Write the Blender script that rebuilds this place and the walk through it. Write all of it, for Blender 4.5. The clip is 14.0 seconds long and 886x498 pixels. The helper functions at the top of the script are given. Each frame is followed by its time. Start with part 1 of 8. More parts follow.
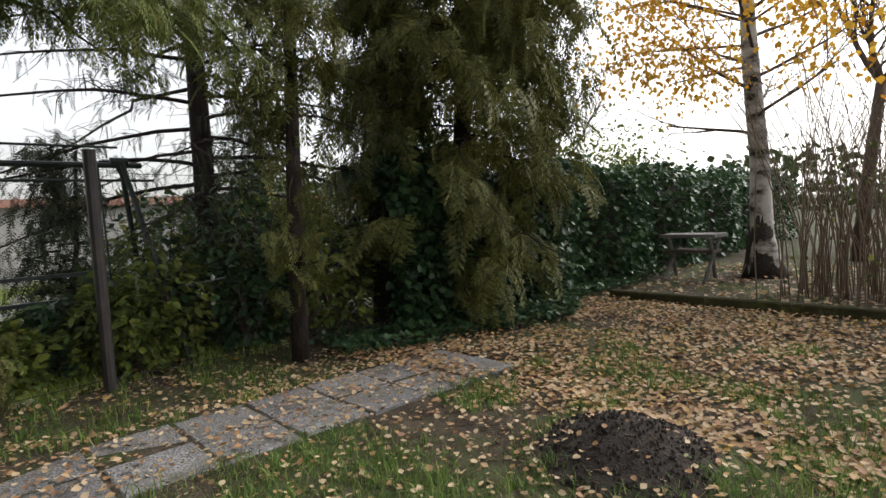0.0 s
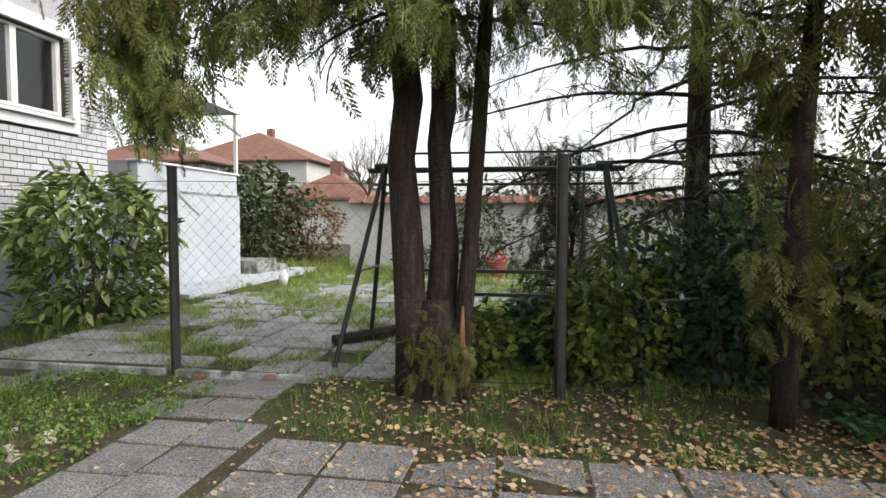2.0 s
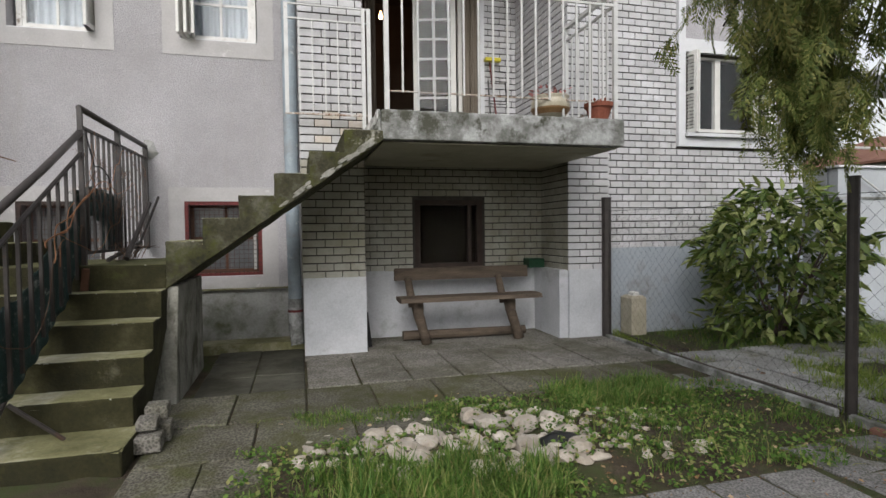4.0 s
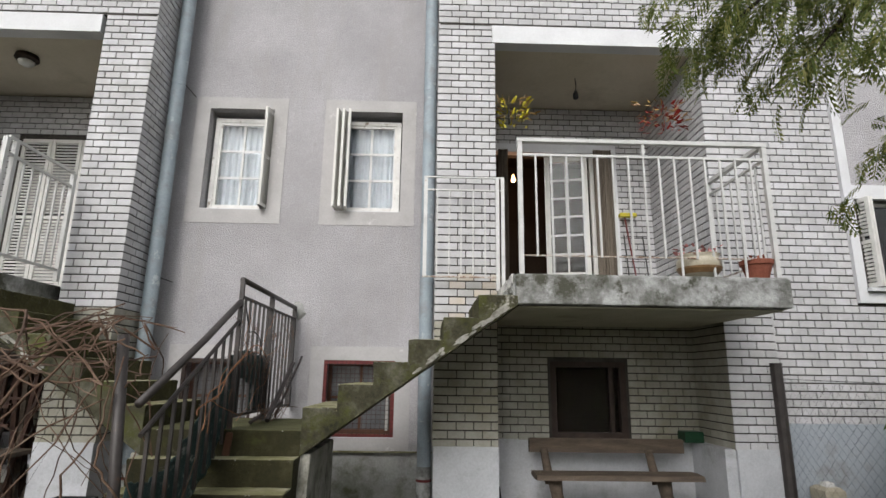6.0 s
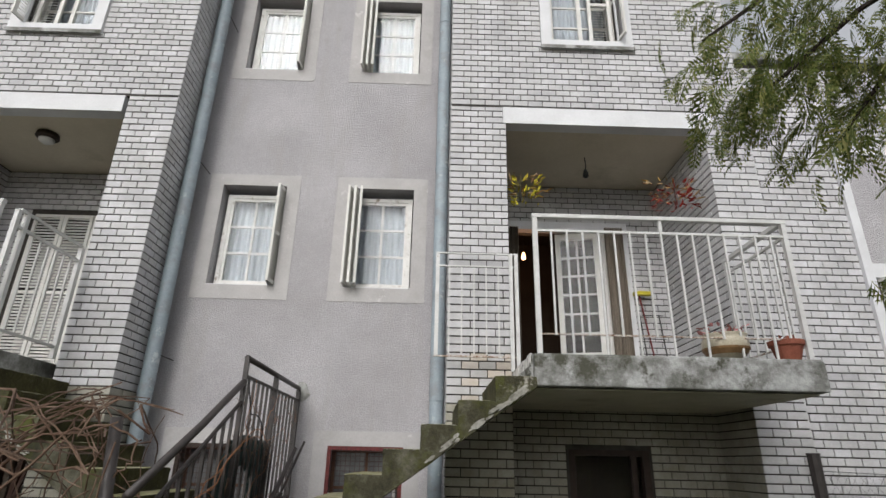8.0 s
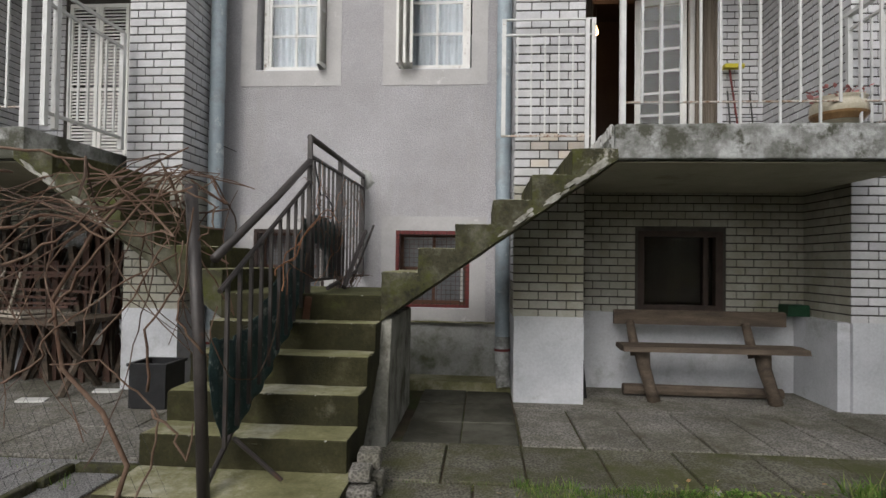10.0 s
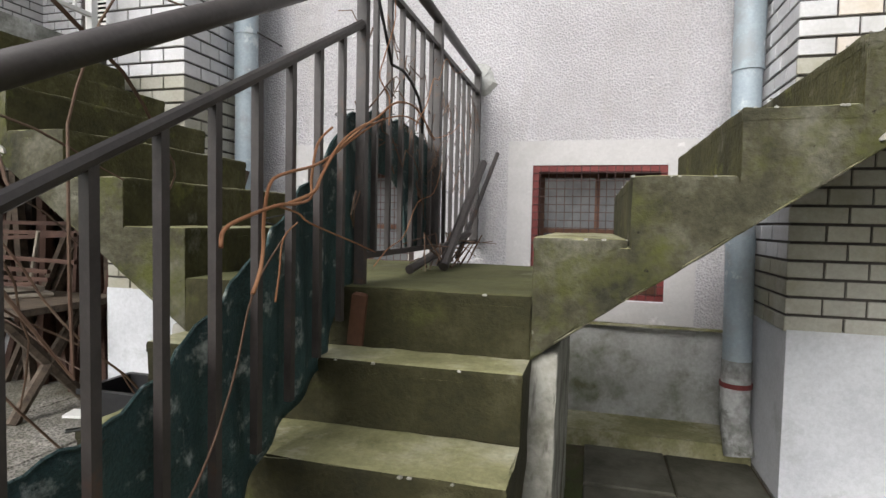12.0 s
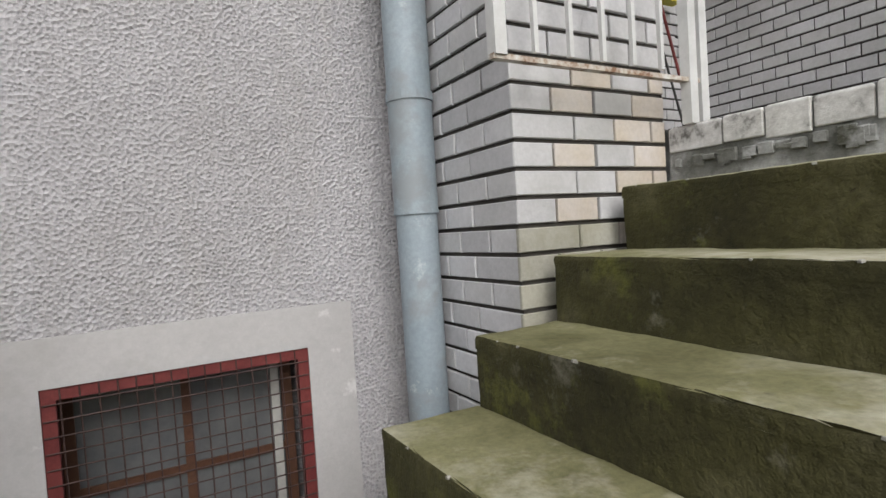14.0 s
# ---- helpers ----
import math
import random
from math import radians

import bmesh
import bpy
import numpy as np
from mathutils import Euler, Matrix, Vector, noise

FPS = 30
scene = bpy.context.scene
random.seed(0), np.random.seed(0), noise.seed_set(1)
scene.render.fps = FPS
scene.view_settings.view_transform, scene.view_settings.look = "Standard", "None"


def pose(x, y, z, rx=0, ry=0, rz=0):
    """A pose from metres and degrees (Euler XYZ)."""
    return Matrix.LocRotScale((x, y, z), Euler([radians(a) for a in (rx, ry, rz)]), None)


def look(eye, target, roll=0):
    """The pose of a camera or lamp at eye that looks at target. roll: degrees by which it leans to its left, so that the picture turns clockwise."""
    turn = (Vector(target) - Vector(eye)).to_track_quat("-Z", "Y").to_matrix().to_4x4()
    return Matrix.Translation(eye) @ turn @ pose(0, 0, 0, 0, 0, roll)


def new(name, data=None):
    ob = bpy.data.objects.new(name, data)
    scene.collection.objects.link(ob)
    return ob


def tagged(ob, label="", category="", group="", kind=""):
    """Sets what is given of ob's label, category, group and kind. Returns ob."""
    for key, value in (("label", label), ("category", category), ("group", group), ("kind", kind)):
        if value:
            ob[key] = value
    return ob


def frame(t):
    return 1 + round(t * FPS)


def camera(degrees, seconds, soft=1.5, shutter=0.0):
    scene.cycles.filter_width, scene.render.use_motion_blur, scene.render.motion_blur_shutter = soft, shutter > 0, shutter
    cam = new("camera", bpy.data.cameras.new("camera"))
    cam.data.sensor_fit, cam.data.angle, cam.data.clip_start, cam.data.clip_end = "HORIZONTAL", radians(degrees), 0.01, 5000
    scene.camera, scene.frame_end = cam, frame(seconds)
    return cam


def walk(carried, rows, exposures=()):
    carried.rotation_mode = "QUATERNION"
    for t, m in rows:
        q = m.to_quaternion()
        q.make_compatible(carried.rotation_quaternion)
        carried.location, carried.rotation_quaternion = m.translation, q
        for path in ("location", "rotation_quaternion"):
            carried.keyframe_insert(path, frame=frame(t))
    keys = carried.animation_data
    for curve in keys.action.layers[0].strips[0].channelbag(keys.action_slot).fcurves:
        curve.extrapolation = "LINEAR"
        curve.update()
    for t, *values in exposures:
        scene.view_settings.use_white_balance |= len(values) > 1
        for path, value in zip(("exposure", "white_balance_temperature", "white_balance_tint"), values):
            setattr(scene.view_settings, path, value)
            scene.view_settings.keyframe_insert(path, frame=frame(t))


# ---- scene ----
cam = camera(77.8, 14.0)
PATH = [
    (0, (-0.059, -0.922, 1.079), (1.396, -2.287, 0.945), -2.9),
    (0.5, (0.308, -0.842, 1.033), (1.863, -2.097, 0.964), -2.8),
    (0.9, (0.325, -0.999, 1.065), (2.068, -1.978, 1.01), -2.6),
    (1, (0.384, -1.092, 1.072), (2.189, -1.952, 1.031), -1.9),
    (1.5, (0.384, -1.541, 1.168), (2.373, -1.732, 1.098), -0.7),
    (2, (0.446, -1.54, 1.173), (2.42, -1.231, 1.068), 0.2),
    (2.2, (0.51, -1.561, 1.2), (2.449, -1.087, 1.063), -0.1),
    (2.5, (0.646, -1.566, 1.196), (2.452, -0.719, 1.052), -0.2),
    (3, (0.686, -1.571, 1.224), (2.13, -0.194, 1.093), -0.8),
    (3.5, (0.761, -1.581, 1.245), (1.713, 0.175, 1.143), -0.9),
    (4, (0.77, -1.627, 1.253), (1.281, 0.305, 1.186), -0.7),
    (4.2, (0.777, -1.61, 1.293), (1.174, 0.349, 1.237), -0.6),
    (6.3, (0.742, -1.472, 1.445), (0.786, 0.456, 1.977), 0.8),
    (6.5, (0.725, -1.476, 1.449), (0.774, 0.438, 2.028), 0.8),
    (7.2, (0.716, -1.454, 1.491), (0.76, 0.395, 2.25), 1.0),
    (9.3, (0.564, -1.112, 1.375), (0.527, 0.854, 1.741), 1.3),
    (9.5, (0.553, -1.105, 1.365), (0.499, 0.877, 1.626), 1.2),
    (10, (0.535, -1.005, 1.279), (0.388, 0.989, 1.323), 0.8),
    (10.5, (0.54, -0.625, 1.256), (0.23, 1.349, 1.176), 0.7),
    (11, (0.502, -0.287, 1.239), (0.022, 1.651, 1.125), 0.0),
    (11.5, (0.229, 0.495, 1.188), (-0.33, 2.413, 1.092), 0.6),
    (12, (-0.036, 1.319, 1.232), (-0.555, 3.248, 1.136), 1.2),
    (12.5, (-0.293, 1.787, 1.326), (-0.491, 3.777, 1.275), 2.4),
    (13, (-0.302, 2.22, 1.506), (-0.263, 4.219, 1.454), -1.3),
    (13.5, (-0.222, 2.55, 1.723), (0.183, 4.508, 1.688), -3.6),
    (14, (-0.135, 2.834, 1.989), (0.848, 4.574, 1.922), -3.6),
]
walk(cam, [(t, look(eye, target, roll)) for t, eye, target, roll in PATH], [(0, 0.92), (1.5, 1.18), (2.5, 0.95), (3.5, 0.13), (4.0, 0.42), (4.3, 0.44), (7.0, 0.45), (9.5, 0.08), (10.0, 0.25), (11.0, 0.78), (12.0, 1.10), (12.6, 1.05), (13.0, 0.92), (13.5, 0.66), (14.0, 0.45)])

# ---------- daylight: an overcast afternoon ----------
SUN_UP, SUN_TURN = radians(38), radians(197)
world = bpy.data.worlds.new("world")
scene.world = world
world.use_nodes = True
wn = world.node_tree
sky = wn.nodes.new("ShaderNodeTexSky")
sky.sky_type, sky.sun_disc, sky.sun_elevation, sky.sun_rotation = "NISHITA", False, SUN_UP, SUN_TURN
sky.dust_density, sky.air_density = 3.0, 1.2
pale = wn.nodes.new("ShaderNodeHueSaturation")
pale.inputs["Saturation"].default_value = 0.16
wn.links.new(sky.outputs[0], pale.inputs["Color"])
back = wn.nodes["Background"]
wn.links.new(pale.outputs[0], back.inputs["Color"])
back.inputs["Strength"].default_value = 0.15
sun = new("sun", bpy.data.lights.new("sun", "SUN"))
sun.data.energy, sun.data.angle, sun.data.color = 0.7, radians(25), (1.0, 0.97, 0.93)
sun.matrix_basis = look((0, 0, 20), Vector((0, 0, 20)) - Vector((math.sin(SUN_TURN) * math.cos(SUN_UP), math.cos(SUN_TURN) * math.cos(SUN_UP), math.sin(SUN_UP))))

# ---------- materials ----------
def ramp(nt, fac, stops):
    r = nt.nodes.new("ShaderNodeValToRGB")
    while len(r.color_ramp.elements) < len(stops):
        r.color_ramp.elements.new(0.5)
    for e, (p, c) in zip(r.color_ramp.elements, stops):
        e.position, e.color = p, (*c, 1)
    nt.links.new(fac, r.inputs[0])
    return r.outputs[0]


def noise_at(nt, scale, detail=4, rough=0.6, kind="noise", stretch=None):
    co = nt.nodes.new("ShaderNodeNewGeometry").outputs["Position"]
    if stretch:
        mp = nt.nodes.new("ShaderNodeMapping")
        mp.inputs["Scale"].default_value = stretch
        nt.links.new(co, mp.inputs[0])
        co = mp.outputs[0]
    if kind == "voronoi":
        n = nt.nodes.new("ShaderNodeTexVoronoi")
        n.inputs["Scale"].default_value = scale
        nt.links.new(co, n.inputs["Vector"])
        return n.outputs["Distance"]
    n = nt.nodes.new("ShaderNodeTexNoise")
    n.inputs["Scale"].default_value, n.inputs["Detail"].default_value, n.inputs["Roughness"].default_value = scale, detail, rough
    nt.links.new(co, n.inputs["Vector"])
    return n.outputs["Fac"]


def mixed(nt, fac, a, b, mode="MIX"):
    m = nt.nodes.new("ShaderNodeMix")
    m.data_type, m.blend_type = "RGBA", mode
    for v, s in ((fac, m.inputs[0]), (a, m.inputs[6]), (b, m.inputs[7])):
        if isinstance(v, (int, float)):
            s.default_value = v
        elif isinstance(v, tuple):
            s.default_value = (*v, 1)
        else:
            nt.links.new(v, s)
    return m.outputs[2]


def surface(name, stops, scale=6.0, fine=90.0, bump=0.3, depth=0.004, rough=0.85, metal=0.0, stain=None, stain_scale=1.3,
            stain_at=(0.5, 0.62), island=0.0, obj=0.0, kind="noise", stretch=None, fine_kind="noise", fine_amount=0.35, spec=0.3, blots=()):
    """Two scales of variation, an optional stain, relief, and a shift of tone from piece to piece."""
    m = bpy.data.materials.new(name)
    m.use_nodes = True
    nt = m.node_tree
    p = nt.nodes["Principled BSDF"]
    col = ramp(nt, noise_at(nt, scale, 5, 0.65, kind, stretch), stops)
    f = noise_at(nt, fine, 3, 0.7, fine_kind)
    col = mixed(nt, fine_amount, col, ramp(nt, f, [(0.3, (0.35, 0.35, 0.35)), (0.7, (1.0, 1.0, 1.0))]), "MULTIPLY")
    if stain:
        mask = ramp(nt, noise_at(nt, stain_scale, 6, 0.7), [(stain_at[0], (0, 0, 0)), (stain_at[1], (1, 1, 1))])
        col = mixed(nt, mask, col, stain)
    for tone, size, lo, hi, squeeze in blots:
        mask = ramp(nt, noise_at(nt, size, 5, 0.72, stretch=squeeze), [(lo, (0, 0, 0)), (hi, (1, 1, 1))])
        col = mixed(nt, mask, col, tone)
    for amount, socket in ((island, "island"), (obj, "object")):
        if amount:
            r = nt.nodes.new("ShaderNodeNewGeometry").outputs["Random Per Island"] if socket == "island" else nt.nodes.new("ShaderNodeObjectInfo").outputs["Random"]
            lo, hi = 1 - amount, 1.0
            col = mixed(nt, 1.0, col, ramp(nt, r, [(0.0, (lo, lo, lo)), (0.5, ((lo + hi) / 2, (lo + hi) / 2, (lo + hi) / 2.05)), (1.0, (hi, hi, hi))]), "MULTIPLY")
    nt.links.new(col, p.inputs["Base Color"])
    p.inputs["Roughness"].default_value, p.inputs["Metallic"].default_value = rough, metal
    p.inputs["Specular IOR Level"].default_value = spec
    if bump:
        b = nt.nodes.new("ShaderNodeBump")
        b.inputs["Strength"].default_value, b.inputs["Distance"].default_value = bump, depth
        nt.links.new(f, b.inputs["Height"])
        nt.links.new(b.outputs[0], p.inputs["Normal"])
    return m


def leafy(name, colours, trans=0.35, rough=0.6):
    """Leaves: a tone for each leaf, and light that comes through."""
    m = bpy.data.materials.new(name)
    m.use_nodes = True
    nt = m.node_tree
    p = nt.nodes["Principled BSDF"]
    r = nt.nodes.new("ShaderNodeNewGeometry").outputs["Random Per Island"]
    c = ramp(nt, r, [(i / max(1, len(colours) - 1), k) for i, k in enumerate(colours)])
    big = noise_at(nt, 1.7, 3)
    c = mixed(nt, 0.5, c, ramp(nt, big, [(0.3, (0.45, 0.45, 0.45)), (0.65, (1, 1, 1))]), "MULTIPLY")
    nt.links.new(c, p.inputs["Base Color"])
    p.inputs["Roughness"].default_value = rough
    p.inputs["Specular IOR Level"].default_value = 0.3
    t = nt.nodes.new("ShaderNodeBsdfTranslucent")
    nt.links.new(c, t.inputs["Color"])
    mx = nt.nodes.new("ShaderNodeMixShader")
    mx.inputs[0].default_value = trans
    nt.links.new(p.outputs[0], mx.inputs[1])
    nt.links.new(t.outputs[0], mx.inputs[2])
    nt.links.new(mx.outputs[0], nt.nodes["Material Output"].inputs[0])
    return m


M = {}
M["brick"] = surface("white_brick", [(0.3, (0.50, 0.495, 0.51)), (0.7, (0.66, 0.655, 0.68))], 3.0, 60, 0.25, 0.003, 0.8, stain=(0.385, 0.378, 0.362), stain_scale=1.1, stain_at=(0.58, 0.8), island=0.16, fine_amount=0.2)
M["brick_piece"] = surface("white_brick_piece", [(0.3, (0.50, 0.495, 0.51)), (0.7, (0.66, 0.655, 0.68))], 3.0, 60, 0.25, 0.003, 0.8, stain=(0.385, 0.378, 0.362), stain_scale=1.1, stain_at=(0.58, 0.8), obj=0.22, fine_amount=0.2)
M["brick_yellow"] = surface("yellowed_brick", [(0.3, (0.53, 0.453, 0.351)), (0.7, (0.612, 0.567, 0.546))], 5.0, 60, 0.25, 0.003, 0.8, obj=0.15, fine_amount=0.2)
M["mortar"] = surface("dark_mortar", [(0.3, (0.035, 0.031, 0.027)), (0.7, (0.08, 0.072, 0.064))], 8.0, 80, 0.3)
# Duller, tan-tinted bricks for the rows below the balcony slab.
M["brick_low"] = surface("dull_tan_brick", [(0.3, (0.36, 0.345, 0.285)), (0.7, (0.52, 0.505, 0.46))], 2.6, 60, 0.25, 0.003, 0.85, stain=(0.26, 0.245, 0.17), stain_scale=1.6, stain_at=(0.50, 0.75), obj=0.16, island=0.14, fine_amount=0.25)
M["stucco"] = surface("roughcast_render", [(0.3, (0.400, 0.389, 0.402)), (0.7, (0.502, 0.490, 0.507))], 1.2, 82, 0.85, 0.0095, 0.9, fine_kind="voronoi", fine_amount=0.32, stain=(0.337, 0.323, 0.325), stain_scale=0.7, stain_at=(0.5, 0.85), blots=[((0.365, 0.348, 0.335), 1.6, 0.52, 0.80, (1.7, 1.7, 0.28)), ((0.30, 0.285, 0.26), 2.3, 0.64, 0.80, (1, 1, 0.6))])
M["plaster"] = surface("smooth_plaster", [(0.3, (0.415, 0.402, 0.398)), (0.7, (0.49, 0.477, 0.474))], 3.0, 60, 0.25, 0.003, 0.85, stain=(0.34, 0.327, 0.305), stain_scale=2.2, stain_at=(0.56, 0.8), fine_amount=0.15, blots=[((0.56, 0.55, 0.545), 5.5, 0.62, 0.70, None)])
M["plinth"] = surface("whitewashed_plinth", [(0.3, (0.44, 0.45, 0.475)), (0.7, (0.575, 0.587, 0.615))], 2.0, 50, 0.3, 0.004, 0.85, stain=(0.218, 0.22, 0.201), stain_scale=2.2, stain_at=(0.56, 0.80), fine_amount=0.25)
M["plinth_blue"] = surface("pale_blue_plinth", [(0.3, (0.36, 0.40, 0.45)), (0.7, (0.46, 0.5, 0.55))], 2.0, 50, 0.3, 0.004, 0.85, stain=(0.3, 0.31, 0.32), stain_scale=2.0, fine_amount=0.2)
M["old_plinth"] = surface("weathered_base_render", [(0.25, (0.20, 0.20, 0.175)), (0.5, (0.36, 0.36, 0.345)), (0.75, (0.52, 0.52, 0.51))], 1.8, 40, 0.4, 0.005, 0.9, stain=(0.099, 0.105, 0.0636), stain_scale=2.4, stain_at=(0.5, 0.7))
M["lintel"] = surface("white_painted_concrete", [(0.3, (0.614, 0.62, 0.636)), (0.7, (0.733, 0.74, 0.763))], 2.0, 50, 0.2, 0.003, 0.7, fine_amount=0.12)
M["ceiling"] = surface("dull_cream_ceiling", [(0.3, (0.60, 0.54, 0.43)), (0.7, (0.68, 0.62, 0.51))], 1.5, 40, 0.15, 0.003, 0.9, fine_amount=0.12, stain=(0.42, 0.38, 0.29), stain_scale=1.2, stain_at=(0.55, 0.8))
M["soffit"] = surface("pale_slab_underside", [(0.3, (0.36, 0.345, 0.265)), (0.7, (0.48, 0.46, 0.37))], 2.0, 40, 0.2, 0.003, 0.9, fine_amount=0.2, stain=(0.20, 0.185, 0.12), stain_scale=1.7, stain_at=(0.58, 0.78))
# Stair tones go by facing: pale on treads, darker on risers and sides.
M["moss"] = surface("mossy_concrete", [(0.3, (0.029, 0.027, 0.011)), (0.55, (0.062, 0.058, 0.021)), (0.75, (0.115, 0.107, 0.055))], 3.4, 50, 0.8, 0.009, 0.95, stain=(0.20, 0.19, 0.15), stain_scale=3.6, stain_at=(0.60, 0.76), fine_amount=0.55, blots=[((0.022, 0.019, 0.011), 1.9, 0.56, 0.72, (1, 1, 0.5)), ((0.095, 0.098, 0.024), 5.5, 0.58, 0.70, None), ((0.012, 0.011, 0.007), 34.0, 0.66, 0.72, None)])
# Darkest stair tone, for the lower flight's risers and sides.
M["moss_dark"] = surface("dark_mossy_riser", [(0.3, (0.017, 0.0155, 0.007)), (0.55, (0.036, 0.033, 0.0125)), (0.75, (0.078, 0.071, 0.036))], 3.4, 50, 0.8, 0.009, 0.9, stain=(0.15, 0.14, 0.10), stain_scale=3.6, stain_at=(0.62, 0.80), fine_amount=0.5, blots=[((0.055, 0.056, 0.016), 4.5, 0.58, 0.74, None)])
M["moss_top"] = surface("pale_mossy_tread", [(0.3, (0.13, 0.124, 0.055)), (0.5, (0.235, 0.225, 0.115)), (0.7, (0.42, 0.40, 0.30))], 2.6, 60, 0.6, 0.006, 0.85, stain=(0.50, 0.475, 0.38), stain_scale=2.4, stain_at=(0.52, 0.72), fine_amount=0.45, blots=[((0.10, 0.10, 0.034), 4.2, 0.60, 0.76, None), ((0.06, 0.052, 0.03), 9.0, 0.64, 0.76, None)])
M["old_conc"] = surface("weathered_concrete", [(0.34, (0.13, 0.132, 0.115)), (0.48, (0.238, 0.24, 0.228)), (0.62, (0.455, 0.46, 0.456))], 4.2, 40, 0.7, 0.008, 0.92, stain=(0.0693, 0.07, 0.053), stain_scale=2.6, stain_at=(0.54, 0.62), fine_amount=0.45)
M["under"] = surface("damp_underside", [(0.3, (0.17, 0.17, 0.12)), (0.7, (0.30, 0.30, 0.24))], 1.8, 40, 0.3, 0.004, 0.9)
M["paving"] = surface("washed_concrete_tile", [(0.3, (0.209, 0.202, 0.202)), (0.7, (0.353, 0.344, 0.343))], 2.2, 85, 1.0, 0.006, 0.9, fine_kind="voronoi", fine_amount=0.8, stain=(0.121, 0.117, 0.0815), stain_scale=2.3, stain_at=(0.52, 0.72), obj=0.18)
M["slab"] = surface("terrace_slab", [(0.3, (0.19, 0.178, 0.16)), (0.7, (0.35, 0.33, 0.30))], 1.8, 62, 1.0, 0.006, 0.9, fine_kind="voronoi", fine_amount=0.9, stain=(0.085, 0.08, 0.05), stain_scale=1.5, stain_at=(0.46, 0.68), obj=0.22)
M["soil"] = surface("leafy_soil", [(0.3, (0.050, 0.037, 0.026)), (0.55, (0.095, 0.073, 0.05)), (0.75, (0.15, 0.12, 0.083))], 5.0, 70, 1.0, 0.02, 0.95, stain=(0.06, 0.075, 0.025), stain_scale=1.6, stain_at=(0.45, 0.58), fine_amount=0.6)
M["dark_soil_shade"] = surface("molehill_soil_hedge_shade", [(0.3, (0.027, 0.021, 0.0165)), (0.7, (0.0675, 0.054, 0.045))], 12.0, 60, 1.0, 0.02, 0.95)
M["rust_steel"] = surface("brown_painted_steel", [(0.3, (0.0287, 0.0229, 0.0217)), (0.7, (0.0542, 0.0459, 0.0433))], 9.0, 90, 0.3, 0.002, 0.5, stain=(0.0765, 0.0382, 0.0224), stain_scale=9.0, stain_at=(0.6, 0.72), spec=0.5)
M["white_steel"] = surface("chipped_white_steel", [(0.3, (0.50, 0.50, 0.49)), (0.7, (0.65, 0.65, 0.64))], 7.0, 90, 0.2, 0.002, 0.45, stain=(0.24, 0.13, 0.07), stain_scale=8.0, stain_at=(0.66, 0.76), spec=0.5, fine_amount=0.1)
M["zinc"] = surface("galvanised_downpipe", [(0.3, (0.27, 0.325, 0.365)), (0.7, (0.36, 0.415, 0.455))], 4.0, 60, 0.15, 0.001, 0.6, metal=0.1, stain=(0.26, 0.285, 0.30), stain_scale=5.0, fine_amount=0.25, spec=0.35, blots=[((0.46, 0.50, 0.52), 7.0, 0.60, 0.68, None)])
M["white_wood"] = surface("white_painted_wood", [(0.3, (0.62, 0.61, 0.58)), (0.7, (0.74, 0.73, 0.7))], 5.0, 60, 0.15, 0.002, 0.5, stain=(0.33, 0.25, 0.18), stain_scale=6.0, stain_at=(0.66, 0.76), fine_amount=0.12)
M["old_paint"] = surface("flaking_window_paint", [(0.3, (0.64, 0.63, 0.61)), (0.7, (0.80, 0.79, 0.77))], 7.0, 60, 0.3, 0.002, 0.6, stain=(0.20, 0.15, 0.11), stain_scale=9.0, stain_at=(0.58, 0.68), fine_amount=0.2)
M["red_steel"] = surface("red_oxide_frame", [(0.3, (0.12, 0.0225, 0.0225)), (0.7, (0.188, 0.0413, 0.0375))], 9.0, 70, 0.3, 0.002, 0.6)
M["brown_wood"] = surface("dark_brown_frame", [(0.3, (0.03, 0.02, 0.016)), (0.7, (0.06, 0.04, 0.032))], 9.0, 70, 0.3, 0.002, 0.6)
M["orange_wood"] = surface("old_orange_frame", [(0.3, (0.081, 0.0338, 0.018)), (0.7, (0.113, 0.054, 0.0315))], 9.0, 70, 0.3, 0.002, 0.6)
M["wire"] = surface("dull_wire", [(0.3, (0.04, 0.04, 0.038)), (0.7, (0.08, 0.08, 0.076))], 20.0, 90, 0.0, 0.001, 0.5, metal=0.5)
M["old_wood"] = surface("weathered_bench_wood", [(0.3, (0.06, 0.045, 0.035)), (0.7, (0.15, 0.115, 0.085))], 3.0, 70, 0.8, 0.004, 0.85, stretch=(1, 6, 6), fine_amount=0.5)
M["bark"] = surface("dark_bark", [(0.3, (0.0224, 0.0168, 0.0136)), (0.7, (0.068, 0.0528, 0.044))], 5.0, 30, 1.0, 0.02, 0.95, stretch=(7, 7, 1), fine_amount=0.6)
M["bark_grey"] = surface("fibrous_grey_bark", [(0.3, (0.022, 0.0165, 0.013)), (0.55, (0.055, 0.042, 0.034)), (0.75, (0.105, 0.084, 0.072))], 4.5, 30, 1.0, 0.02, 0.95, stretch=(8, 8, 0.8), fine_amount=0.6, stain=(0.096, 0.033, 0.021), stain_scale=1.4, stain_at=(0.6, 0.7))
M["birch"] = surface("birch_bark", [(0.40, (0.0255, 0.0221, 0.0187)), (0.50, (0.297, 0.264, 0.238)), (0.6, (0.493, 0.459, 0.416))], 3.5, 40, 0.6, 0.008, 0.8, stretch=(0.765, 0.765, 1.44), fine_amount=0.3)
M["twig"] = surface("bare_twig", [(0.3, (0.068, 0.0467, 0.0382)), (0.7, (0.145, 0.102, 0.085))], 7.0, 60, 0.3, 0.002, 0.8)
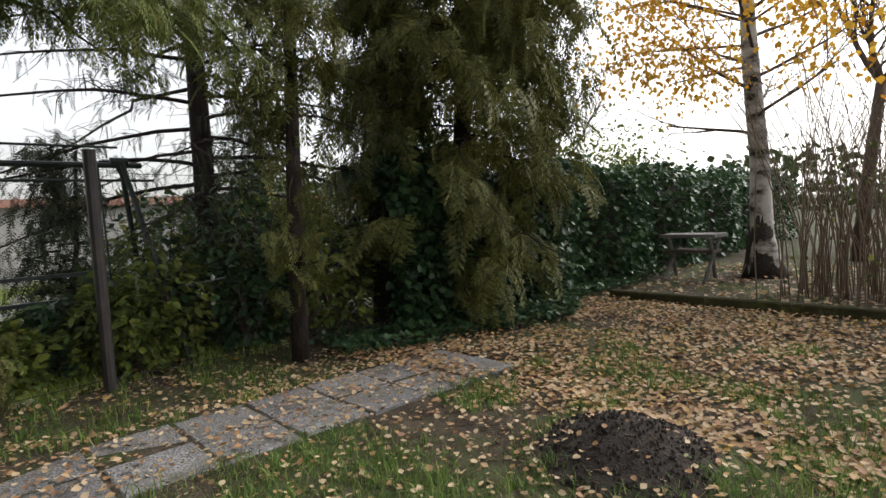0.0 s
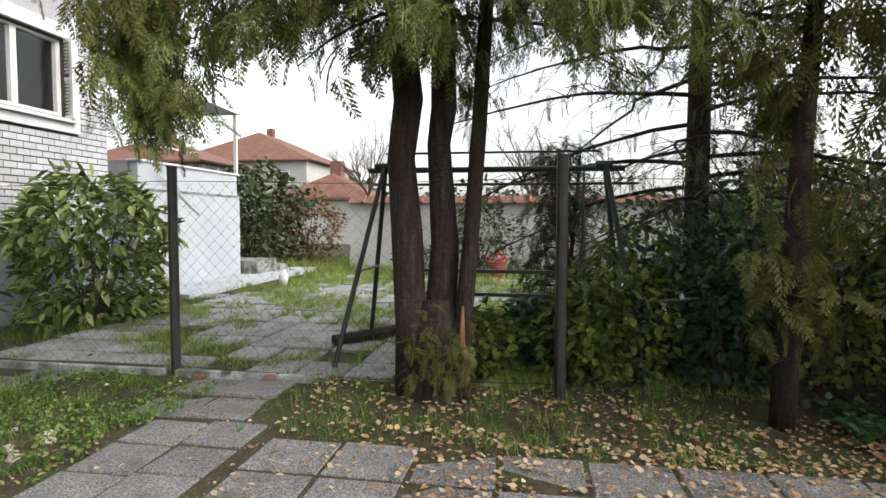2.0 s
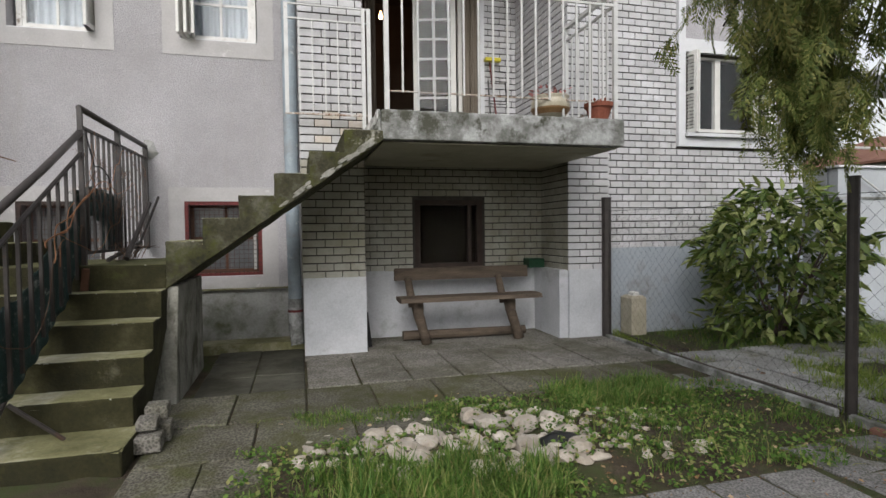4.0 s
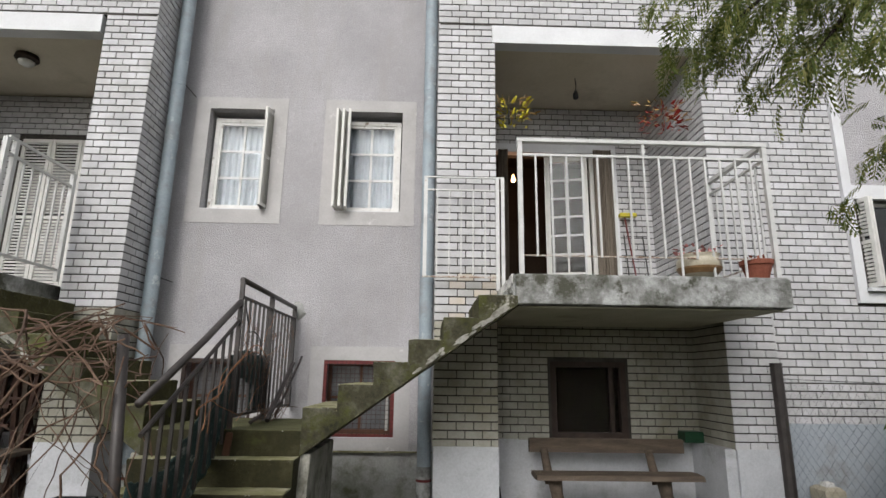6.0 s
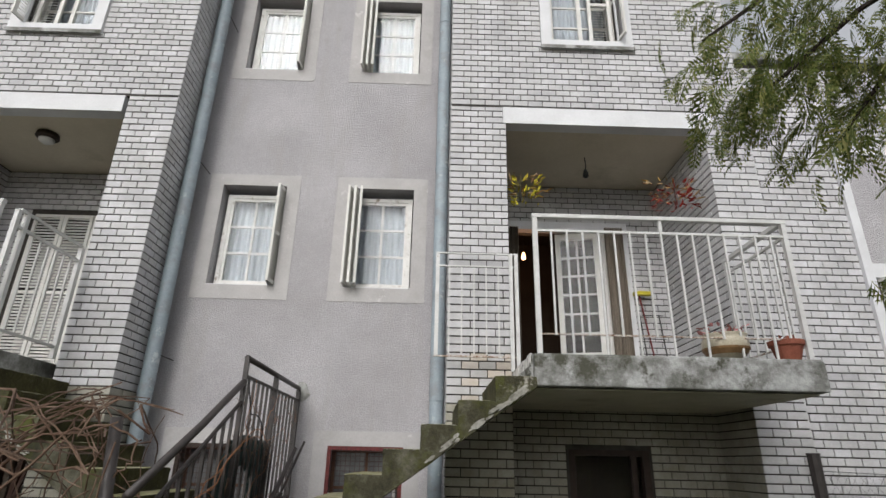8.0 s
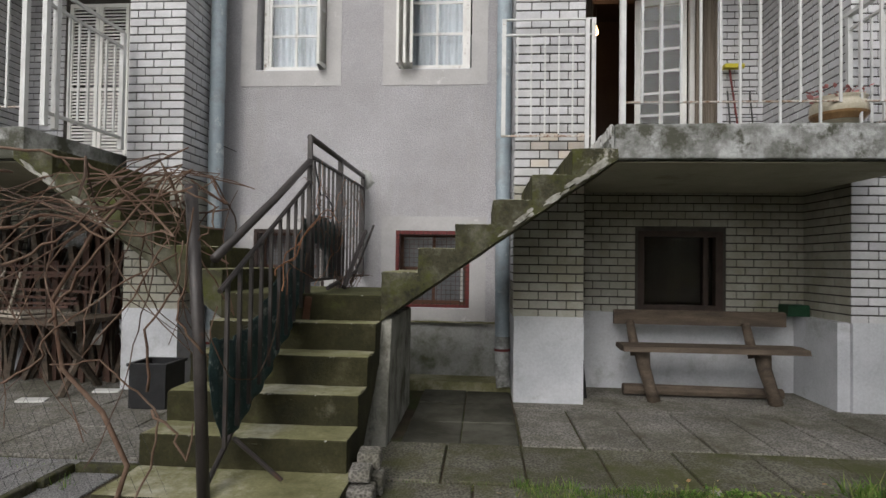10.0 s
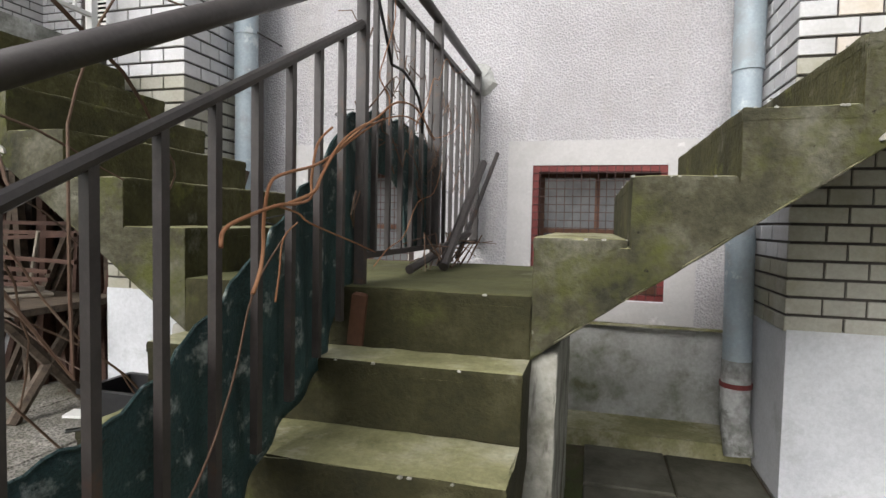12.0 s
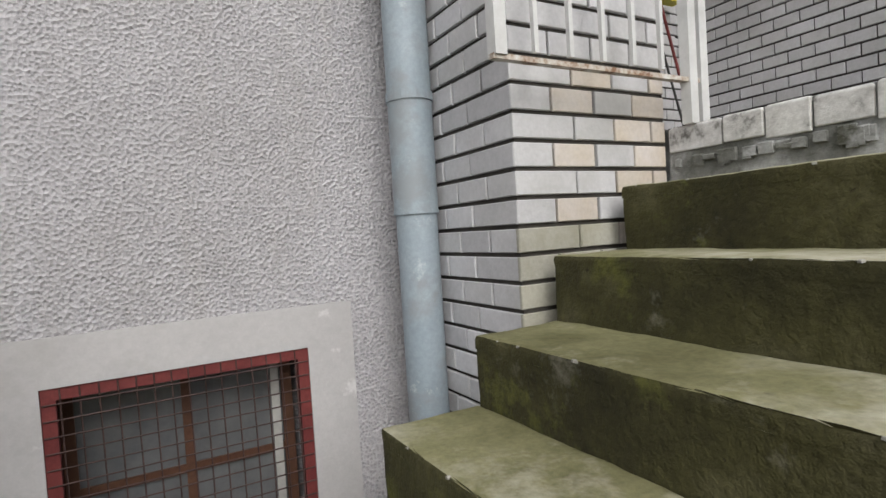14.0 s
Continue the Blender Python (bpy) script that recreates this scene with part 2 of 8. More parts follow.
M["vine"] = surface("dry_vine", [(0.3, (0.085, 0.042, 0.026)), (0.55, (0.15, 0.095, 0.066)), (0.75, (0.26, 0.19, 0.145))], 5.0, 60, 0.4, 0.003, 0.8)
M["vine_orange"] = surface("peeled_orange_vine", [(0.3, (0.246, 0.102, 0.048)), (0.7, (0.37, 0.187, 0.096))], 9.0, 60, 0.4, 0.003, 0.7)
# The net's pale stain paints in the highlights on its weave.
M["net"] = surface("dark_green_shade_net", [(0.3, (0.0192, 0.0477, 0.05)), (0.7, (0.0529, 0.103, 0.0996))], 5.0, 150, 1.0, 0.006, 0.6, fine_amount=0.9, stain=(0.408, 0.44, 0.425), stain_scale=14.0, stain_at=(0.56, 0.74))
M["thuja"] = leafy("thuja_spray", [(0.074, 0.086, 0.021), (0.128, 0.140, 0.034), (0.215, 0.198, 0.058)], 0.3)
M["thuja_light"] = leafy("thuja_spray_light", [(0.0737, 0.111, 0.0265), (0.147, 0.184, 0.0442), (0.28, 0.28, 0.0885)], 0.4)
M["spruce"] = leafy("spruce_needles", [(0.026, 0.039, 0.0156), (0.052, 0.0715, 0.0286), (0.0845, 0.0975, 0.052)], 0.2)
M["ivy"] = leafy("ivy_leaf", [(0.0225, 0.0562, 0.025), (0.0438, 0.0938, 0.0375), (0.075, 0.138, 0.05)], 0.2, 0.4)
M["undergrowth"] = leafy("undergrowth_leaf", [(0.0648, 0.1, 0.0211), (0.13, 0.18, 0.0352), (0.281, 0.3, 0.0528)], 0.3)
M["grass"] = leafy("grass_blade", [(0.061, 0.131, 0.0209), (0.104, 0.209, 0.0348), (0.192, 0.295, 0.061), (0.33, 0.313, 0.122)], 0.35)
M["fallen"] = leafy("fallen_leaf", [(0.43, 0.29, 0.14), (0.48, 0.35, 0.20), (0.28, 0.13, 0.06), (0.42, 0.29, 0.19), (0.52, 0.33, 0.08), (0.21, 0.10, 0.06)], 0.1, 0.7)
M["fallen_pale"] = leafy("pale_fallen_leaf", [(0.50, 0.36, 0.21), (0.56, 0.44, 0.29), (0.40, 0.23, 0.10), (0.32, 0.19, 0.12)], 0.1, 0.7)
M["cane"] = surface("pale_brown_cane", [(0.3, (0.13, 0.095, 0.065)), (0.7, (0.25, 0.19, 0.135))], 7.0, 60, 0.3, 0.002, 0.8)
M["birch_leaf"] = leafy("yellow_birch_leaf", [(0.62, 0.34, 0.03), (0.75, 0.46, 0.06), (0.55, 0.25, 0.02)], 0.5)
M["laurel"] = leafy("laurel_leaf", [(0.045, 0.085, 0.018), (0.12, 0.18, 0.04), (0.27, 0.33, 0.09), (0.46, 0.50, 0.20)], 0.2, 0.25)
M["far_green"] = leafy("far_green_leaf", [(0.035, 0.05, 0.018), (0.06, 0.08, 0.03), (0.09, 0.11, 0.04)], 0.2)
M["far_brown"] = leafy("far_brown_leaf", [(0.12, 0.07, 0.04), (0.18, 0.10, 0.06), (0.24, 0.15, 0.07)], 0.2)
M["stone"] = surface("pale_garden_stone", [(0.3, (0.44, 0.37, 0.30)), (0.7, (0.66, 0.61, 0.55))], 7.0, 40, 0.6, 0.008, 0.85, obj=0.35)
M["roof_tile"] = surface("red_roof_tile", [(0.3, (0.172, 0.0819, 0.0585)), (0.7, (0.25, 0.133, 0.0975))], 2.0, 20, 0.4, 0.02, 0.8)
M["far_wall"] = surface("far_white_wall", [(0.3, (0.42, 0.412, 0.386)), (0.7, (0.521, 0.512, 0.487))], 0.8, 20, 0.2, 0.01, 0.85)
M["white_wall"] = surface("white_rendered_wall", [(0.3, (0.396, 0.418, 0.446)), (0.7, (0.475, 0.497, 0.518))], 1.0, 30, 0.2, 0.005, 0.8, fine_amount=0.15)
M["terracotta"] = surface("terracotta", [(0.3, (0.22, 0.065, 0.04)), (0.7, (0.32, 0.11, 0.07))], 9.0, 60, 0.2, 0.002, 0.7)
M["cream_pot"] = surface("cream_ceramic", [(0.3, (0.42, 0.38, 0.28)), (0.7, (0.55, 0.5, 0.4))], 8.0, 60, 0.2, 0.002, 0.4)
M["brown_band"] = surface("brown_glaze", [(0.3, (0.2, 0.11, 0.05)), (0.7, (0.28, 0.17, 0.08))], 8.0, 60, 0.1, 0.002, 0.4)
M["black_plastic"] = surface("black_plastic", [(0.3, (0.012, 0.012, 0.013)), (0.7, (0.025, 0.025, 0.027))], 8.0, 60, 0.1, 0.001, 0.45)
M["green_plastic"] = surface("green_plastic", [(0.3, (0.01, 0.04, 0.02)), (0.7, (0.02, 0.07, 0.035))], 8.0, 60, 0.1, 0.001, 0.45)
M["white_plastic"] = surface("white_plastic", [(0.3, (0.6, 0.6, 0.58)), (0.7, (0.72, 0.72, 0.7))], 8.0, 60, 0.1, 0.001, 0.45, fine_amount=0.1)
M["beige_plastic"] = surface("beige_plastic", [(0.3, (0.33, 0.29, 0.24)), (0.7, (0.42, 0.38, 0.32))], 8.0, 60, 0.1, 0.001, 0.5)
M["green_steel"] = surface("dark_green_steel", [(0.3, (0.012, 0.022, 0.02)), (0.7, (0.028, 0.045, 0.04))], 9.0, 90, 0.2, 0.002, 0.45, spec=0.5)
# Near-black tone puts the gloom of unlit rooms into the wall colour.
M["room_gloom"] = surface("gloom_toned_wall", [(0.3, (0.05, 0.04, 0.035)), (0.7, (0.09, 0.075, 0.06))], 1.0, 30, 0.1)
M["curtain"] = surface("white_net_curtain", [(0.3, (0.35, 0.38, 0.42)), (0.7, (0.56, 0.59, 0.63))], 6.0, 60, 0.5, 0.01, 0.9, stretch=(6, 1, 0.8), fine_amount=0.15)
M["striped"] = surface("brown_door_curtain", [(0.3, (0.12, 0.095, 0.075)), (0.7, (0.3, 0.26, 0.21))], 22.0, 60, 0.4, 0.004, 0.9, stretch=(3, 3, 0.05))
M["yellow"] = surface("yellow_plastic", [(0.3, (0.5, 0.42, 0.03)), (0.7, (0.65, 0.56, 0.06))], 8.0, 60, 0.0, 0.001, 0.5)
M["red"] = surface("red_petal", [(0.3, (0.22, 0.0165, 0.011)), (0.7, (0.303, 0.033, 0.022))], 8.0, 60, 0.0, 0.001, 0.6)
M["pink"] = surface("pink_petal", [(0.3, (0.5, 0.2, 0.2)), (0.7, (0.6, 0.3, 0.28))], 8.0, 60, 0.0, 0.001, 0.6)
M["blue"] = surface("blue_plastic", [(0.3, (0.02, 0.06, 0.3)), (0.7, (0.04, 0.1, 0.45))], 8.0, 60, 0.0, 0.001, 0.5)
M["rope"] = surface("rubber_hose", [(0.3, (0.05, 0.04, 0.035)), (0.7, (0.14, 0.12, 0.1))], 6.0, 60, 0.2, 0.002, 0.6)

M["glass"] = bpy.data.materials.new("window_glass")
M["glass"].use_nodes = True
gp = M["glass"].node_tree.nodes["Principled BSDF"]
gp.inputs["Base Color"].default_value = (0.93, 0.96, 0.97, 1)
gp.inputs["Roughness"].default_value, gp.inputs["Transmission Weight"].default_value, gp.inputs["IOR"].default_value = 0.03, 1.0, 1.33
M["bulb"] = bpy.data.materials.new("warm_bulb")
M["bulb"].use_nodes = True
bp_ = M["bulb"].node_tree.nodes["Principled BSDF"]
bp_.inputs["Emission Color"].default_value, bp_.inputs["Emission Strength"].default_value = (1, 0.5, 0.2, 1), 5.0

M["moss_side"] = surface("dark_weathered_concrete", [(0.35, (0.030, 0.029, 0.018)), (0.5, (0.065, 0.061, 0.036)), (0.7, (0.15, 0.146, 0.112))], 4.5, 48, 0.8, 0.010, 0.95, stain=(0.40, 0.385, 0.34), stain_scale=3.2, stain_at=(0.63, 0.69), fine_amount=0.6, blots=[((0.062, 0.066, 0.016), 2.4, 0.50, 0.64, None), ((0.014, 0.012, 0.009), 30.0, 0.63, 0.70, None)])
M["support"] = surface("streaked_support_render", [(0.3, (0.20, 0.195, 0.165)), (0.7, (0.37, 0.36, 0.32))], 2.6, 48, 0.5, 0.006, 0.92, stain=(0.075, 0.07, 0.045), stain_scale=2.8, stain_at=(0.48, 0.66), fine_amount=0.4, blots=[((0.05, 0.046, 0.033), 2.6, 0.54, 0.66, (3, 3, 0.35))])
# Much darker tone for the slabs beneath the upper flight.
M["under_flight_slab"] = surface("darker_terrace_slab", [(0.3, (0.028, 0.0272, 0.0176)), (0.7, (0.068, 0.0656, 0.0464))], 2.0, 80, 0.6, 0.004, 0.7, fine_amount=0.5, stain=(0.112, 0.108, 0.088), stain_scale=1.7, stain_at=(0.42, 0.62), obj=0.3)
# Opaque grey base carries both the dust and the pane's grey reflection.
M["dusty_reflection_pane"] = surface("dusty_reflection_pane", [(0.3, (0.09, 0.095, 0.1)), (0.7, (0.16, 0.165, 0.17))], 5.0, 60, 0.0, 0.001, 0.18, spec=0.6, fine_amount=0.1)
M["litter_bit"] = leafy("leaf_crumbs", [(0.10, 0.06, 0.035), (0.20, 0.13, 0.07), (0.30, 0.2, 0.11), (0.07, 0.05, 0.03)], 0.05, 0.8)
M["grey_wood"] = surface("silvered_wood", [(0.3, (0.12, 0.115, 0.11)), (0.7, (0.24, 0.23, 0.22))], 4.0, 60, 0.4, 0.004, 0.85)
M["vine_dark"] = surface("dark_vine_cane", [(0.3, (0.06, 0.038, 0.03)), (0.7, (0.15, 0.10, 0.075))], 6.0, 60, 0.4, 0.003, 0.8)
M["spall"] = surface("freshly_broken_concrete", [(0.35, (0.16, 0.155, 0.13)), (0.5, (0.33, 0.32, 0.285)), (0.7, (0.47, 0.46, 0.42))], 12.0, 60, 0.6, 0.006, 0.92, fine_amount=0.4)
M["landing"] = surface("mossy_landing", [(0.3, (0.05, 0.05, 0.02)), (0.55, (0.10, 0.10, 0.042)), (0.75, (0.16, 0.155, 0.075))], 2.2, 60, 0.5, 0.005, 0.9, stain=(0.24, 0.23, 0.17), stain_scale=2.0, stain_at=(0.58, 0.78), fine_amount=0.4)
M["rusty_white"] = surface("rust_streaked_white_steel", [(0.35, (0.60, 0.59, 0.57)), (0.5, (0.45, 0.38, 0.32)), (0.62, (0.22, 0.12, 0.07))], 26.0, 90, 0.3, 0.002, 0.5, fine_amount=0.15)
M["mesh_rust"] = surface("dark_rusty_mesh", [(0.3, (0.035, 0.02, 0.018)), (0.7, (0.09, 0.05, 0.045))], 30.0, 90, 0.0, 0.001, 0.7)
M["flaking"] = surface("flaking_white_brick", [(0.35, (0.20, 0.19, 0.18)), (0.45, (0.58, 0.57, 0.56)), (0.6, (0.74, 0.73, 0.72))], 14.0, 60, 0.6, 0.005, 0.85, fine_amount=0.3, obj=0.12)
M["yard_grass"] = leafy("bright_yard_grass", [(0.14, 0.23, 0.03), (0.22, 0.32, 0.05), (0.32, 0.40, 0.09), (0.42, 0.42, 0.16)], 0.4)
M["yard_paving"] = surface("dry_concrete_tile", [(0.3, (0.36, 0.355, 0.348)), (0.7, (0.54, 0.533, 0.525))], 2.2, 70, 1.0, 0.006, 0.9, fine_kind="voronoi", fine_amount=0.7, stain=(0.17, 0.165, 0.12), stain_scale=2.3, stain_at=(0.52, 0.72), obj=0.28)
M["red_wood"] = surface("dark_reddish_wood", [(0.3, (0.045, 0.022, 0.016)), (0.7, (0.10, 0.055, 0.04))], 5.0, 60, 0.5, 0.004, 0.8)
M["mossy_slab"] = surface("mossy_terrace_slab", [(0.3, (0.12, 0.11, 0.085)), (0.7, (0.24, 0.225, 0.185))], 2.2, 62, 1.0, 0.006, 0.9, fine_kind="voronoi", fine_amount=0.9, stain=(0.075, 0.078, 0.03), stain_scale=1.9, stain_at=(0.44, 0.62), obj=0.25)

# ---------- building helpers ----------
class Build:
    """Collects vertices and faces in world metres."""
    def __init__(self):
        self.v, self.f = [], []

    def quad(self, *p):
        n = len(self.v)
        self.v += [tuple(q) for q in p]
        self.f.append(tuple(range(n, n + len(p))))
        return self

    def box(self, x0, x1, y0, y1, z0, z1, turn=0.0, tilt=0.0, c=0.0):
        """A box; c: chamfer of the upright and level edges along its top."""
        n = len(self.v)
        cx, cy, cz = (x0 + x1) / 2, (y0 + y1) / 2, (z0 + z1) / 2
        m = Matrix.Rotation(radians(turn), 3, "Z") @ Matrix.Rotation(radians(tilt), 3, "Y")
        if c:
            pts = [(x0, y0, z0), (x1, y0, z0), (x1, y1, z0), (x0, y1, z0), (x0, y0, z1 - c), (x1, y0, z1 - c), (x1, y1, z1 - c), (x0, y1, z1 - c),
                   (x0 + c, y0 + c, z1), (x1 - c, y0 + c, z1), (x1 - c, y1 - c, z1), (x0 + c, y1 - c, z1)]
            fs = [(3, 2, 1, 0), (8, 9, 10, 11)] + [(i, (i + 1) % 4, 4 + (i + 1) % 4, 4 + i) for i in range(4)] + [(4 + i, 4 + (i + 1) % 4, 8 + (i + 1) % 4, 8 + i) for i in range(4)]
        else:
            pts = [(x0, y0, z0), (x1, y0, z0), (x1, y1, z0), (x0, y1, z0), (x0, y0, z1), (x1, y0, z1), (x1, y1, z1), (x0, y1, z1)]
            fs = [(3, 2, 1, 0), (4, 5, 6, 7)] + [(i, (i + 1) % 4, 4 + (i + 1) % 4, 4 + i) for i in range(4)]
        for p in pts:
            q = m @ Vector((p[0] - cx, p[1] - cy, p[2] - cz))
            self.v.append((q.x + cx, q.y + cy, q.z + cz))
        self.f += [tuple(n + i for i in f) for f in fs]
        return self

    def tube(self, pts, r0, r1=None, seg=8, cap=True):
        """A round bar through points, from radius r0 to r1 (or a list of radii)."""
        pts = [Vector(p) for p in pts]
        k = len(pts)
        radii = list(r0) if isinstance(r0, (list, tuple)) else [r0 + ((r0 if r1 is None else r1) - r0) * i / max(1, k - 1) for i in range(k)]
        n0 = len(self.v)
        side = None
        for i, p in enumerate(pts):
            d = (pts[min(i + 1, k - 1)] - pts[max(i - 1, 0)])
            d = d.normalized() if d.length > 1e-9 else Vector((0, 0, 1))
            if side is None:
                side = d.orthogonal().normalized()
            side = (side - d * side.dot(d))
            side = side.normalized() if side.length > 1e-6 else d.orthogonal().normalized()
            up = d.cross(side)
            for j in range(seg):
                a = 2 * math.pi * j / seg
                q = p + (side * math.cos(a) + up * math.sin(a)) * radii[i]
                self.v.append((q.x, q.y, q.z))
        for i in range(k - 1):
            for j in range(seg):
                a, b = n0 + i * seg + j, n0 + i * seg + (j + 1) % seg
                self.f.append((a, b, b + seg, a + seg))
        if cap:
            self.f.append(tuple(n0 + j for j in reversed(range(seg))))
            self.f.append(tuple(n0 + (k - 1) * seg + j for j in range(seg)))
        return self

    def prism(self, poly, y0, y1, axis="y"):
        """A polygon in x, z drawn out along y (or in y, z along x; or x, y along z)."""
        place = {"y": lambda a, b, c: (a, c, b), "x": lambda a, b, c: (c, a, b), "z": lambda a, b, c: (a, b, c)}[axis]
        n, k = len(self.v), len(poly)
        for c in (y0, y1):
            self.v += [place(a, b, c) for a, b in poly]
        self.f.append(tuple(n + i for i in range(k)))
        self.f.append(tuple(n + k + i for i in reversed(range(k))))
        self.f += [(n + (i + 1) % k, n + i, n + k + i, n + k + (i + 1) % k) for i in range(k)]
        return self

    def lathe(self, cx, cy, profile, seg=20, squash=1.0):
        n = len(self.v)
        for r, z in profile:
            for j in range(seg):
                a = 2 * math.pi * j / seg
                self.v.append((cx + r * math.cos(a), cy + r * squash * math.sin(a), z))
        for i in range(len(profile) - 1):
            for j in range(seg):
                a, b = n + i * seg + j, n + i * seg + (j + 1) % seg
                self.f.append((a, b, b + seg, a + seg))
        self.f.append(tuple(n + j for j in reversed(range(seg))))
        self.f.append(tuple(n + (len(profile) - 1) * seg + j for j in range(seg)))
        return self

    def cells(self, x0, x1, z0, z1, y0, y1, holes=(), axis="y"):
        """A wall between y0 and y1 with rectangular holes (x0, x1, z0, z1) that go through it, with reveals."""
        xs = sorted({x0, x1, *[min(max(v, x0), x1) for h in holes for v in h[:2]]})
        zs = sorted({z0, z1, *[min(max(v, z0), z1) for h in holes for v in h[2:]]})
        place = (lambda a, b, c: (a, c, b)) if axis == "y" else ((lambda a, b, c: (c, a, b)) if axis == "x" else (lambda a, b, c: (a, b, c)))
        nx, nz = len(xs) - 1, len(zs) - 1

        def full(i, j):
            if not (0 <= i < nx and 0 <= j < nz):
                return False
            a, b = (xs[i] + xs[i + 1]) / 2, (zs[j] + zs[j + 1]) / 2
            return not any(h[0] < a < h[1] and h[2] < b < h[3] for h in holes)
        for i in range(nx):
            for j in range(nz):
                if not full(i, j):
                    continue
                a, b, c, d = xs[i], xs[i + 1], zs[j], zs[j + 1]
                self.quad(place(a, c, y0), place(b, c, y0), place(b, d, y0), place(a, d, y0))
                self.quad(place(a, c, y1), place(a, d, y1), place(b, d, y1), place(b, c, y1))
                if not full(i - 1, j):
                    self.quad(place(a, c, y0), place(a, d, y0), place(a, d, y1), place(a, c, y1))
                if not full(i + 1, j):
                    self.quad(place(b, c, y0), place(b, c, y1), place(b, d, y1), place(b, d, y0))
                if not full(i, j - 1):
                    self.quad(place(a, c, y0), place(a, c, y1), place(b, c, y1), place(b, c, y0))
                if not full(i, j + 1):
                    self.quad(place(a, d, y0), place(b, d, y0), place(b, d, y1), place(a, d, y1))
        return self

    def mirror(self):
        """The same on the other side of the stair's middle plane."""
        b = Build()
        b.v = [(2 * MIRROR - x, y, z) for x, y, z in self.v]
        b.f = [tuple(reversed(f)) for f in self.f]
        return b

    def add(self, V, F):
        """Adds numpy vertices (n, 3) and faces (k, c)."""
        n = len(self.v)
        self.v += [tuple(p) for p in V.tolist()]
        self.f += [tuple(q) for q in (F + n).tolist()]
        return self


MIRROR = -0.785
BASE = {}


def make(name, b, material, base=(0, 0, 0), smooth=False, recalc=False):
    me = bpy.data.meshes.new(name)
    if isinstance(b, Build):
        bx, by, bz = base
        me.from_pydata([(x - bx, y - by, z - bz) for x, y, z in b.v], [], b.f)
        if recalc:
            bm = bmesh.new()
            bm.from_mesh(me)
            bmesh.ops.recalc_face_normals(bm, faces=bm.faces)
            bm.to_mesh(me)
            bm.free()
    else:
        V, F = b
        V = V - np.array(base)
        k = F.shape[1]
        me.vertices.add(len(V))
        me.vertices.foreach_set("co", V.astype(np.float32).ravel())
        me.loops.add(F.size)
        me.loops.foreach_set("vertex_index", F.astype(np.int32).ravel())
        me.polygons.add(len(F))
        me.polygons.foreach_set("loop_start", np.arange(0, F.size, k, dtype=np.int32))
        me.update(calc_edges=True)
    me.materials.append(material)
    if smooth:
        me.shade_smooth()
    return me


def thing(name, base, label, category, group=""):
    e = new(name)
    e.location = base
    BASE[e.name] = Vector(base)
    return tagged(e, label, category, group)


def part(name, b, material, parent, label="", smooth=False, recalc=False, kind=""):
    base = BASE.get(parent.name, Vector((0, 0, 0)))
    ob = new(name, make(name, b, material, base, smooth, recalc))
    ob.parent = parent
    BASE[ob.name] = base
    return tagged(ob, label, kind=kind)


def solo(name, b, material, label, category="", base=(0, 0, 0), kind="", group="", smooth=False, recalc=False):
    ob = new(name, make(name, b, material, base, smooth, recalc))
    ob.location = base
    BASE[ob.name] = Vector(base)
    return tagged(ob, label, category, group, kind)


def worn(ob, width=0.008, seg=2):
    m = ob.modifiers.new("worn_edge", "BEVEL")
    m.width, m.segments, m.limit_method, m.angle_limit = width, seg, "ANGLE", radians(40)
    return ob


def roughen(ob, width=0.008, cut=0.05, amp=0.004, top=None, crown=False):
    """Rounds the edges of a solid and makes its faces and edges uneven; top: gives upward faces the first material, those that look along x the second, the rest the third."""
    base = BASE.get(ob.name, Vector((0, 0, 0)))
    bm = bmesh.new()
    bm.from_mesh(ob.data)
    bmesh.ops.recalc_face_normals(bm, faces=bm.faces)
    edges = [e for e in bm.edges if len(e.link_faces) == 2 and e.calc_face_angle(0) > 0.5]
    if crown:
        high = max(v.co.z for v in bm.verts) - 0.001
        edges = [e for e in edges if all(v.co.z > high for v in e.verts)]
    bmesh.ops.bevel(bm, geom=edges, offset=width, offset_type="OFFSET", segments=2, profile=0.6, affect="EDGES", clamp_overlap=True)
    bmesh.ops.triangulate(bm, faces=bm.faces)
    for _ in range(6):
        long = [e for e in bm.edges if e.calc_length() > cut]
        if not long:
            break
        bmesh.ops.subdivide_edges(bm, edges=long, cuts=1)
        bmesh.ops.triangulate(bm, faces=bm.faces)
    bm.normal_update()
    for v in bm.verts:
        w = v.co + base
        n = noise.noise(w * 5.0) * 0.9 + noise.noise(w * 15.0) * 0.8
        edge = max((e.calc_face_angle(0) for e in v.link_edges if len(e.link_faces) == 2), default=0)
        chip = -max(0.0, noise.noise(w * 9.0 + Vector((3, 1, 7))) - 0.12) * 6.5 * (1 if edge > 0.3 else 0)
        v.co += v.normal * amp * (n + chip)
    bm.normal_update()
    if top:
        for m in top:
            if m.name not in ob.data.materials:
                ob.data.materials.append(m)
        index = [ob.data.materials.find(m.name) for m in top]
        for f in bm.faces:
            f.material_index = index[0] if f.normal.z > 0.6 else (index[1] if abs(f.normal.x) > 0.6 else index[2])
    for f in bm.faces:
        f.smooth = True
    bm.to_mesh(ob.data)
    bm.free()
    ob.data.set_sharp_from_angle(angle=radians(42))
    return ob


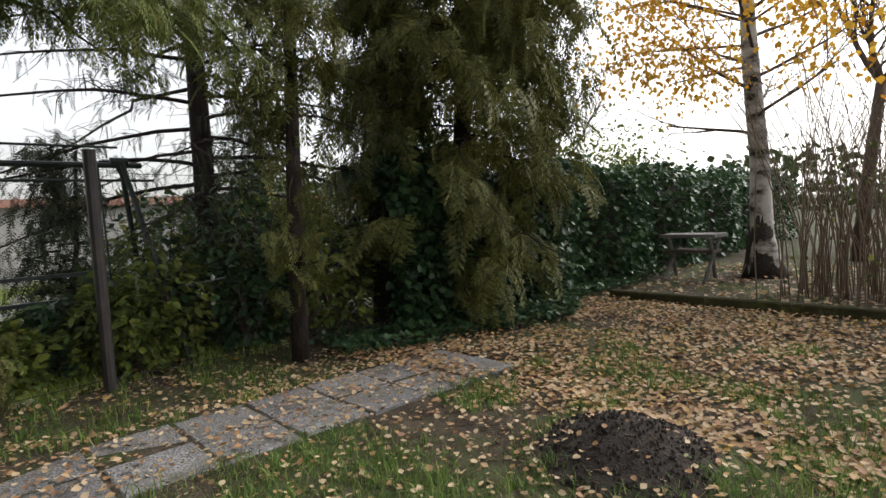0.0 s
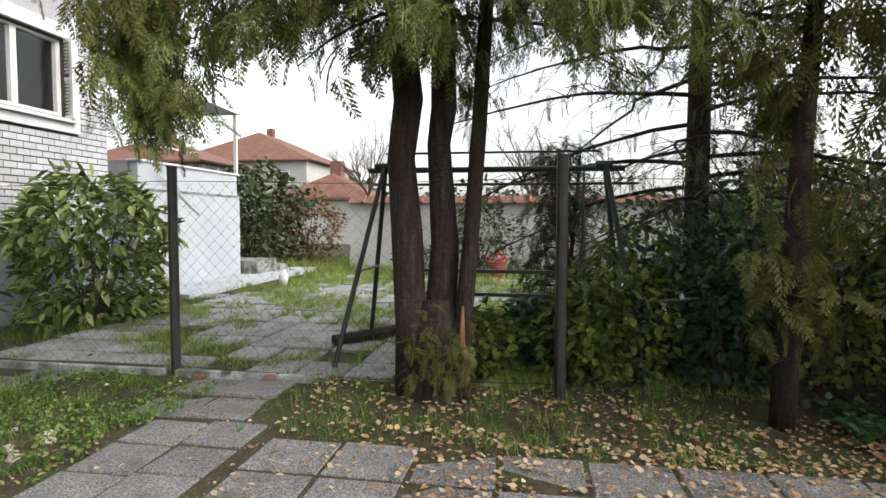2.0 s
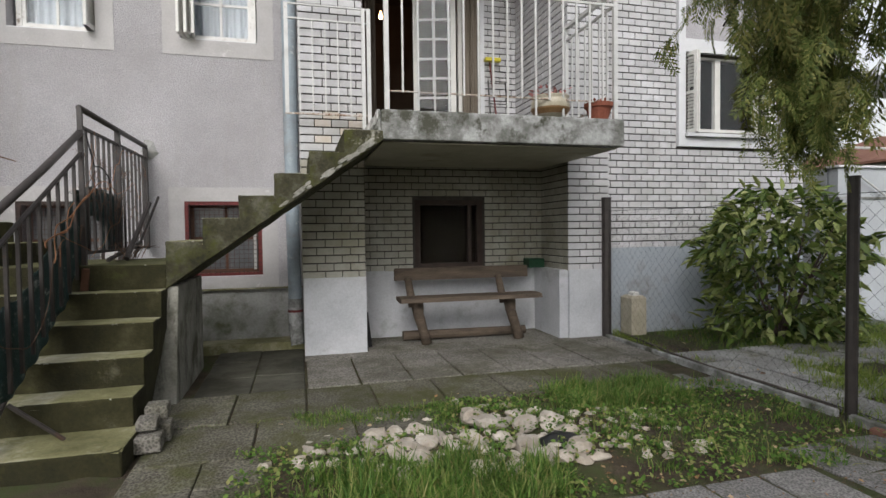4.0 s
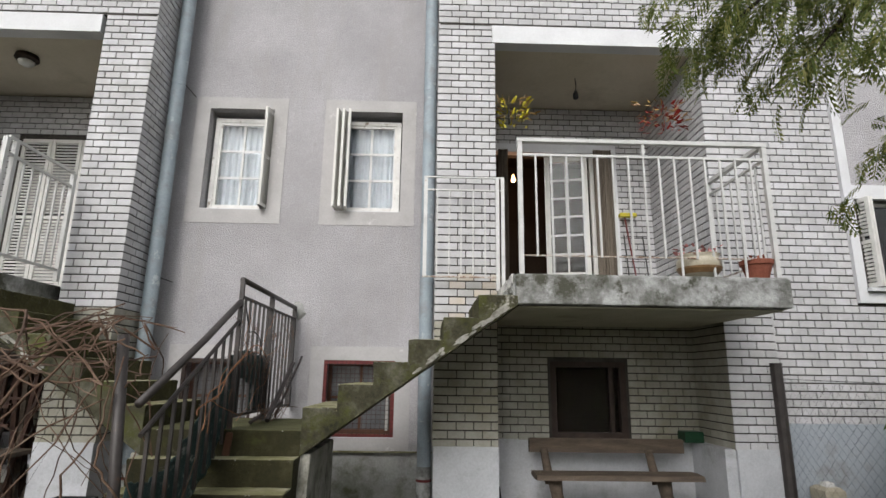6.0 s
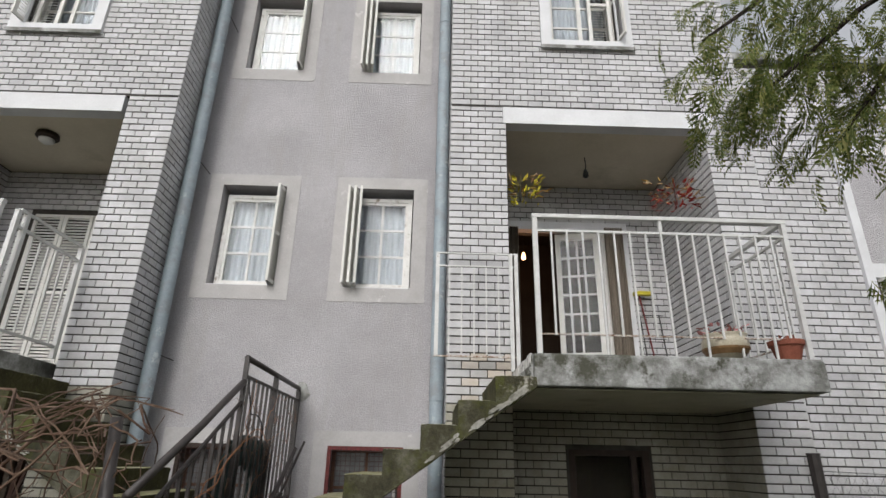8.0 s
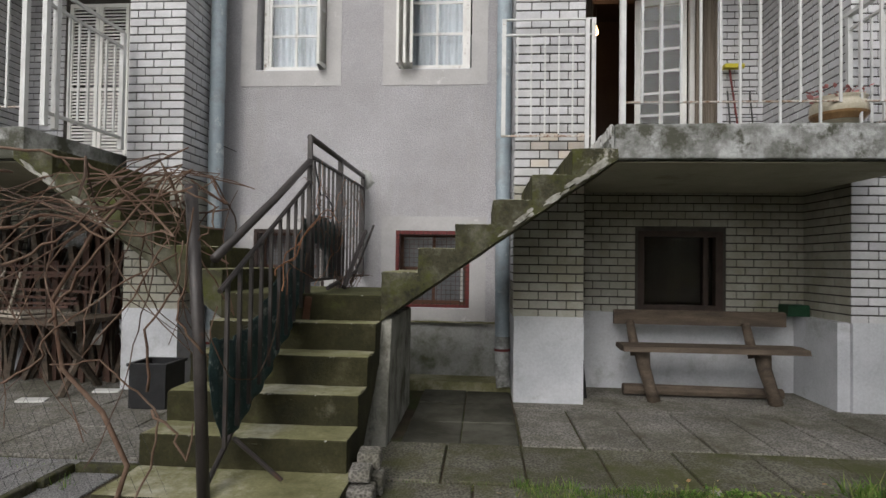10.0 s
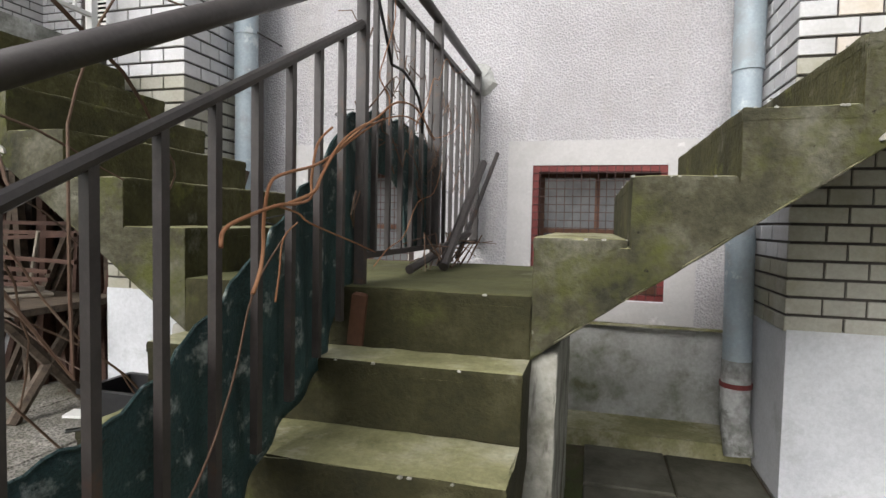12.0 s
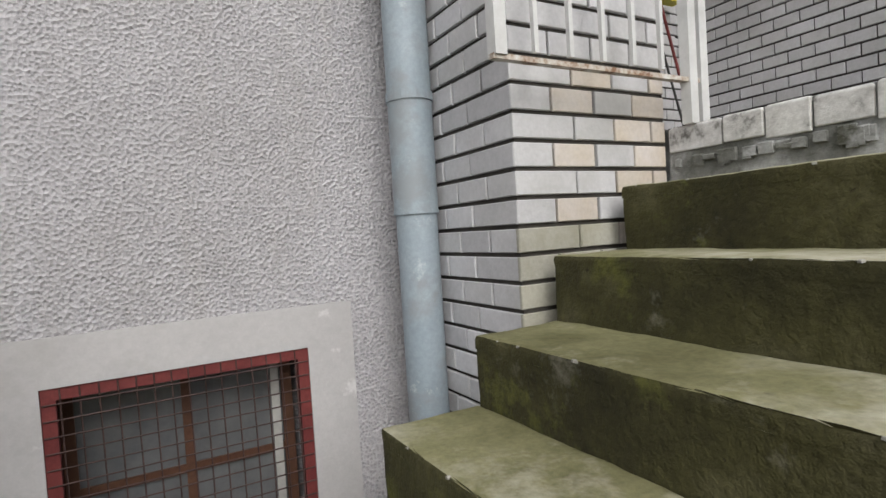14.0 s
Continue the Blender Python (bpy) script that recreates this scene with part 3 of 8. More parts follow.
def strew(V, F, pos, rot, size):
    """Copies of a template (n, 3), (k, c) at the positions, with rotation matrices (m, 3, 3) and sizes (m,)."""
    m, n = len(pos), len(V)
    W = np.einsum("mij,nj->mni", rot, V) * np.asarray(size)[:, None, None] + np.asarray(pos)[:, None, :]
    G = F[None, :, :] + (np.arange(m) * n)[:, None, None]
    return W.reshape(-1, 3), G.reshape(-1, F.shape[1])


def merged(*parts):
    V, F, n = [], [], 0
    for v, f in parts:
        V.append(v), F.append(f + n)
        n += len(v)
    return np.concatenate(V), np.concatenate(F)


def rots(yaw, pitch, roll):
    """Rotation matrices: forward (x) turned by yaw, lifted by pitch, rolled."""
    cy, sy, cp, sp, cr, sr = np.cos(yaw), np.sin(yaw), np.cos(pitch), np.sin(pitch), np.cos(roll), np.sin(roll)
    z, o = np.zeros_like(cy), np.ones_like(cy)
    Y = np.stack([cy, -sy, z, sy, cy, z, z, z, o], 1).reshape(-1, 3, 3)
    P = np.stack([cp, z, -sp, z, o, z, sp, z, cp], 1).reshape(-1, 3, 3)
    R = np.stack([o, z, z, z, cr, -sr, z, sr, cr], 1).reshape(-1, 3, 3)
    return Y @ P @ R


def leaf_shape(w=0.5, fold=0.12):
    """A folded leaf of length 1 along x, of four triangles kept as quads."""
    V = np.array([(0, 0, 0), (0.35, w / 2, fold), (0.7, w * 0.38, fold * 0.8), (1, 0, 0.02), (0.7, -w * 0.38, fold * 0.8), (0.35, -w / 2, fold), (0.5, 0, 0)], float)
    F = np.array([(0, 6, 2, 1), (6, 3, 2, 2), (0, 5, 4, 6), (6, 4, 3, 3)])
    return V, np.array([(0, 6, 1), (6, 2, 1), (6, 3, 2), (0, 5, 6), (5, 4, 6), (4, 3, 6)])


def spray_shape(side=9, droop=0.35, width=0.42, leaflets=3, w=0.022):
    """A flat conifer spray of length 1: a stem, side shoots and leaflets, each a thin pointed quad."""
    rng = np.random.default_rng(4)
    V, F = [], []

    def blade(p, q, wd):
        p, q = np.array(p), np.array(q)
        d = q - p
        s = np.array([-d[1], d[0], 0.0])
        s = s / (np.linalg.norm(s) + 1e-9) * wd
        n = len(V)
        mid = p + d * 0.45
        V.extend([p, mid - s, q, mid + s])
        F.append((n, n + 1, n + 2, n + 3))

    def bend(x, y):
        return (x, y, -droop * (x * x + 0.8 * y * y))
    blade(bend(0, 0), bend(0.55, 0), 0.012)
    blade(bend(0.5, 0), bend(1.0, 0), 0.016)
    for i in range(side):
        x = 0.08 + 0.86 * i / side
        ln = width * (1 - x * 0.75) * (0.8 + 0.4 * rng.random())
        for sg in (-1, 1):
            ex, ey = x + ln * 0.75, sg * ln * 0.8
            blade(bend(x, 0), bend(ex, ey), w)
            for k in range(leaflets):
                u = 0.3 + 0.6 * k / leaflets
                bx, by = x + (ex - x) * u, ey * u
                l2 = ln * 0.42 * (1.15 - u)
                blade(bend(bx, by), bend(bx + l2, by), w * 0.75)
                blade(bend(bx, by), bend(bx + l2 * 0.35, by + sg * l2 * 0.95), w * 0.75)
    return np.array(V), np.array(F)


def rnd(seed):
    return np.random.default_rng(seed)

# ---------- ground ----------
def ground_z(x, y):
    fall = -0.06 * min(max((-y - 1.0) / 3.0, 0), 1) - 0.03 * min(max((-y - 5) / 6, 0), 1)
    bump = 0.035 * noise.noise((x * 0.9, y * 0.9, 0.3)) + 0.02 * noise.noise((x * 3.1, y * 3.1, 1.3))
    hump = 0.17 * math.exp(-(((x - 1.15) / 0.33) ** 2 + ((y + 3.12) / 0.3) ** 2))
    rocks = 0.05 * math.exp(-(((x - 1.9) / 1.0) ** 2 + ((y - 1.5) / 0.45) ** 2))
    if y > 2.15 and x < 4.3:
        return -0.022
    if -0.2 < x < 1.8 and y > 1.55 or -0.2 < x < 0.62 and y > 0.9:
        return -0.03
    if 2.38 < x < 3.28 and -3.7 < y < 0.65 or 1.98 < x < 3.4 and -0.12 < y < 0.7:
        return -0.016 + 0.4 * fall
    if x > 4.3 and y > -3.5:
        return -0.028
    return -0.02 + fall + bump + hump + rocks


g = Build()
STEP = 0.14
xs = [-9 + STEP * i for i in range(int(21 / STEP))]
ys = [-13 + STEP * i for i in range(int(18.2 / STEP))]
far = 600.0
for x in xs:
    for y in ys:
        g.v.append((x, y, ground_z(x, y) if (-8.5 < x < 11.5 and y > -12.5) else -0.05))
ny = len(ys)
for i in range(len(xs) - 1):
    for j in range(ny - 1):
        a = i * ny + j
        g.f.append((a, a + ny, a + ny + 1, a + 1))
xa, xb, ya, yb = xs[0], xs[-1], ys[0], ys[-1]
for rect in (((-far, -far), (far, -far), (far, ya), (-far, ya)), ((-far, yb), (far, yb), (far, far), (-far, far)), ((-far, ya), (xa, ya), (xa, yb), (-far, yb)), ((xb, ya), (far, ya), (far, yb), (xb, yb))):
    g.quad(*[(p[0], p[1], -0.05) for p in rect])
ground = solo("ground", g, M["soil"], "dark garden soil with sparse grass and leaf litter", kind="structure", smooth=True)
del g

# ---------- house: walls, piers, slabs ----------
FRONT, BACK, STUC = 4.08, 4.80, 4.80
COURSE, BRICK, PLINTH, FIRST = 0.0810, 0.169, 0.79, 0.772
LOG_BACK, LOG_CEIL, LINTEL_TOP, FLOOR = 5.62, 5.15, 5.37, 2.285
GAP_H, GAP_V, PROUD = 0.013, 0.009, 0.011
bricks = []          # (centre, length, kind of face, tone)


def lay(u0, u1, z0, z1, at, face, holes=(), shift=0):
    """Bricks in running bond on a face: 'y' looks to -y at y=at; '+x' and '-x' look along x at x=at."""
    row = 0
    z = FIRST + COURSE * math.ceil((z0 - FIRST) / COURSE - 0.3)
    row = round((z - FIRST) / COURSE)
    while z < z1 - 0.03:
        off = 0.034 + (BRICK / 2 if (row + shift) % 2 else 0)
        top = min(z + COURSE, z1)
        stops = sorted({u0, u1, *[q for h in holes if h[2] < (z + top) / 2 < h[3] for q in h[:2] if u0 < q < u1]})
        edges = list(stops)
        u = u0 - off
        while u < u1:
            if all(abs(u - q) > 0.055 for q in stops) and u > u0:
                edges.append(u)
            u += BRICK
        edges.sort()
        for p, q in zip(edges, edges[1:]):
            if not any(h[2] < (z + top) / 2 < h[3] and h[0] < (p + q) / 2 < h[1] for h in holes):
                bricks.append((p, q, z, top, at, face))
        z += COURSE
        row += 1


UP_WIN = (1.91, 3.05, 6.25, 7.85)
WR_IN, WL_IN = (-0.397, 0.385), (-1.975, -1.195)
RIGHT_WIN = (5.33, 6.8, 2.26, 5.05)


def walls():
    st = Build()
    holes = []
    for x0, x1 in (WR_IN, WL_IN):
        holes += [(x0, x1, 3.33, 4.62), (x0, x1, 6.39, 7.65)]
    holes += [(-0.4, 0.39, 0.78, 1.60), (-1.96, -1.17, 0.78, 1.60)]
    st.cells(-2.38, 0.82, 0.645, 9.6, STUC, STUC + 0.3, holes)
    solo("wall_stucco", st, M["stucco"], "light grey roughcast wall with pebbly relief", kind="structure")
    lo = Build().cells(-2.38, 0.82, -0.1, 0.630, STUC + 0.025, STUC + 0.3)
    solo("wall_base", lo, M["old_plinth"], "damp grey rendered wall base with green stains", kind="structure")
    led = Build().box(-2.38, 0.82, STUC - 0.02, STUC + 0.2, 0.630, 0.645).box(-2.38, 0.82, 4.50, STUC + 0.02, -0.1, 0.075)
    solo("trim", led, M["moss_top"], "thin mossy concrete ledge at the foot of the wall", kind="structure")

    # right unit
    def unit(sx):
        flip = (lambda b: b) if sx > 0 else (lambda b: b.mirror())
        side = "wall_right" if sx > 0 else "wall_left"
        p1, p2 = (0.82, 1.45) if sx > 0 else (0.81, 1.37), (3.77, 4.27)
        up = Build()
        up.cells(p1[0], p1[1], PLINTH, LINTEL_TOP, FRONT, BACK)
        up.cells(p2[0], p2[1], PLINTH, LINTEL_TOP, FRONT, BACK + 0.9)
        up.cells(p1[0], p2[1], LINTEL_TOP, 9.6, FRONT, FRONT + 0.3, [(UP_WIN[0] + 0.13, UP_WIN[1] - 0.18, UP_WIN[2] + 0.12, UP_WIN[3] - 0.1)])
        up.box(p1[0], p1[0] + 0.25, FRONT + 0.3, BACK, LINTEL_TOP, 9.6)
        up.box(p2[1] - 0.3, p2[1], FRONT + 0.3, 8.4, LINTEL_TOP, 9.6)
        up.box(p1[1] - 0.25, p2[0], BACK, BACK + 0.25, 1.62, 2.03).box(p1[1] - 0.25, 2.13, BACK, BACK + 0.25, PLINTH, 1.62).box(2.975, p2[0], BACK, BACK + 0.25, PLINTH, 1.62)
        up.box(1.15, 1.45, BACK, LOG_BACK, FLOOR, LOG_CEIL)
        up.cells(1.15, p2[1] + 0.3, FLOOR, LOG_CEIL, LOG_BACK, LOG_BACK + 0.25, [(1.62, 3.20, FLOOR, 4.50)])
        solo(side, flip(up), M["mortar"], "brick wall backing with dark recessed joints", kind="structure")
        for q0, q1, q2, q3 in ((p1[0], p1[1], FRONT - 0.012, BACK), (p2[0], p2[1], FRONT - 0.012, BACK + 0.2), (p1[1], p2[0], BACK - 0.012, BACK + 0.25)):
            solo(side + "_plinth", flip(Build().box(q0, q1, q2, q3, -0.1, PLINTH - 0.004)), M["plinth"], "whitewashed rendered wall base with flaking patches", kind="structure")
        li = Build().box(1.415, 3.87, FRONT - 0.013, FRONT + 0.15, LOG_CEIL + 0.0, LINTEL_TOP)
        solo(side + "_lintel", flip(li), M["lintel"], "white painted concrete lintel over the loggia", kind="structure")
        ce = Build().box(1.2, 4.2, FRONT + 0.151, LOG_BACK + 0.1, LOG_CEIL + 0.01, LOG_CEIL + 0.2)
        solo("ceiling", flip(ce), M["ceiling"], "dull cream loggia ceiling", kind="structure")
        # bricks on this unit
        n = len(bricks)
        lay(p1[0], p1[1], PLINTH, LINTEL_TOP, FRONT, "y", [(1.415, 3.87, LOG_CEIL, LINTEL_TOP)], shift=1)
        lay(p2[0], p2[1], PLINTH, LINTEL_TOP, FRONT, "y", [(1.415, 3.87, LOG_CEIL, LINTEL_TOP)])
        lay(p1[0], p2[1], LINTEL_TOP, 9.5, FRONT, "y", [UP_WIN])
        lay(FRONT, BACK - 0.11, PLINTH, 9.5, p1[0], "-x")
        lay(p1[1], p2[0], PLINTH, 2.03, BACK, "y", [(2.10, 3.0, 0.78, 1.64)])
        lay(FRONT, BACK, PLINTH, 2.03, p2[0], "-x", shift=1)
        lay(FRONT, LOG_BACK, FLOOR, LOG_CEIL, p2[0], "-x", shift=1)
        lay(1.45, p2[0], FLOOR, LOG_CEIL, LOG_BACK, "y", [(1.55, 3.28, FLOOR, 4.6)])
        if sx < 0:
            for i in range(n, len(bricks)):
                a, b, z0, z1, at, face = bricks[i]
                bricks[i] = (2 * MIRROR - b, 2 * MIRROR - a, z0, z1, at, "y") if face == "y" else (a, b, z0, z1, 2 * MIRROR - at, "+x")
    unit(1)
    unit(-1)

    # lower section on the far side of the right unit
    rs = Build().cells(4.27, 7.3, 1.03, 6.27, 4.25, 4.5, [(5.5, 6.62, 2.45, 3.40)])
    rs.box(7.05, 7.3, 4.5, 8.4, -0.1, 6.27)
    solo("wall_side", rs, M["mortar"], "brick wall backing with dark recessed joints", kind="structure")
    lay(4.27, 7.3, 1.03, 6.2, 4.25, "y", [RIGHT_WIN])
    solo("wall_side_plinth", Build().box(4.27, 7.3, 4.24, 4.5, -0.1, 1.026), M["plinth_blue"], "pale blue rendered wall base", kind="structure")
    solo("roof_side", Build().box(4.275, 7.4, 4.17, 8.6, 6.28, 6.38), M["old_conc"], "flat concrete roof edge", kind="structure")
    # Roof slab and back walls: unseen shell, added to keep the rooms dark.
    solo("roof", Build().box(-8.3, 4.4, 3.8, 8.7, 9.6, 9.8), M["old_conc"], "concrete eaves slab", kind="structure")
    back_ = Build().box(-8.0, 7.3, 8.4, 8.6, -0.1, 9.6).box(-8.0, -7.7, 4.3, 8.4, -0.1, 9.6)
    back_.box(-5.84 - 2.1, -5.84, 4.3, 4.5, -0.1, 9.6)
    solo("wall_back", back_, M["stucco"], "grey rendered wall", kind="structure")
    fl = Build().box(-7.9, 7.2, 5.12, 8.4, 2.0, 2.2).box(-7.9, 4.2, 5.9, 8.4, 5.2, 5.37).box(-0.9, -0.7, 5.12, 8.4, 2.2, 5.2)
    solo("floor", fl, M["room_gloom"], "room floor seen through the windows, gloom put in its colour", kind="structure")


walls()


def balcony(sx):
    b = Build()
    prof = [(2.985, 2.03), (2.985, 2.26), (3.0, FLOOR), (5.7, FLOOR), (5.7, 2.03)]
    x1 = 3.785
    b.prism(prof, 1.47 if sx > 0 else 1.365 + 0.1, x1, "x")
    b.box(x1 - 0.02, 4.2, FRONT + 0.72, 5.7, 2.04, FLOOR - 0.003).box(1.2, 1.47, FRONT + 0.72, 5.7, 2.04, FLOOR - 0.003)
    if sx < 0:
        b = b.mirror()
    ob = solo("balcony_slab", b, M["old_conc"], "weathered concrete balcony slab with peeling patches and dark stains", "balcony", kind="structure", recalc=True)
    roughen(ob, 0.014, 0.07, 0.005)
    so = Build().box(1.49, x1 - 0.05, 3.06, 4.78, 2.012, 2.022)
    so = so if sx > 0 else so.mirror()
    solo("ceiling", so, M["soffit"], "pale smooth underside of the balcony slab", kind="structure")
    return ob


balcony(1)
balcony(-1)

# ---------- stairs ----------
TREADS = [(1.70, 0.11), (1.965, 0.29), (2.225, 0.47), (2.48, 0.655), (2.73, 0.84), (2.90, 1.025)]
UPX = [-0.195, 0.065, 0.332, 0.60, 0.872, 1.152, 1.47]
UPZ = [1.195, 1.37, 1.545, 1.72, 1.90, 2.085]


def stairs():
    st = thing("staircase", (MIRROR, 2.9, 0), "double flight of mossy concrete steps with crumbling edges", "stairs")
    low = [(1.965, -0.1)]
    for i, (y, z) in enumerate(TREADS[1:]):
        low += [(y, z - 0.018)]
        low.append((TREADS[i + 2][0] if i < 4 else 4.05, z - 0.018))
    low += [(4.05, 0.78), (3.05, 0.70), (2.15, -0.1)]
    # Lower flight: pale upward faces, the darkest tone on all others.
    lower = (M["moss_top"], M["moss_dark"], M["moss_dark"])
    roughen(part("lower_flight", Build().prism(low, -1.375, -0.195, "x"), M["moss_dark"], st, recalc=True), 0.006)
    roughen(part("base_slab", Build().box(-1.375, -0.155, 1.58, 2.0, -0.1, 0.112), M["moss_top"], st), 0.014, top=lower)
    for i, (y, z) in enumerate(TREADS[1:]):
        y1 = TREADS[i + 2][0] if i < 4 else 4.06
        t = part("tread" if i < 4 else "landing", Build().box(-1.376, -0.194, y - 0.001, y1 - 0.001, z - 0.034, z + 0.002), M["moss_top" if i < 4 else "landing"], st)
        roughen(t, 0.012, top=lower if i < 4 else (M["landing"], M["moss_dark"], M["moss_dark"]), crown=True)
    for sx in (1, -1):
        lo = lambda x: 0.86 + 0.70 * (x + 0.17)
        prof = [(UPX[0], lo(UPX[0])), (UPX[-1], lo(UPX[-1]))]
        for i in reversed(range(6)):
            prof += [(UPX[i + 1], UPZ[i] - 0.018), (UPX[i], UPZ[i] - 0.018)]
        b = Build().prism(prof, 2.90, 4.0, "y")
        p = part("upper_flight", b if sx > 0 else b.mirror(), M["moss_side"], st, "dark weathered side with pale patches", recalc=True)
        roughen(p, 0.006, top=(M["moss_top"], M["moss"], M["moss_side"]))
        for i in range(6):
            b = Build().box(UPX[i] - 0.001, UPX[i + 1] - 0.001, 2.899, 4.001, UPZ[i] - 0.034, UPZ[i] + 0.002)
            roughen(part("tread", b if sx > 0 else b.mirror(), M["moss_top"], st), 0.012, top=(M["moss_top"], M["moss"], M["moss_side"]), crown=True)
        rb = random.Random(90 + sx)
        sp = Build()
        for i in range(26):
            x_ = rb.uniform(0.62, 1.38)
            q, w_, up = rb.uniform(0.02, 0.065), rb.uniform(0.006, 0.016), rb.uniform(0.0, 0.05)
            ring = []
            for j_ in range(9):
                a_, f_ = 0.698 * j_, 1 + rb.uniform(-0.14, 0.14)
                du, dv = q * f_ * math.cos(a_), w_ * f_ * math.sin(a_)
                ring.append((x_ + 0.82 * du - 0.57 * dv, lo(x_) + 0.022 + up + 0.57 * du + 0.82 * dv))
            sp.prism(ring, 2.8905 - 0.0003 * i % 0.003, 2.903, "y")
        part("broken_edge", sp if sx > 0 else sp.mirror(), M["spall"], st, "pale spalled concrete along the lower edge", kind="stuff", recalc=True)
        # the support wall under the landing
        w = Build().prism([(2.74, -0.1), (2.93, 0.855), (3.98, 0.855), (3.98, -0.1)], -0.285, -0.118, "x")
        roughen(part("support_wall", w if sx > 0 else w.mirror(), M["support"], st, "streaked grey rendered support wall under the landing", recalc=True), 0.010)
    chips = Build()
    rc = random.Random(33)
    for i in range(6):
        for k in range(9):
            q = rc.uniform(0.002, 0.0055)
            if k < 5:
                cx, cy = UPX[i], rc.uniform(2.92, 3.98)
            else:
                cx, cy = rc.uniform(UPX[i], UPX[i + 1]), 2.902
            chips.box(cx - q, cx + q, cy - q, cy + q, UPZ[i] - q * 0.9, UPZ[i] + q * 0.35, turn=rc.uniform(-30, 30), tilt=rc.uniform(-20, 20), c=q * 0.4)
    for i, (y, z) in enumerate(TREADS[1:]):
        for k in range(5):
            q = rc.uniform(0.002, 0.0055)
            cx = rc.uniform(-1.33, -0.22)
            chips.box(cx - q, cx + q, y - 0.006 - q, y - 0.006 + q, z - q, z + q * 0.3, turn=rc.uniform(-30, 30), c=q * 0.4)
    part("grit", chips, M["spall"], st, "pale chips and grit along the crumbling edges", kind="stuff")
    e = Build()
    e.prism([(2.1, -0.1), (2.95, 0.5), (2.95, 0.6), (2.0, -0.05)], -1.36, -0.21, "x")
    part("flight_underside", e, M["under"], st, recalc=True)


stairs()
def threshold():
    r = random.Random(71)
    t = thing("threshold_ledge", (1.46, 3.5, 2.18), "flaking white-painted brick edging at the head of the steps", "ledge")
    y = 3.03
    while y < 4.0:
        w = r.uniform(0.11, 0.20)
        e = min(y + w, 4.06)
        p = Build().box(1.440 + r.uniform(-0.003, 0.003), 1.468, y + 0.003, e - 0.003, 2.196 + r.uniform(-0.006, 0.006), FLOOR + r.uniform(-0.008, 0.004), c=0.006)
        worn(part("brick", p, M["flaking"], t), 0.004)
        y = e
    m_ = Build().box(1.450, 1.467, 3.03, 4.06, 2.10, 2.28)
    part("mortar_bed", m_, M["old_conc"], t, "rough crumbling mortar under the bricks")
    b = Build()
    for i in range(46):
        yy, q = r.uniform(3.05, 4.04), r.uniform(0.008, 0.022)
        b.box(1.443 - q * 0.4, 1.455, yy - q, yy + q, 2.155 + r.uniform(-0.02, 0.02) - q * 0.6, 2.16 + r.uniform(0, 0.02) + q * 0.6, tilt=r.uniform(-15, 15), c=0.003)
    part("rubble", b, M["old_conc"], t, "broken bits of old mortar", kind="stuff")


threshold()


# ---------- windows ----------
def louvre(x0, x1, y, z0, z1, up="y"):
    """A louvred leaf in the plane x, z at y, 26 mm thick."""
    fr, sl = Build(), []
    s = 0.045
    for a in ((x0, x0 + s, z0, z1), (x1 - s, x1, z0, z1), (x0 + s, x1 - s, z0, z0 + s), (x0 + s, x1 - s, z1 - s, z1), (x0 + s, x1 - s, (z0 + z1) / 2 - 0.02, (z0 + z1) / 2 + 0.02)):
        fr.box(a[0], a[1], y, y + 0.028, a[2], a[3])
    z = z0 + s + 0.015
    while z < z1 - s - 0.01:
        if abs(z - (z0 + z1) / 2) > 0.03:
            sl.append(Build().quad((x0 + s, y + 0.002, z), (x1 - s, y + 0.002, z), (x1 - s, y + 0.026, z + 0.028), (x0 + s, y + 0.026, z + 0.028)).quad((x0 + s, y + 0.002, z + 0.006), (x0 + s, y + 0.026, z + 0.034), (x1 - s, y + 0.026, z + 0.034), (x1 - s, y + 0.002, z + 0.006)))
        z += 0.042
    return fr, sl


def turned(b, px, py, deg):
    """The same turned about an upright line."""
    c, s = math.cos(radians(deg)), math.sin(radians(deg))
    o = Build()
    o.v = [(px + (x - px) * c - (y - py) * s, py + (x - px) * s + (y - py) * c, z) for x, y, z in b.v]
    o.f = list(b.f)
    return o


def shutters(parent, px, py, z0, z1, width, angles):
    for k, a in enumerate(angles):
        ox = px + 0.034 * k
        fr, sl = louvre(ox, ox + width, py, z0, z1)
        leaf = part("shutter_leaf", turned(fr, ox, py, a), M["white_wood"], parent, "white folded louvred shutter leaf")
        for s in sl:
            part("slat", turned(s, ox, py, a), M["white_wood"], leaf)


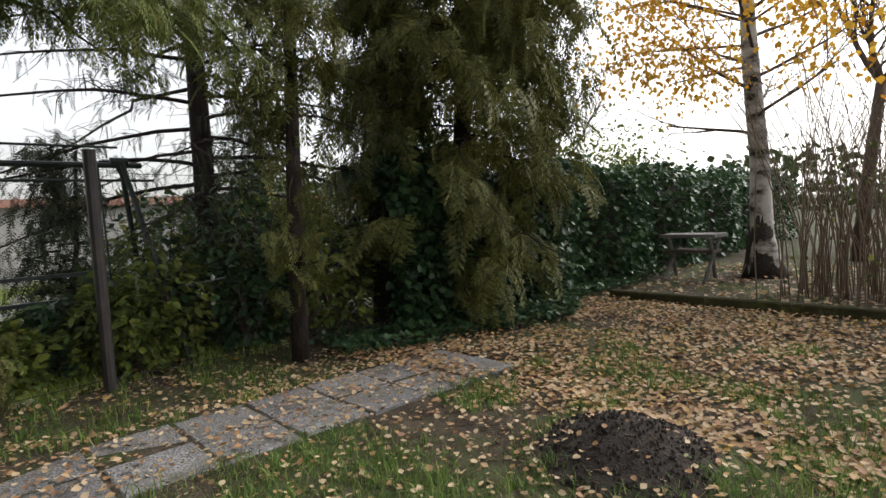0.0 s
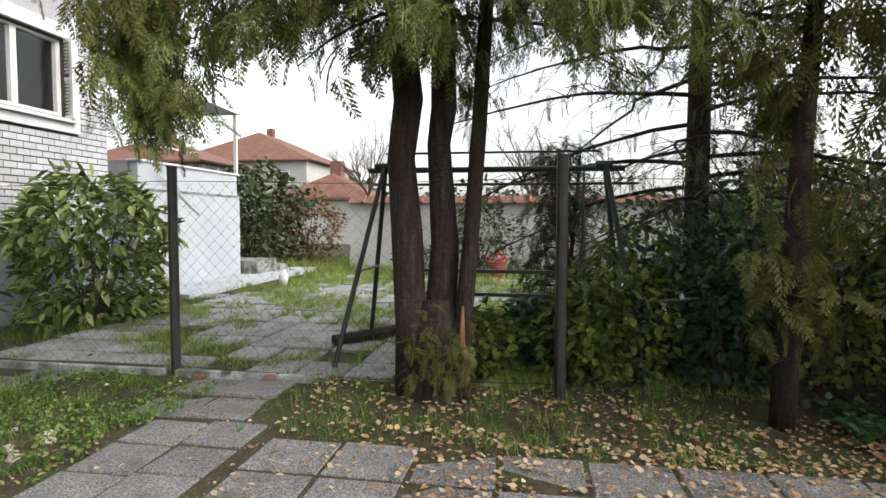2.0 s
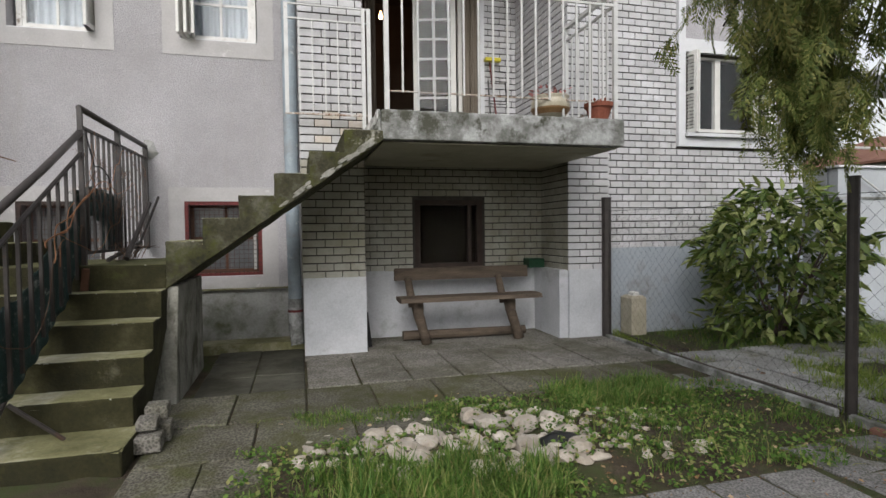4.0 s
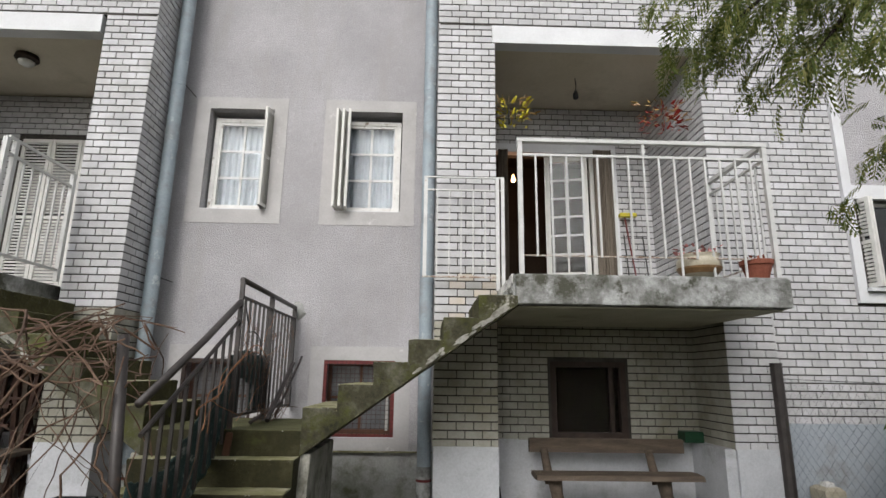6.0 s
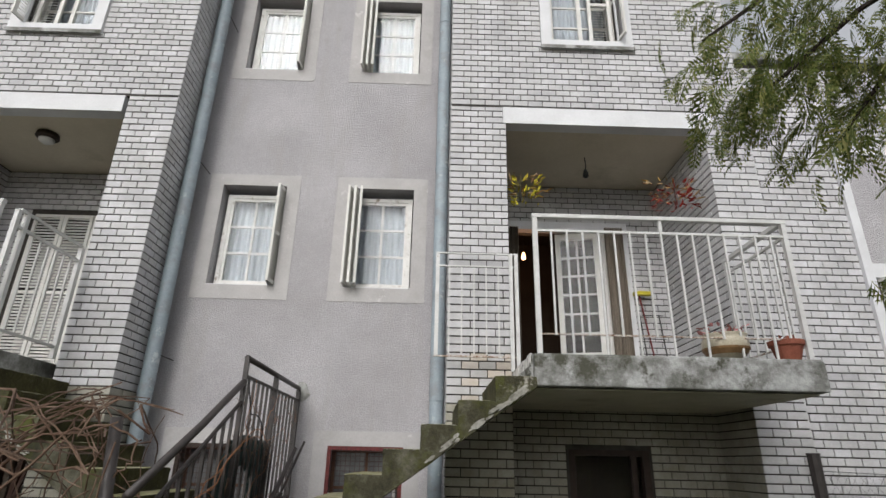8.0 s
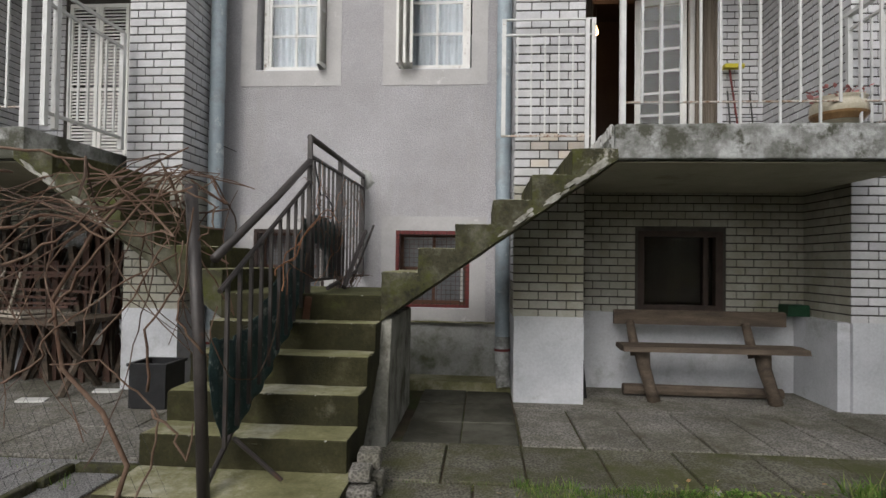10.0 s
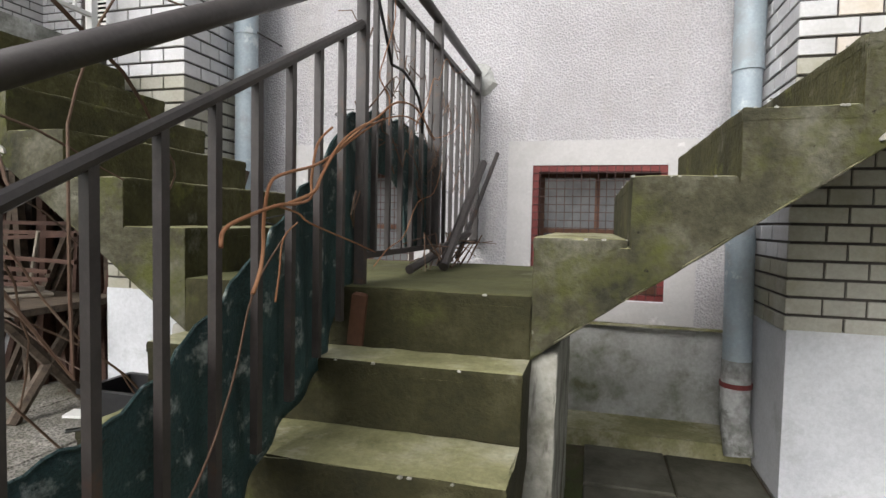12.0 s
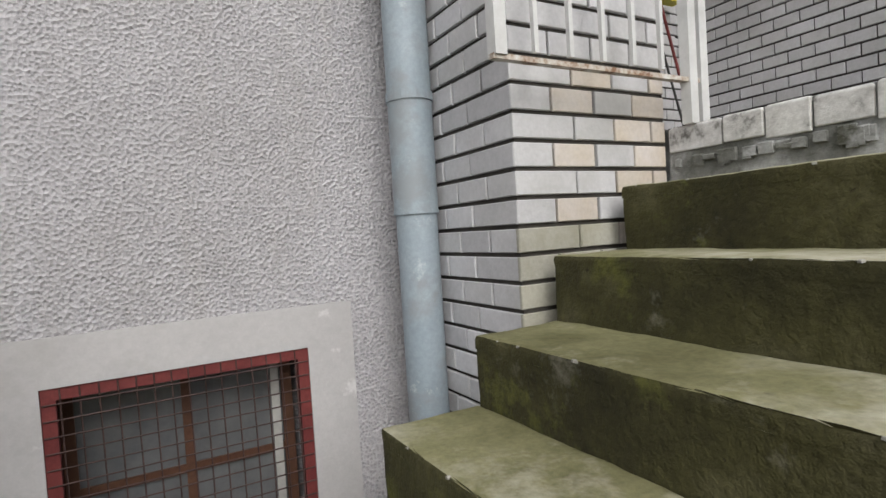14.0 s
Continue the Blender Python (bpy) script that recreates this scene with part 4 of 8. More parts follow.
def casement(x0, x1, z0, z1, y, name, label, shutter_side=0, rows=3, cols=2):
    w = thing(name, ((x0 + x1) / 2, y, z0), label, "window")
    s = 0.05
    fr = Build().cells(x0, x1, z0, z1, y, y + 0.06, [(x0 + s, x1 - s, z0 + s, z1 - s)])
    part("window_frame", fr, M["old_paint"], w)
    sash = Build().cells(x0 + s, x1 - s, z0 + s, z1 - s, y + 0.012, y + 0.05, [(x0 + s + 0.035, x1 - s - 0.035, z0 + s + 0.035, z1 - s - 0.035)])
    part("sash", sash, M["old_paint"], w)
    a0, a1, b0, b1 = x0 + s + 0.035, x1 - s - 0.035, z0 + s + 0.035, z1 - s - 0.035
    for i in range(1, cols):
        x = a0 + (a1 - a0) * i / cols
        part("glazing_bar", Build().box(x - 0.012, x + 0.012, y + 0.015, y + 0.04, b0, b1), M["old_paint"], w)
    for i in range(1, rows):
        z = b0 + (b1 - b0) * i / rows
        part("glazing_bar", Build().box(a0, a1, y + 0.017, y + 0.038, z - 0.012, z + 0.012), M["old_paint"], w)
    for i in range(cols):
        for j in range(rows):
            p = part("pane", Build().box(a0 + (a1 - a0) * i / cols, a0 + (a1 - a0) * (i + 1) / cols, y + 0.024, y + 0.029, b0 + (b1 - b0) * j / rows, b0 + (b1 - b0) * (j + 1) / rows), M["glass"], w)
            p.visible_shadow = False
    return w


def curtain(x0, x1, z0, z1, y, label="gathered white net curtain behind the glass"):
    b = Build()
    n = 40
    for i in range(n + 1):
        x = x0 + (x1 - x0) * i / n
        d = 0.018 * math.sin(i * 1.35) + 0.01 * math.sin(i * 0.6)
        for j in range(3):
            b.v.append((x, y + d, z0 + (z1 - z0) * j / 2))
    for i in range(n):
        for j in range(2):
            a = i * 3 + j
            b.f.append((a, a + 3, a + 4, a + 1))
    return solo("curtain", b, M["curtain"], label, "curtain", base=((x0 + x1) / 2, y, z0), smooth=True)


for (x0, x1), side in ((WR_IN, -1), (WL_IN, 1)):
    for z0, z1 in ((3.33, 4.62), (6.39, 7.65)):
        a, b = (x0 + 0.17, x1 - 0.01) if side < 0 else (x0 + 0.02, x1 - 0.16)
        w = casement(x0 + 0.03, x1 - 0.02, z0 + 0.01, z1 - 0.07, STUC + 0.13, "window", "white small-paned wooden casement window with net curtain", side)
        # folded shutters stand out of the recess beside the sash
        px = x0 + 0.035 if side < 0 else x1 - 0.065 - 0.03
        for k in range(3):
            xx = px + 0.036 * k
            fr, sl = louvre(xx, xx + 0.27, STUC + 0.10, z0 + 0.015, z1 - 0.04)
            ang = -90 + (-9 + 8 * k) * (1 if side < 0 else -1)
            leaf = part("shutter", turned(fr, xx, STUC + 0.10, ang), M["white_wood"], w, "white folded louvred shutter")
            for q in sl:
                part("slat", turned(q, xx, STUC + 0.10, ang), M["white_wood"], leaf)
        su = Build().cells(x0 - 0.17, x1 + 0.17, z0 - 0.17, z1 + 0.15, STUC - 0.006, STUC - 0.0005, [(x0, x1, z0, z1)])
        part("surround", su, M["plaster"], w, "smooth plaster band round the window")
        part("sill", Build().box(x0, x1, STUC - 0.004, STUC + 0.13, z0 - 0.02, z0 + 0.008), M["lintel"], w)
        curtain(x0 + 0.05, x1 - 0.05, z0 + 0.02, z1 - 0.1, STUC + 0.25)

# cellar windows with mesh
def cellar(x0, x1, mirrored):
    w = thing("cellar_window", ((x0 + x1) / 2, STUC, 0.78), "low cellar window with a red steel frame and wire mesh" if not mirrored else "dark low cellar window with wire mesh", "window")
    z0, z1, y = 0.78, 1.60, STUC
    part("surround", Build().cells(x0 - 0.155, x1 + 0.17, z0 - 0.13, z1 + 0.15, y - 0.008, y - 0.0005, [(x0, x1, z0, z1)]), M["plaster"], w, "smooth plaster band round the window")
    f = 0.038
    part("frame", Build().cells(x0, x1, z0, z1, y + 0.0, y + 0.03, [(x0 + f, x1 - f, z0 + f, z1 - f)]), M["red_steel"] if not mirrored else M["brown_wood"], w, "red oxide steel frame")
    mesh = Build()
    n = 16
    for i in range(1, n):
        x = x0 + (x1 - x0) * i / n
        mesh.tube([(x, y - 0.003, z0 + 0.004), (x + 0.003, y - 0.004 + 0.002 * (i % 2), (z0 + z1) / 2), (x, y - 0.003, z1 - 0.004)], 0.0026, seg=5)
    for i in range(1, 17):
        z = z0 + (z1 - z0) * i / 17
        mesh.tube([(x0 + 0.004, y - 0.006, z), ((x0 + x1) / 2, y - 0.007, z + 0.003 * (i % 2)), (x1 - 0.004, y - 0.006, z)], 0.0026, seg=5)
    part("wire_mesh", mesh, M["mesh_rust"], w, "rusty wire mesh", kind="stuff")
    part("inner_frame", Build().cells(x0 + 0.02, x1 - 0.02, z0 + 0.02, z1 - 0.02, y + 0.20, y + 0.23, [(x0 + 0.06, (x0 + x1) / 2 - 0.015, z0 + 0.07, z0 + 0.40), ((x0 + x1) / 2 + 0.015, x1 - 0.06, z0 + 0.07, z0 + 0.40), (x0 + 0.06, (x0 + x1) / 2 - 0.015, z0 + 0.43, z1 - 0.06), ((x0 + x1) / 2 + 0.015, x1 - 0.06, z0 + 0.43, z1 - 0.06)]), M["orange_wood"], w, "old brown inner frame")
    part("broken_strip", Build().box(x1 - 0.105, x1 - 0.075, y + 0.17, y + 0.18, z0 + 0.06, z1 - 0.06), M["far_wall"], w, "strip of white painted wood behind the mesh")
    part("pane", Build().box(x0 + 0.05, x1 - 0.05, y + 0.212, y + 0.217, z0 + 0.05, z1 - 0.05), M["dusty_reflection_pane"], w, "dusty dark pane, grey reflection put in its colour")
    part("sill", Build().box(x0, x1, y - 0.004, y + 0.17, z0 - 0.02, z0 + 0.006), M["lintel"], w)


cellar(-0.4, 0.39, False)
cellar(-1.96, -1.17, True)
solo("cellar_wall", Build().box(-2.3, 0.8, 5.6, 5.65, -0.1, 2.0).box(-2.3, 0.8, 5.12, 5.6, -0.1, 0.3), M["room_gloom"], "cellar backing, gloom put in its dark colour", kind="structure")


def bay_window(sx):
    mm = (lambda b: b) if sx > 0 else (lambda b: b.mirror())
    w = thing("bay_window", (2.55 if sx > 0 else 2 * MIRROR - 2.55, 4.8, 0.8), "dark closed window with a brown wooden frame", "window")
    part("frame", mm(Build().cells(2.125, 2.98, 0.80, 1.62, 4.80, 4.88, [(2.19, 2.905, 0.86, 1.56)])), M["brown_wood"], w)
    part("mullion", mm(Build().box(2.79, 2.84, 4.82, 4.88, 0.86, 1.56)), M["brown_wood"], w)
    part("pane", mm(Build().box(2.19, 2.905, 4.90, 4.906, 0.86, 1.56)), M["glass"], w)
    part("sill", mm(Build().box(2.10, 3.0, 4.76, 4.80, 0.775, 0.80)), M["lintel"], w)
    solo("bay_backing", mm(Build().box(2.0, 3.1, 5.2, 5.25, 0.5, 1.9)), M["room_gloom"], "added backing behind the window, shade put in its colour", kind="structure")


bay_window(1)
bay_window(-1)


def upper_window(sx):
    mm = (lambda b: b) if sx > 0 else (lambda b: b.mirror())
    x0, x1, z0, z1 = UP_WIN
    w = thing("upper_window", ((x0 + x1) / 2 if sx > 0 else 2 * MIRROR - (x0 + x1) / 2, FRONT, z0), "upper window in a broad white surround with open shutters", "window")
    part("surround", mm(Build().cells(x0, x1, z0, z1, FRONT - 0.045, FRONT + 0.02, [(x0 + 0.13, x1 - 0.18, z0 + 0.12, z1 - 0.1)])), M["lintel"], w, "broad white painted surround")
    part("sill", mm(Build().box(x0 - 0.01, x1 + 0.01, FRONT - 0.06, FRONT - 0.046, z0 - 0.02, z0 + 0.03)), M["old_conc"], w)
    a, b, c, d = x0 + 0.15, x1 - 0.20, z0 + 0.14, z1 - 0.12
    part("frame", mm(Build().cells(a, b, c, d, FRONT + 0.13, FRONT + 0.18, [(a + 0.05, (a + b) / 2 - 0.025, c + 0.05, d - 0.05), ((a + b) / 2 + 0.025, b - 0.05, c + 0.05, d - 0.05)])), M["white_wood"], w)
    for i in range(1, 4):
        z = c + (d - c) * i / 4
        part("glazing_bar", mm(Build().box(a + 0.05, b - 0.05, FRONT + 0.14, FRONT + 0.165, z - 0.012, z + 0.012)), M["white_wood"], w)
    p = part("pane", mm(Build().box(a + 0.05, b - 0.05, FRONT + 0.15, FRONT + 0.155, c + 0.05, d - 0.05)), M["glass"], w)
    p.visible_shadow = False
    fr, sl = louvre(b - 0.30, b, FRONT + 0.06, c, d)
    mats = M["orange_wood"] if sx > 0 else M["white_wood"]
    leaf = part("shutter", mm(fr), M["white_wood"], w, "louvred shutter with worn slats")
    for q in sl:
        part("slat", mm(q), M["white_wood"], leaf)
    fr, sl = louvre(b, b + 0.3, FRONT + 0.10, c, d)
    leaf = part("shutter", mm(turned(fr, b, FRONT + 0.10, -80)), M["white_wood"], w, "louvred shutter standing open")
    for q in sl:
        part("slat", mm(turned(q, b, FRONT + 0.10, -80)), mats, leaf)
    cx = (a + 0.05, b - 0.05) if sx > 0 else (2 * MIRROR - b + 0.05, 2 * MIRROR - a - 0.05)
    curtain(cx[0], cx[1], c + 0.05, d - 0.05, FRONT + 0.26)


upper_window(1)
upper_window(-1)


def side_window():
    x0, x1, z0, z1 = RIGHT_WIN
    w = thing("side_window", ((x0 + x1) / 2, 4.25, z0), "white window under a grey panel in one tall white surround", "window")
    part("surround", Build().cells(x0, x1, z0, z1, 4.25 - 0.05, 4.27, [(x0 + 0.1, x1 - 0.1, z0 + 0.11, 3.48), (x0 + 0.1, x1 - 0.1, 3.58, z1 - 0.1)]), M["lintel"], w, "white painted surround")
    part("panel", Build().box(x0 + 0.1, x1 - 0.1, 4.22, 4.262, 3.58, z1 - 0.1), M["stucco"], w, "grey rendered panel")
    a, b, c, d = x0 + 0.17, x1 - 0.17, z0 + 0.17, 3.42
    m = (a + b) / 2 - 0.08
    part("frame", Build().cells(a, b, c, d, 4.30, 4.36, [(a + 0.07, m - 0.04, c + 0.07, d - 0.05), (m + 0.04, b - 0.07, c + 0.07, d - 0.05)]), M["white_wood"], w)
    p = part("pane", Build().box(a + 0.07, b - 0.07, 4.325, 4.33, c + 0.07, d - 0.05), M["glass"], w)
    p.visible_shadow = False
    part("sill", Build().box(a - 0.08, b + 0.08, 4.14, 4.32, c - 0.05, c - 0.01), M["lintel"], w)
    part("roller_box", Build().box(a - 0.07, b + 0.07, 4.2, 4.32, d, d + 0.06), M["lintel"], w)
    for px, ang in ((a - 0.035, -78), (b + 0.005, -102)):
        for k in range(2):
            fr, sl = louvre(px + 0.03 * k, px + 0.03 * k + 0.22, 4.32, c, d)
            leaf = part("shutter", turned(fr, px + 0.03 * k, 4.32, ang), M["white_wood"], w, "white folded louvred shutter")
            for q in sl:
                part("slat", turned(q, px + 0.03 * k, 4.32, ang), M["white_wood"], leaf)


side_window()


def loggia(sx):
    mm = (lambda b: b) if sx > 0 else (lambda b: b.mirror())
    y = LOG_BACK
    if sx > 0:
        d = thing("balcony_door", (2.4, y, FLOOR), "white glazed double door, one leaf standing open on a dark room", "door")
        part("door_frame", Build().box(1.55, 1.64, y - 0.03, y + 0.1, FLOOR, 4.6).box(3.18, 3.30, y - 0.03, y + 0.1, FLOOR, 4.6).box(1.64, 3.18, y - 0.03, y + 0.1, 4.48, 4.6), M["lintel"], d)
        for (a, b), ang in (((2.32, 2.90), -14), ((2.93, 3.12), 0)):
            leaf = Build().cells(a, b, FLOOR + 0.02, 4.47, y - 0.02, y + 0.03, [(a + 0.07, b - 0.07, FLOOR + 0.25, 4.38)])
            dl = part("door_leaf", turned(leaf, b, y, ang), M["white_wood"], d, "small-paned white door leaf")
            for i in range(1, 7):
                z = FLOOR + 0.25 + 1.84 * i / 7
                part("glazing_bar", turned(Build().box(a + 0.07, b - 0.07, y - 0.01, y + 0.015, z - 0.013, z + 0.013), b, y, ang), M["white_wood"], dl)
            part("glazing_bar", turned(Build().box((a + b) / 2 - 0.013, (a + b) / 2 + 0.013, y - 0.012, y + 0.012, FLOOR + 0.25, 4.38), b, y, ang), M["white_wood"], dl)
            part("pane", turned(Build().box(a + 0.07, b - 0.07, y, y + 0.004, FLOOR + 0.25, 4.38), b, y, ang), M["glass"], dl)
        for x0, x1, yy in ((1.66, 1.80, y - 0.06), (2.96, 3.22, y - 0.10)):
            cu = Build()
            n = 24
            for i in range(n + 1):
                dd = 0.02 * math.sin(i * 1.9)
                cu.v += [(x0 + (x1 - x0) * i / n, yy + dd, FLOOR + 0.03), (x0 + (x1 - x0) * i / n, yy + dd, 4.5)]
            cu.f += [(2 * i, 2 * i + 2, 2 * i + 3, 2 * i + 1) for i in range(n)]
            solo("striped_door_curtain", cu, M["striped"], "gathered brown striped curtain beside the open door", "curtain", base=((x0 + x1) / 2, yy, FLOOR))
        lamp = thing("room_bulb", (2.0, 6.4, 4.35), "small lit bulb hanging in the dark room", "lamp")
        part("cord", Build().tube([(2.0, 6.4, 4.45), (2.0, 6.4, 5.15)], 0.006, seg=6), M["black_plastic"], lamp)
        part("bulb", Build().lathe(2.0, 6.4, [(0.005, 4.32), (0.03, 4.34), (0.035, 4.37), (0.02, 4.42), (0.012, 4.45)], 10), M["bulb"], lamp, "glowing bulb", smooth=True)
        pl = new("room_light", bpy.data.lights.new("room_light", "POINT"))
        pl.location, pl.data.energy, pl.data.color, pl.data.shadow_soft_size = (2.0, 6.3, 4.25), 6.0, (1.0, 0.5, 0.25), 0.05
        tagged(pl, kind="structure")
        solo("room_wall", Build().box(1.2, 3.9, 8.0, 8.05, 2.2, 5.2).box(1.2, 1.25, 5.9, 8.0, 2.2, 5.2).box(3.85, 3.9, 5.9, 8.0, 2.2, 5.2), M["room_gloom"], "room walls behind the balcony door, gloom put in their colour", kind="structure")
    else:
        d = thing("louvred_door", (2 * MIRROR - 2.4, y, FLOOR), "closed white louvred balcony shutters", "door")
        for k in range(4):
            a = 1.62 + 0.4 * k
            fr, sl = louvre(a, a + 0.39, y - 0.03, FLOOR + 0.02, 4.5)
            leaf = part("shutter", mm(fr), M["white_wood"], d, "closed louvred leaf")
            for q in sl:
                part("slat", mm(q), M["white_wood"], leaf)
    # pendant under the ceiling
    lx = 2.555 if sx > 0 else 2 * MIRROR - 2.6
    l = thing("pendant_lamp" if sx > 0 else "ceiling_lamp", (lx, 4.8, LOG_CEIL), "bare bulb holder hanging from the loggia ceiling" if sx > 0 else "round dark ceiling lamp in the loggia", "lamp")
    if sx > 0:
        part("cord", Build().tube([(lx, 4.8, LOG_CEIL + 0.01), (lx + 0.01, 4.8, 5.05), (lx, 4.8, 4.98)], 0.006, seg=6), M["black_plastic"], l)
        part("socket", Build().lathe(lx, 4.8, [(0.005, 4.86), (0.035, 4.88), (0.035, 4.93), (0.018, 4.98)], 12), M["black_plastic"], l, smooth=True)
    else:
        part("rim", Build().lathe(lx, 4.62, [(0.12, LOG_CEIL + 0.01), (0.13, LOG_CEIL - 0.04), (0.10, LOG_CEIL - 0.07)], 20), M["brown_wood"], l)
        part("bowl", Build().lathe(lx, 4.62, [(0.095, LOG_CEIL - 0.05), (0.08, LOG_CEIL - 0.1), (0.03, LOG_CEIL - 0.13)], 20), M["white_plastic"], l, "small glass bowl", smooth=True)


loggia(1)
loggia(-1)


# ---------- rails ----------
def rail(sx):
    mm = (lambda b: b) if sx > 0 else (lambda b: b.mirror())
    x0, x1, y = 1.53, 3.72, 3.05
    r = thing("balcony_railing", (2.6 if sx > 0 else 2 * MIRROR - 2.6, y, FLOOR), "white painted steel balcony railing with rust spots", "railing")
    S = lambda a, b, c, d, e, f: Build().box(a, b, c, d, e, f)
    for x, yy in ((x0, y), (x1, y), (x1, 4.03)):
        part("post", mm(S(x - 0.02, x + 0.02, yy - 0.02, yy + 0.02, FLOOR, 3.48)), M["white_steel"], r)
    part("stub", mm(S(2.615, 2.645, y - 0.015, y + 0.015, 3.372, 3.48)), M["white_steel"], r, "short upright between the two top bars")
    part("handrail", mm(S(x0 - 0.025, x1 + 0.025, y - 0.025, y + 0.025, 3.48, 3.515)), M["white_steel"], r)
    part("handrail", mm(S(x1 - 0.025, x1 + 0.025, y + 0.026, 4.07, 3.48, 3.515)), M["white_steel"], r)
    for z, h, m in ((3.35, 0.022, "white_steel"), (2.445, 0.010, "rusty_white")):
        part("bar", mm(S(x0 + 0.02, x1 - 0.02, y - 0.012, y + 0.012, z, z + h)), M[m], r)
        part("bar", mm(S(x1 - 0.012, x1 + 0.012, y + 0.02, 4.07, z, z + h)), M[m], r)
    n = 16
    for i in range(1, n):
        x = x0 + (x1 - x0) * i / n
        part("baluster", mm(S(x - 0.008, x + 0.008, y - 0.020, y - 0.004, 2.44 if i % 2 else FLOOR, 3.36)), M["white_steel"], r)
    for i in range(1, 7):
        yy = y + 0.98 * i / 7
        part("baluster", mm(S(x1 - 0.008, x1 + 0.008, yy - 0.008, yy + 0.008, 2.44, 3.35)), M["white_steel"], r)
    if sx < 0:
        g = thing("stair_gate_rail", (-2.93, 3.5, FLOOR), "white side railing at the head of the neighbour's steps", "railing")
        xx = -2.93
        for yy in (3.05, 3.16, 3.97):
            part("post", S(xx - 0.02, xx + 0.02, yy - 0.02, yy + 0.02, 2.30, 3.42), M["white_steel"], g)
        for z in (3.42, 3.27, 2.40):
            part("bar", S(xx - 0.014, xx + 0.014, 3.07, 3.97, z, z + 0.022), M["white_steel"], g)
        for i in range(1, 8):
            yy = 3.07 + 0.9 * i / 8
            part("baluster", S(xx - 0.008, xx + 0.008, yy - 0.008, yy + 0.008, 2.42, 3.27), M["white_steel"], g)
        return
    g = thing("stair_gate_rail", (1.15 if sx > 0 else 2 * MIRROR - 1.15, 3.97, 2.4), "small white railing panel at the head of the steps", "railing")
    a, b, yy = 0.70, 1.50, 3.97
    for x in (a, b, b - 0.055):
        if sx > 0 or x != a:
            part("post", mm(S(x - 0.018, x + 0.018, yy - 0.018, yy + 0.018, 2.28 if x != a else 2.42, 3.47)), M["white_steel"], g)
    if sx < 0:
        part("post", mm(S(a - 0.018, a + 0.018, yy - 0.018, yy + 0.018, 2.42, 3.47)), M["white_steel"], g)
    for z in (3.47, 3.33, 2.41):
        part("bar", mm(S(a - 0.02, b + 0.02, yy - 0.012, yy + 0.012, z, z + 0.014)), M["rusty_white" if z < 3 else "white_steel"], g)
    for i in range(1, 6):
        x = a + (b - 0.06 - a) * i / 6
        part("baluster", mm(S(x - 0.007, x + 0.007, yy - 0.007, yy + 0.007, 2.44, 3.33)), M["white_steel"], g)


rail(1)
rail(-1)


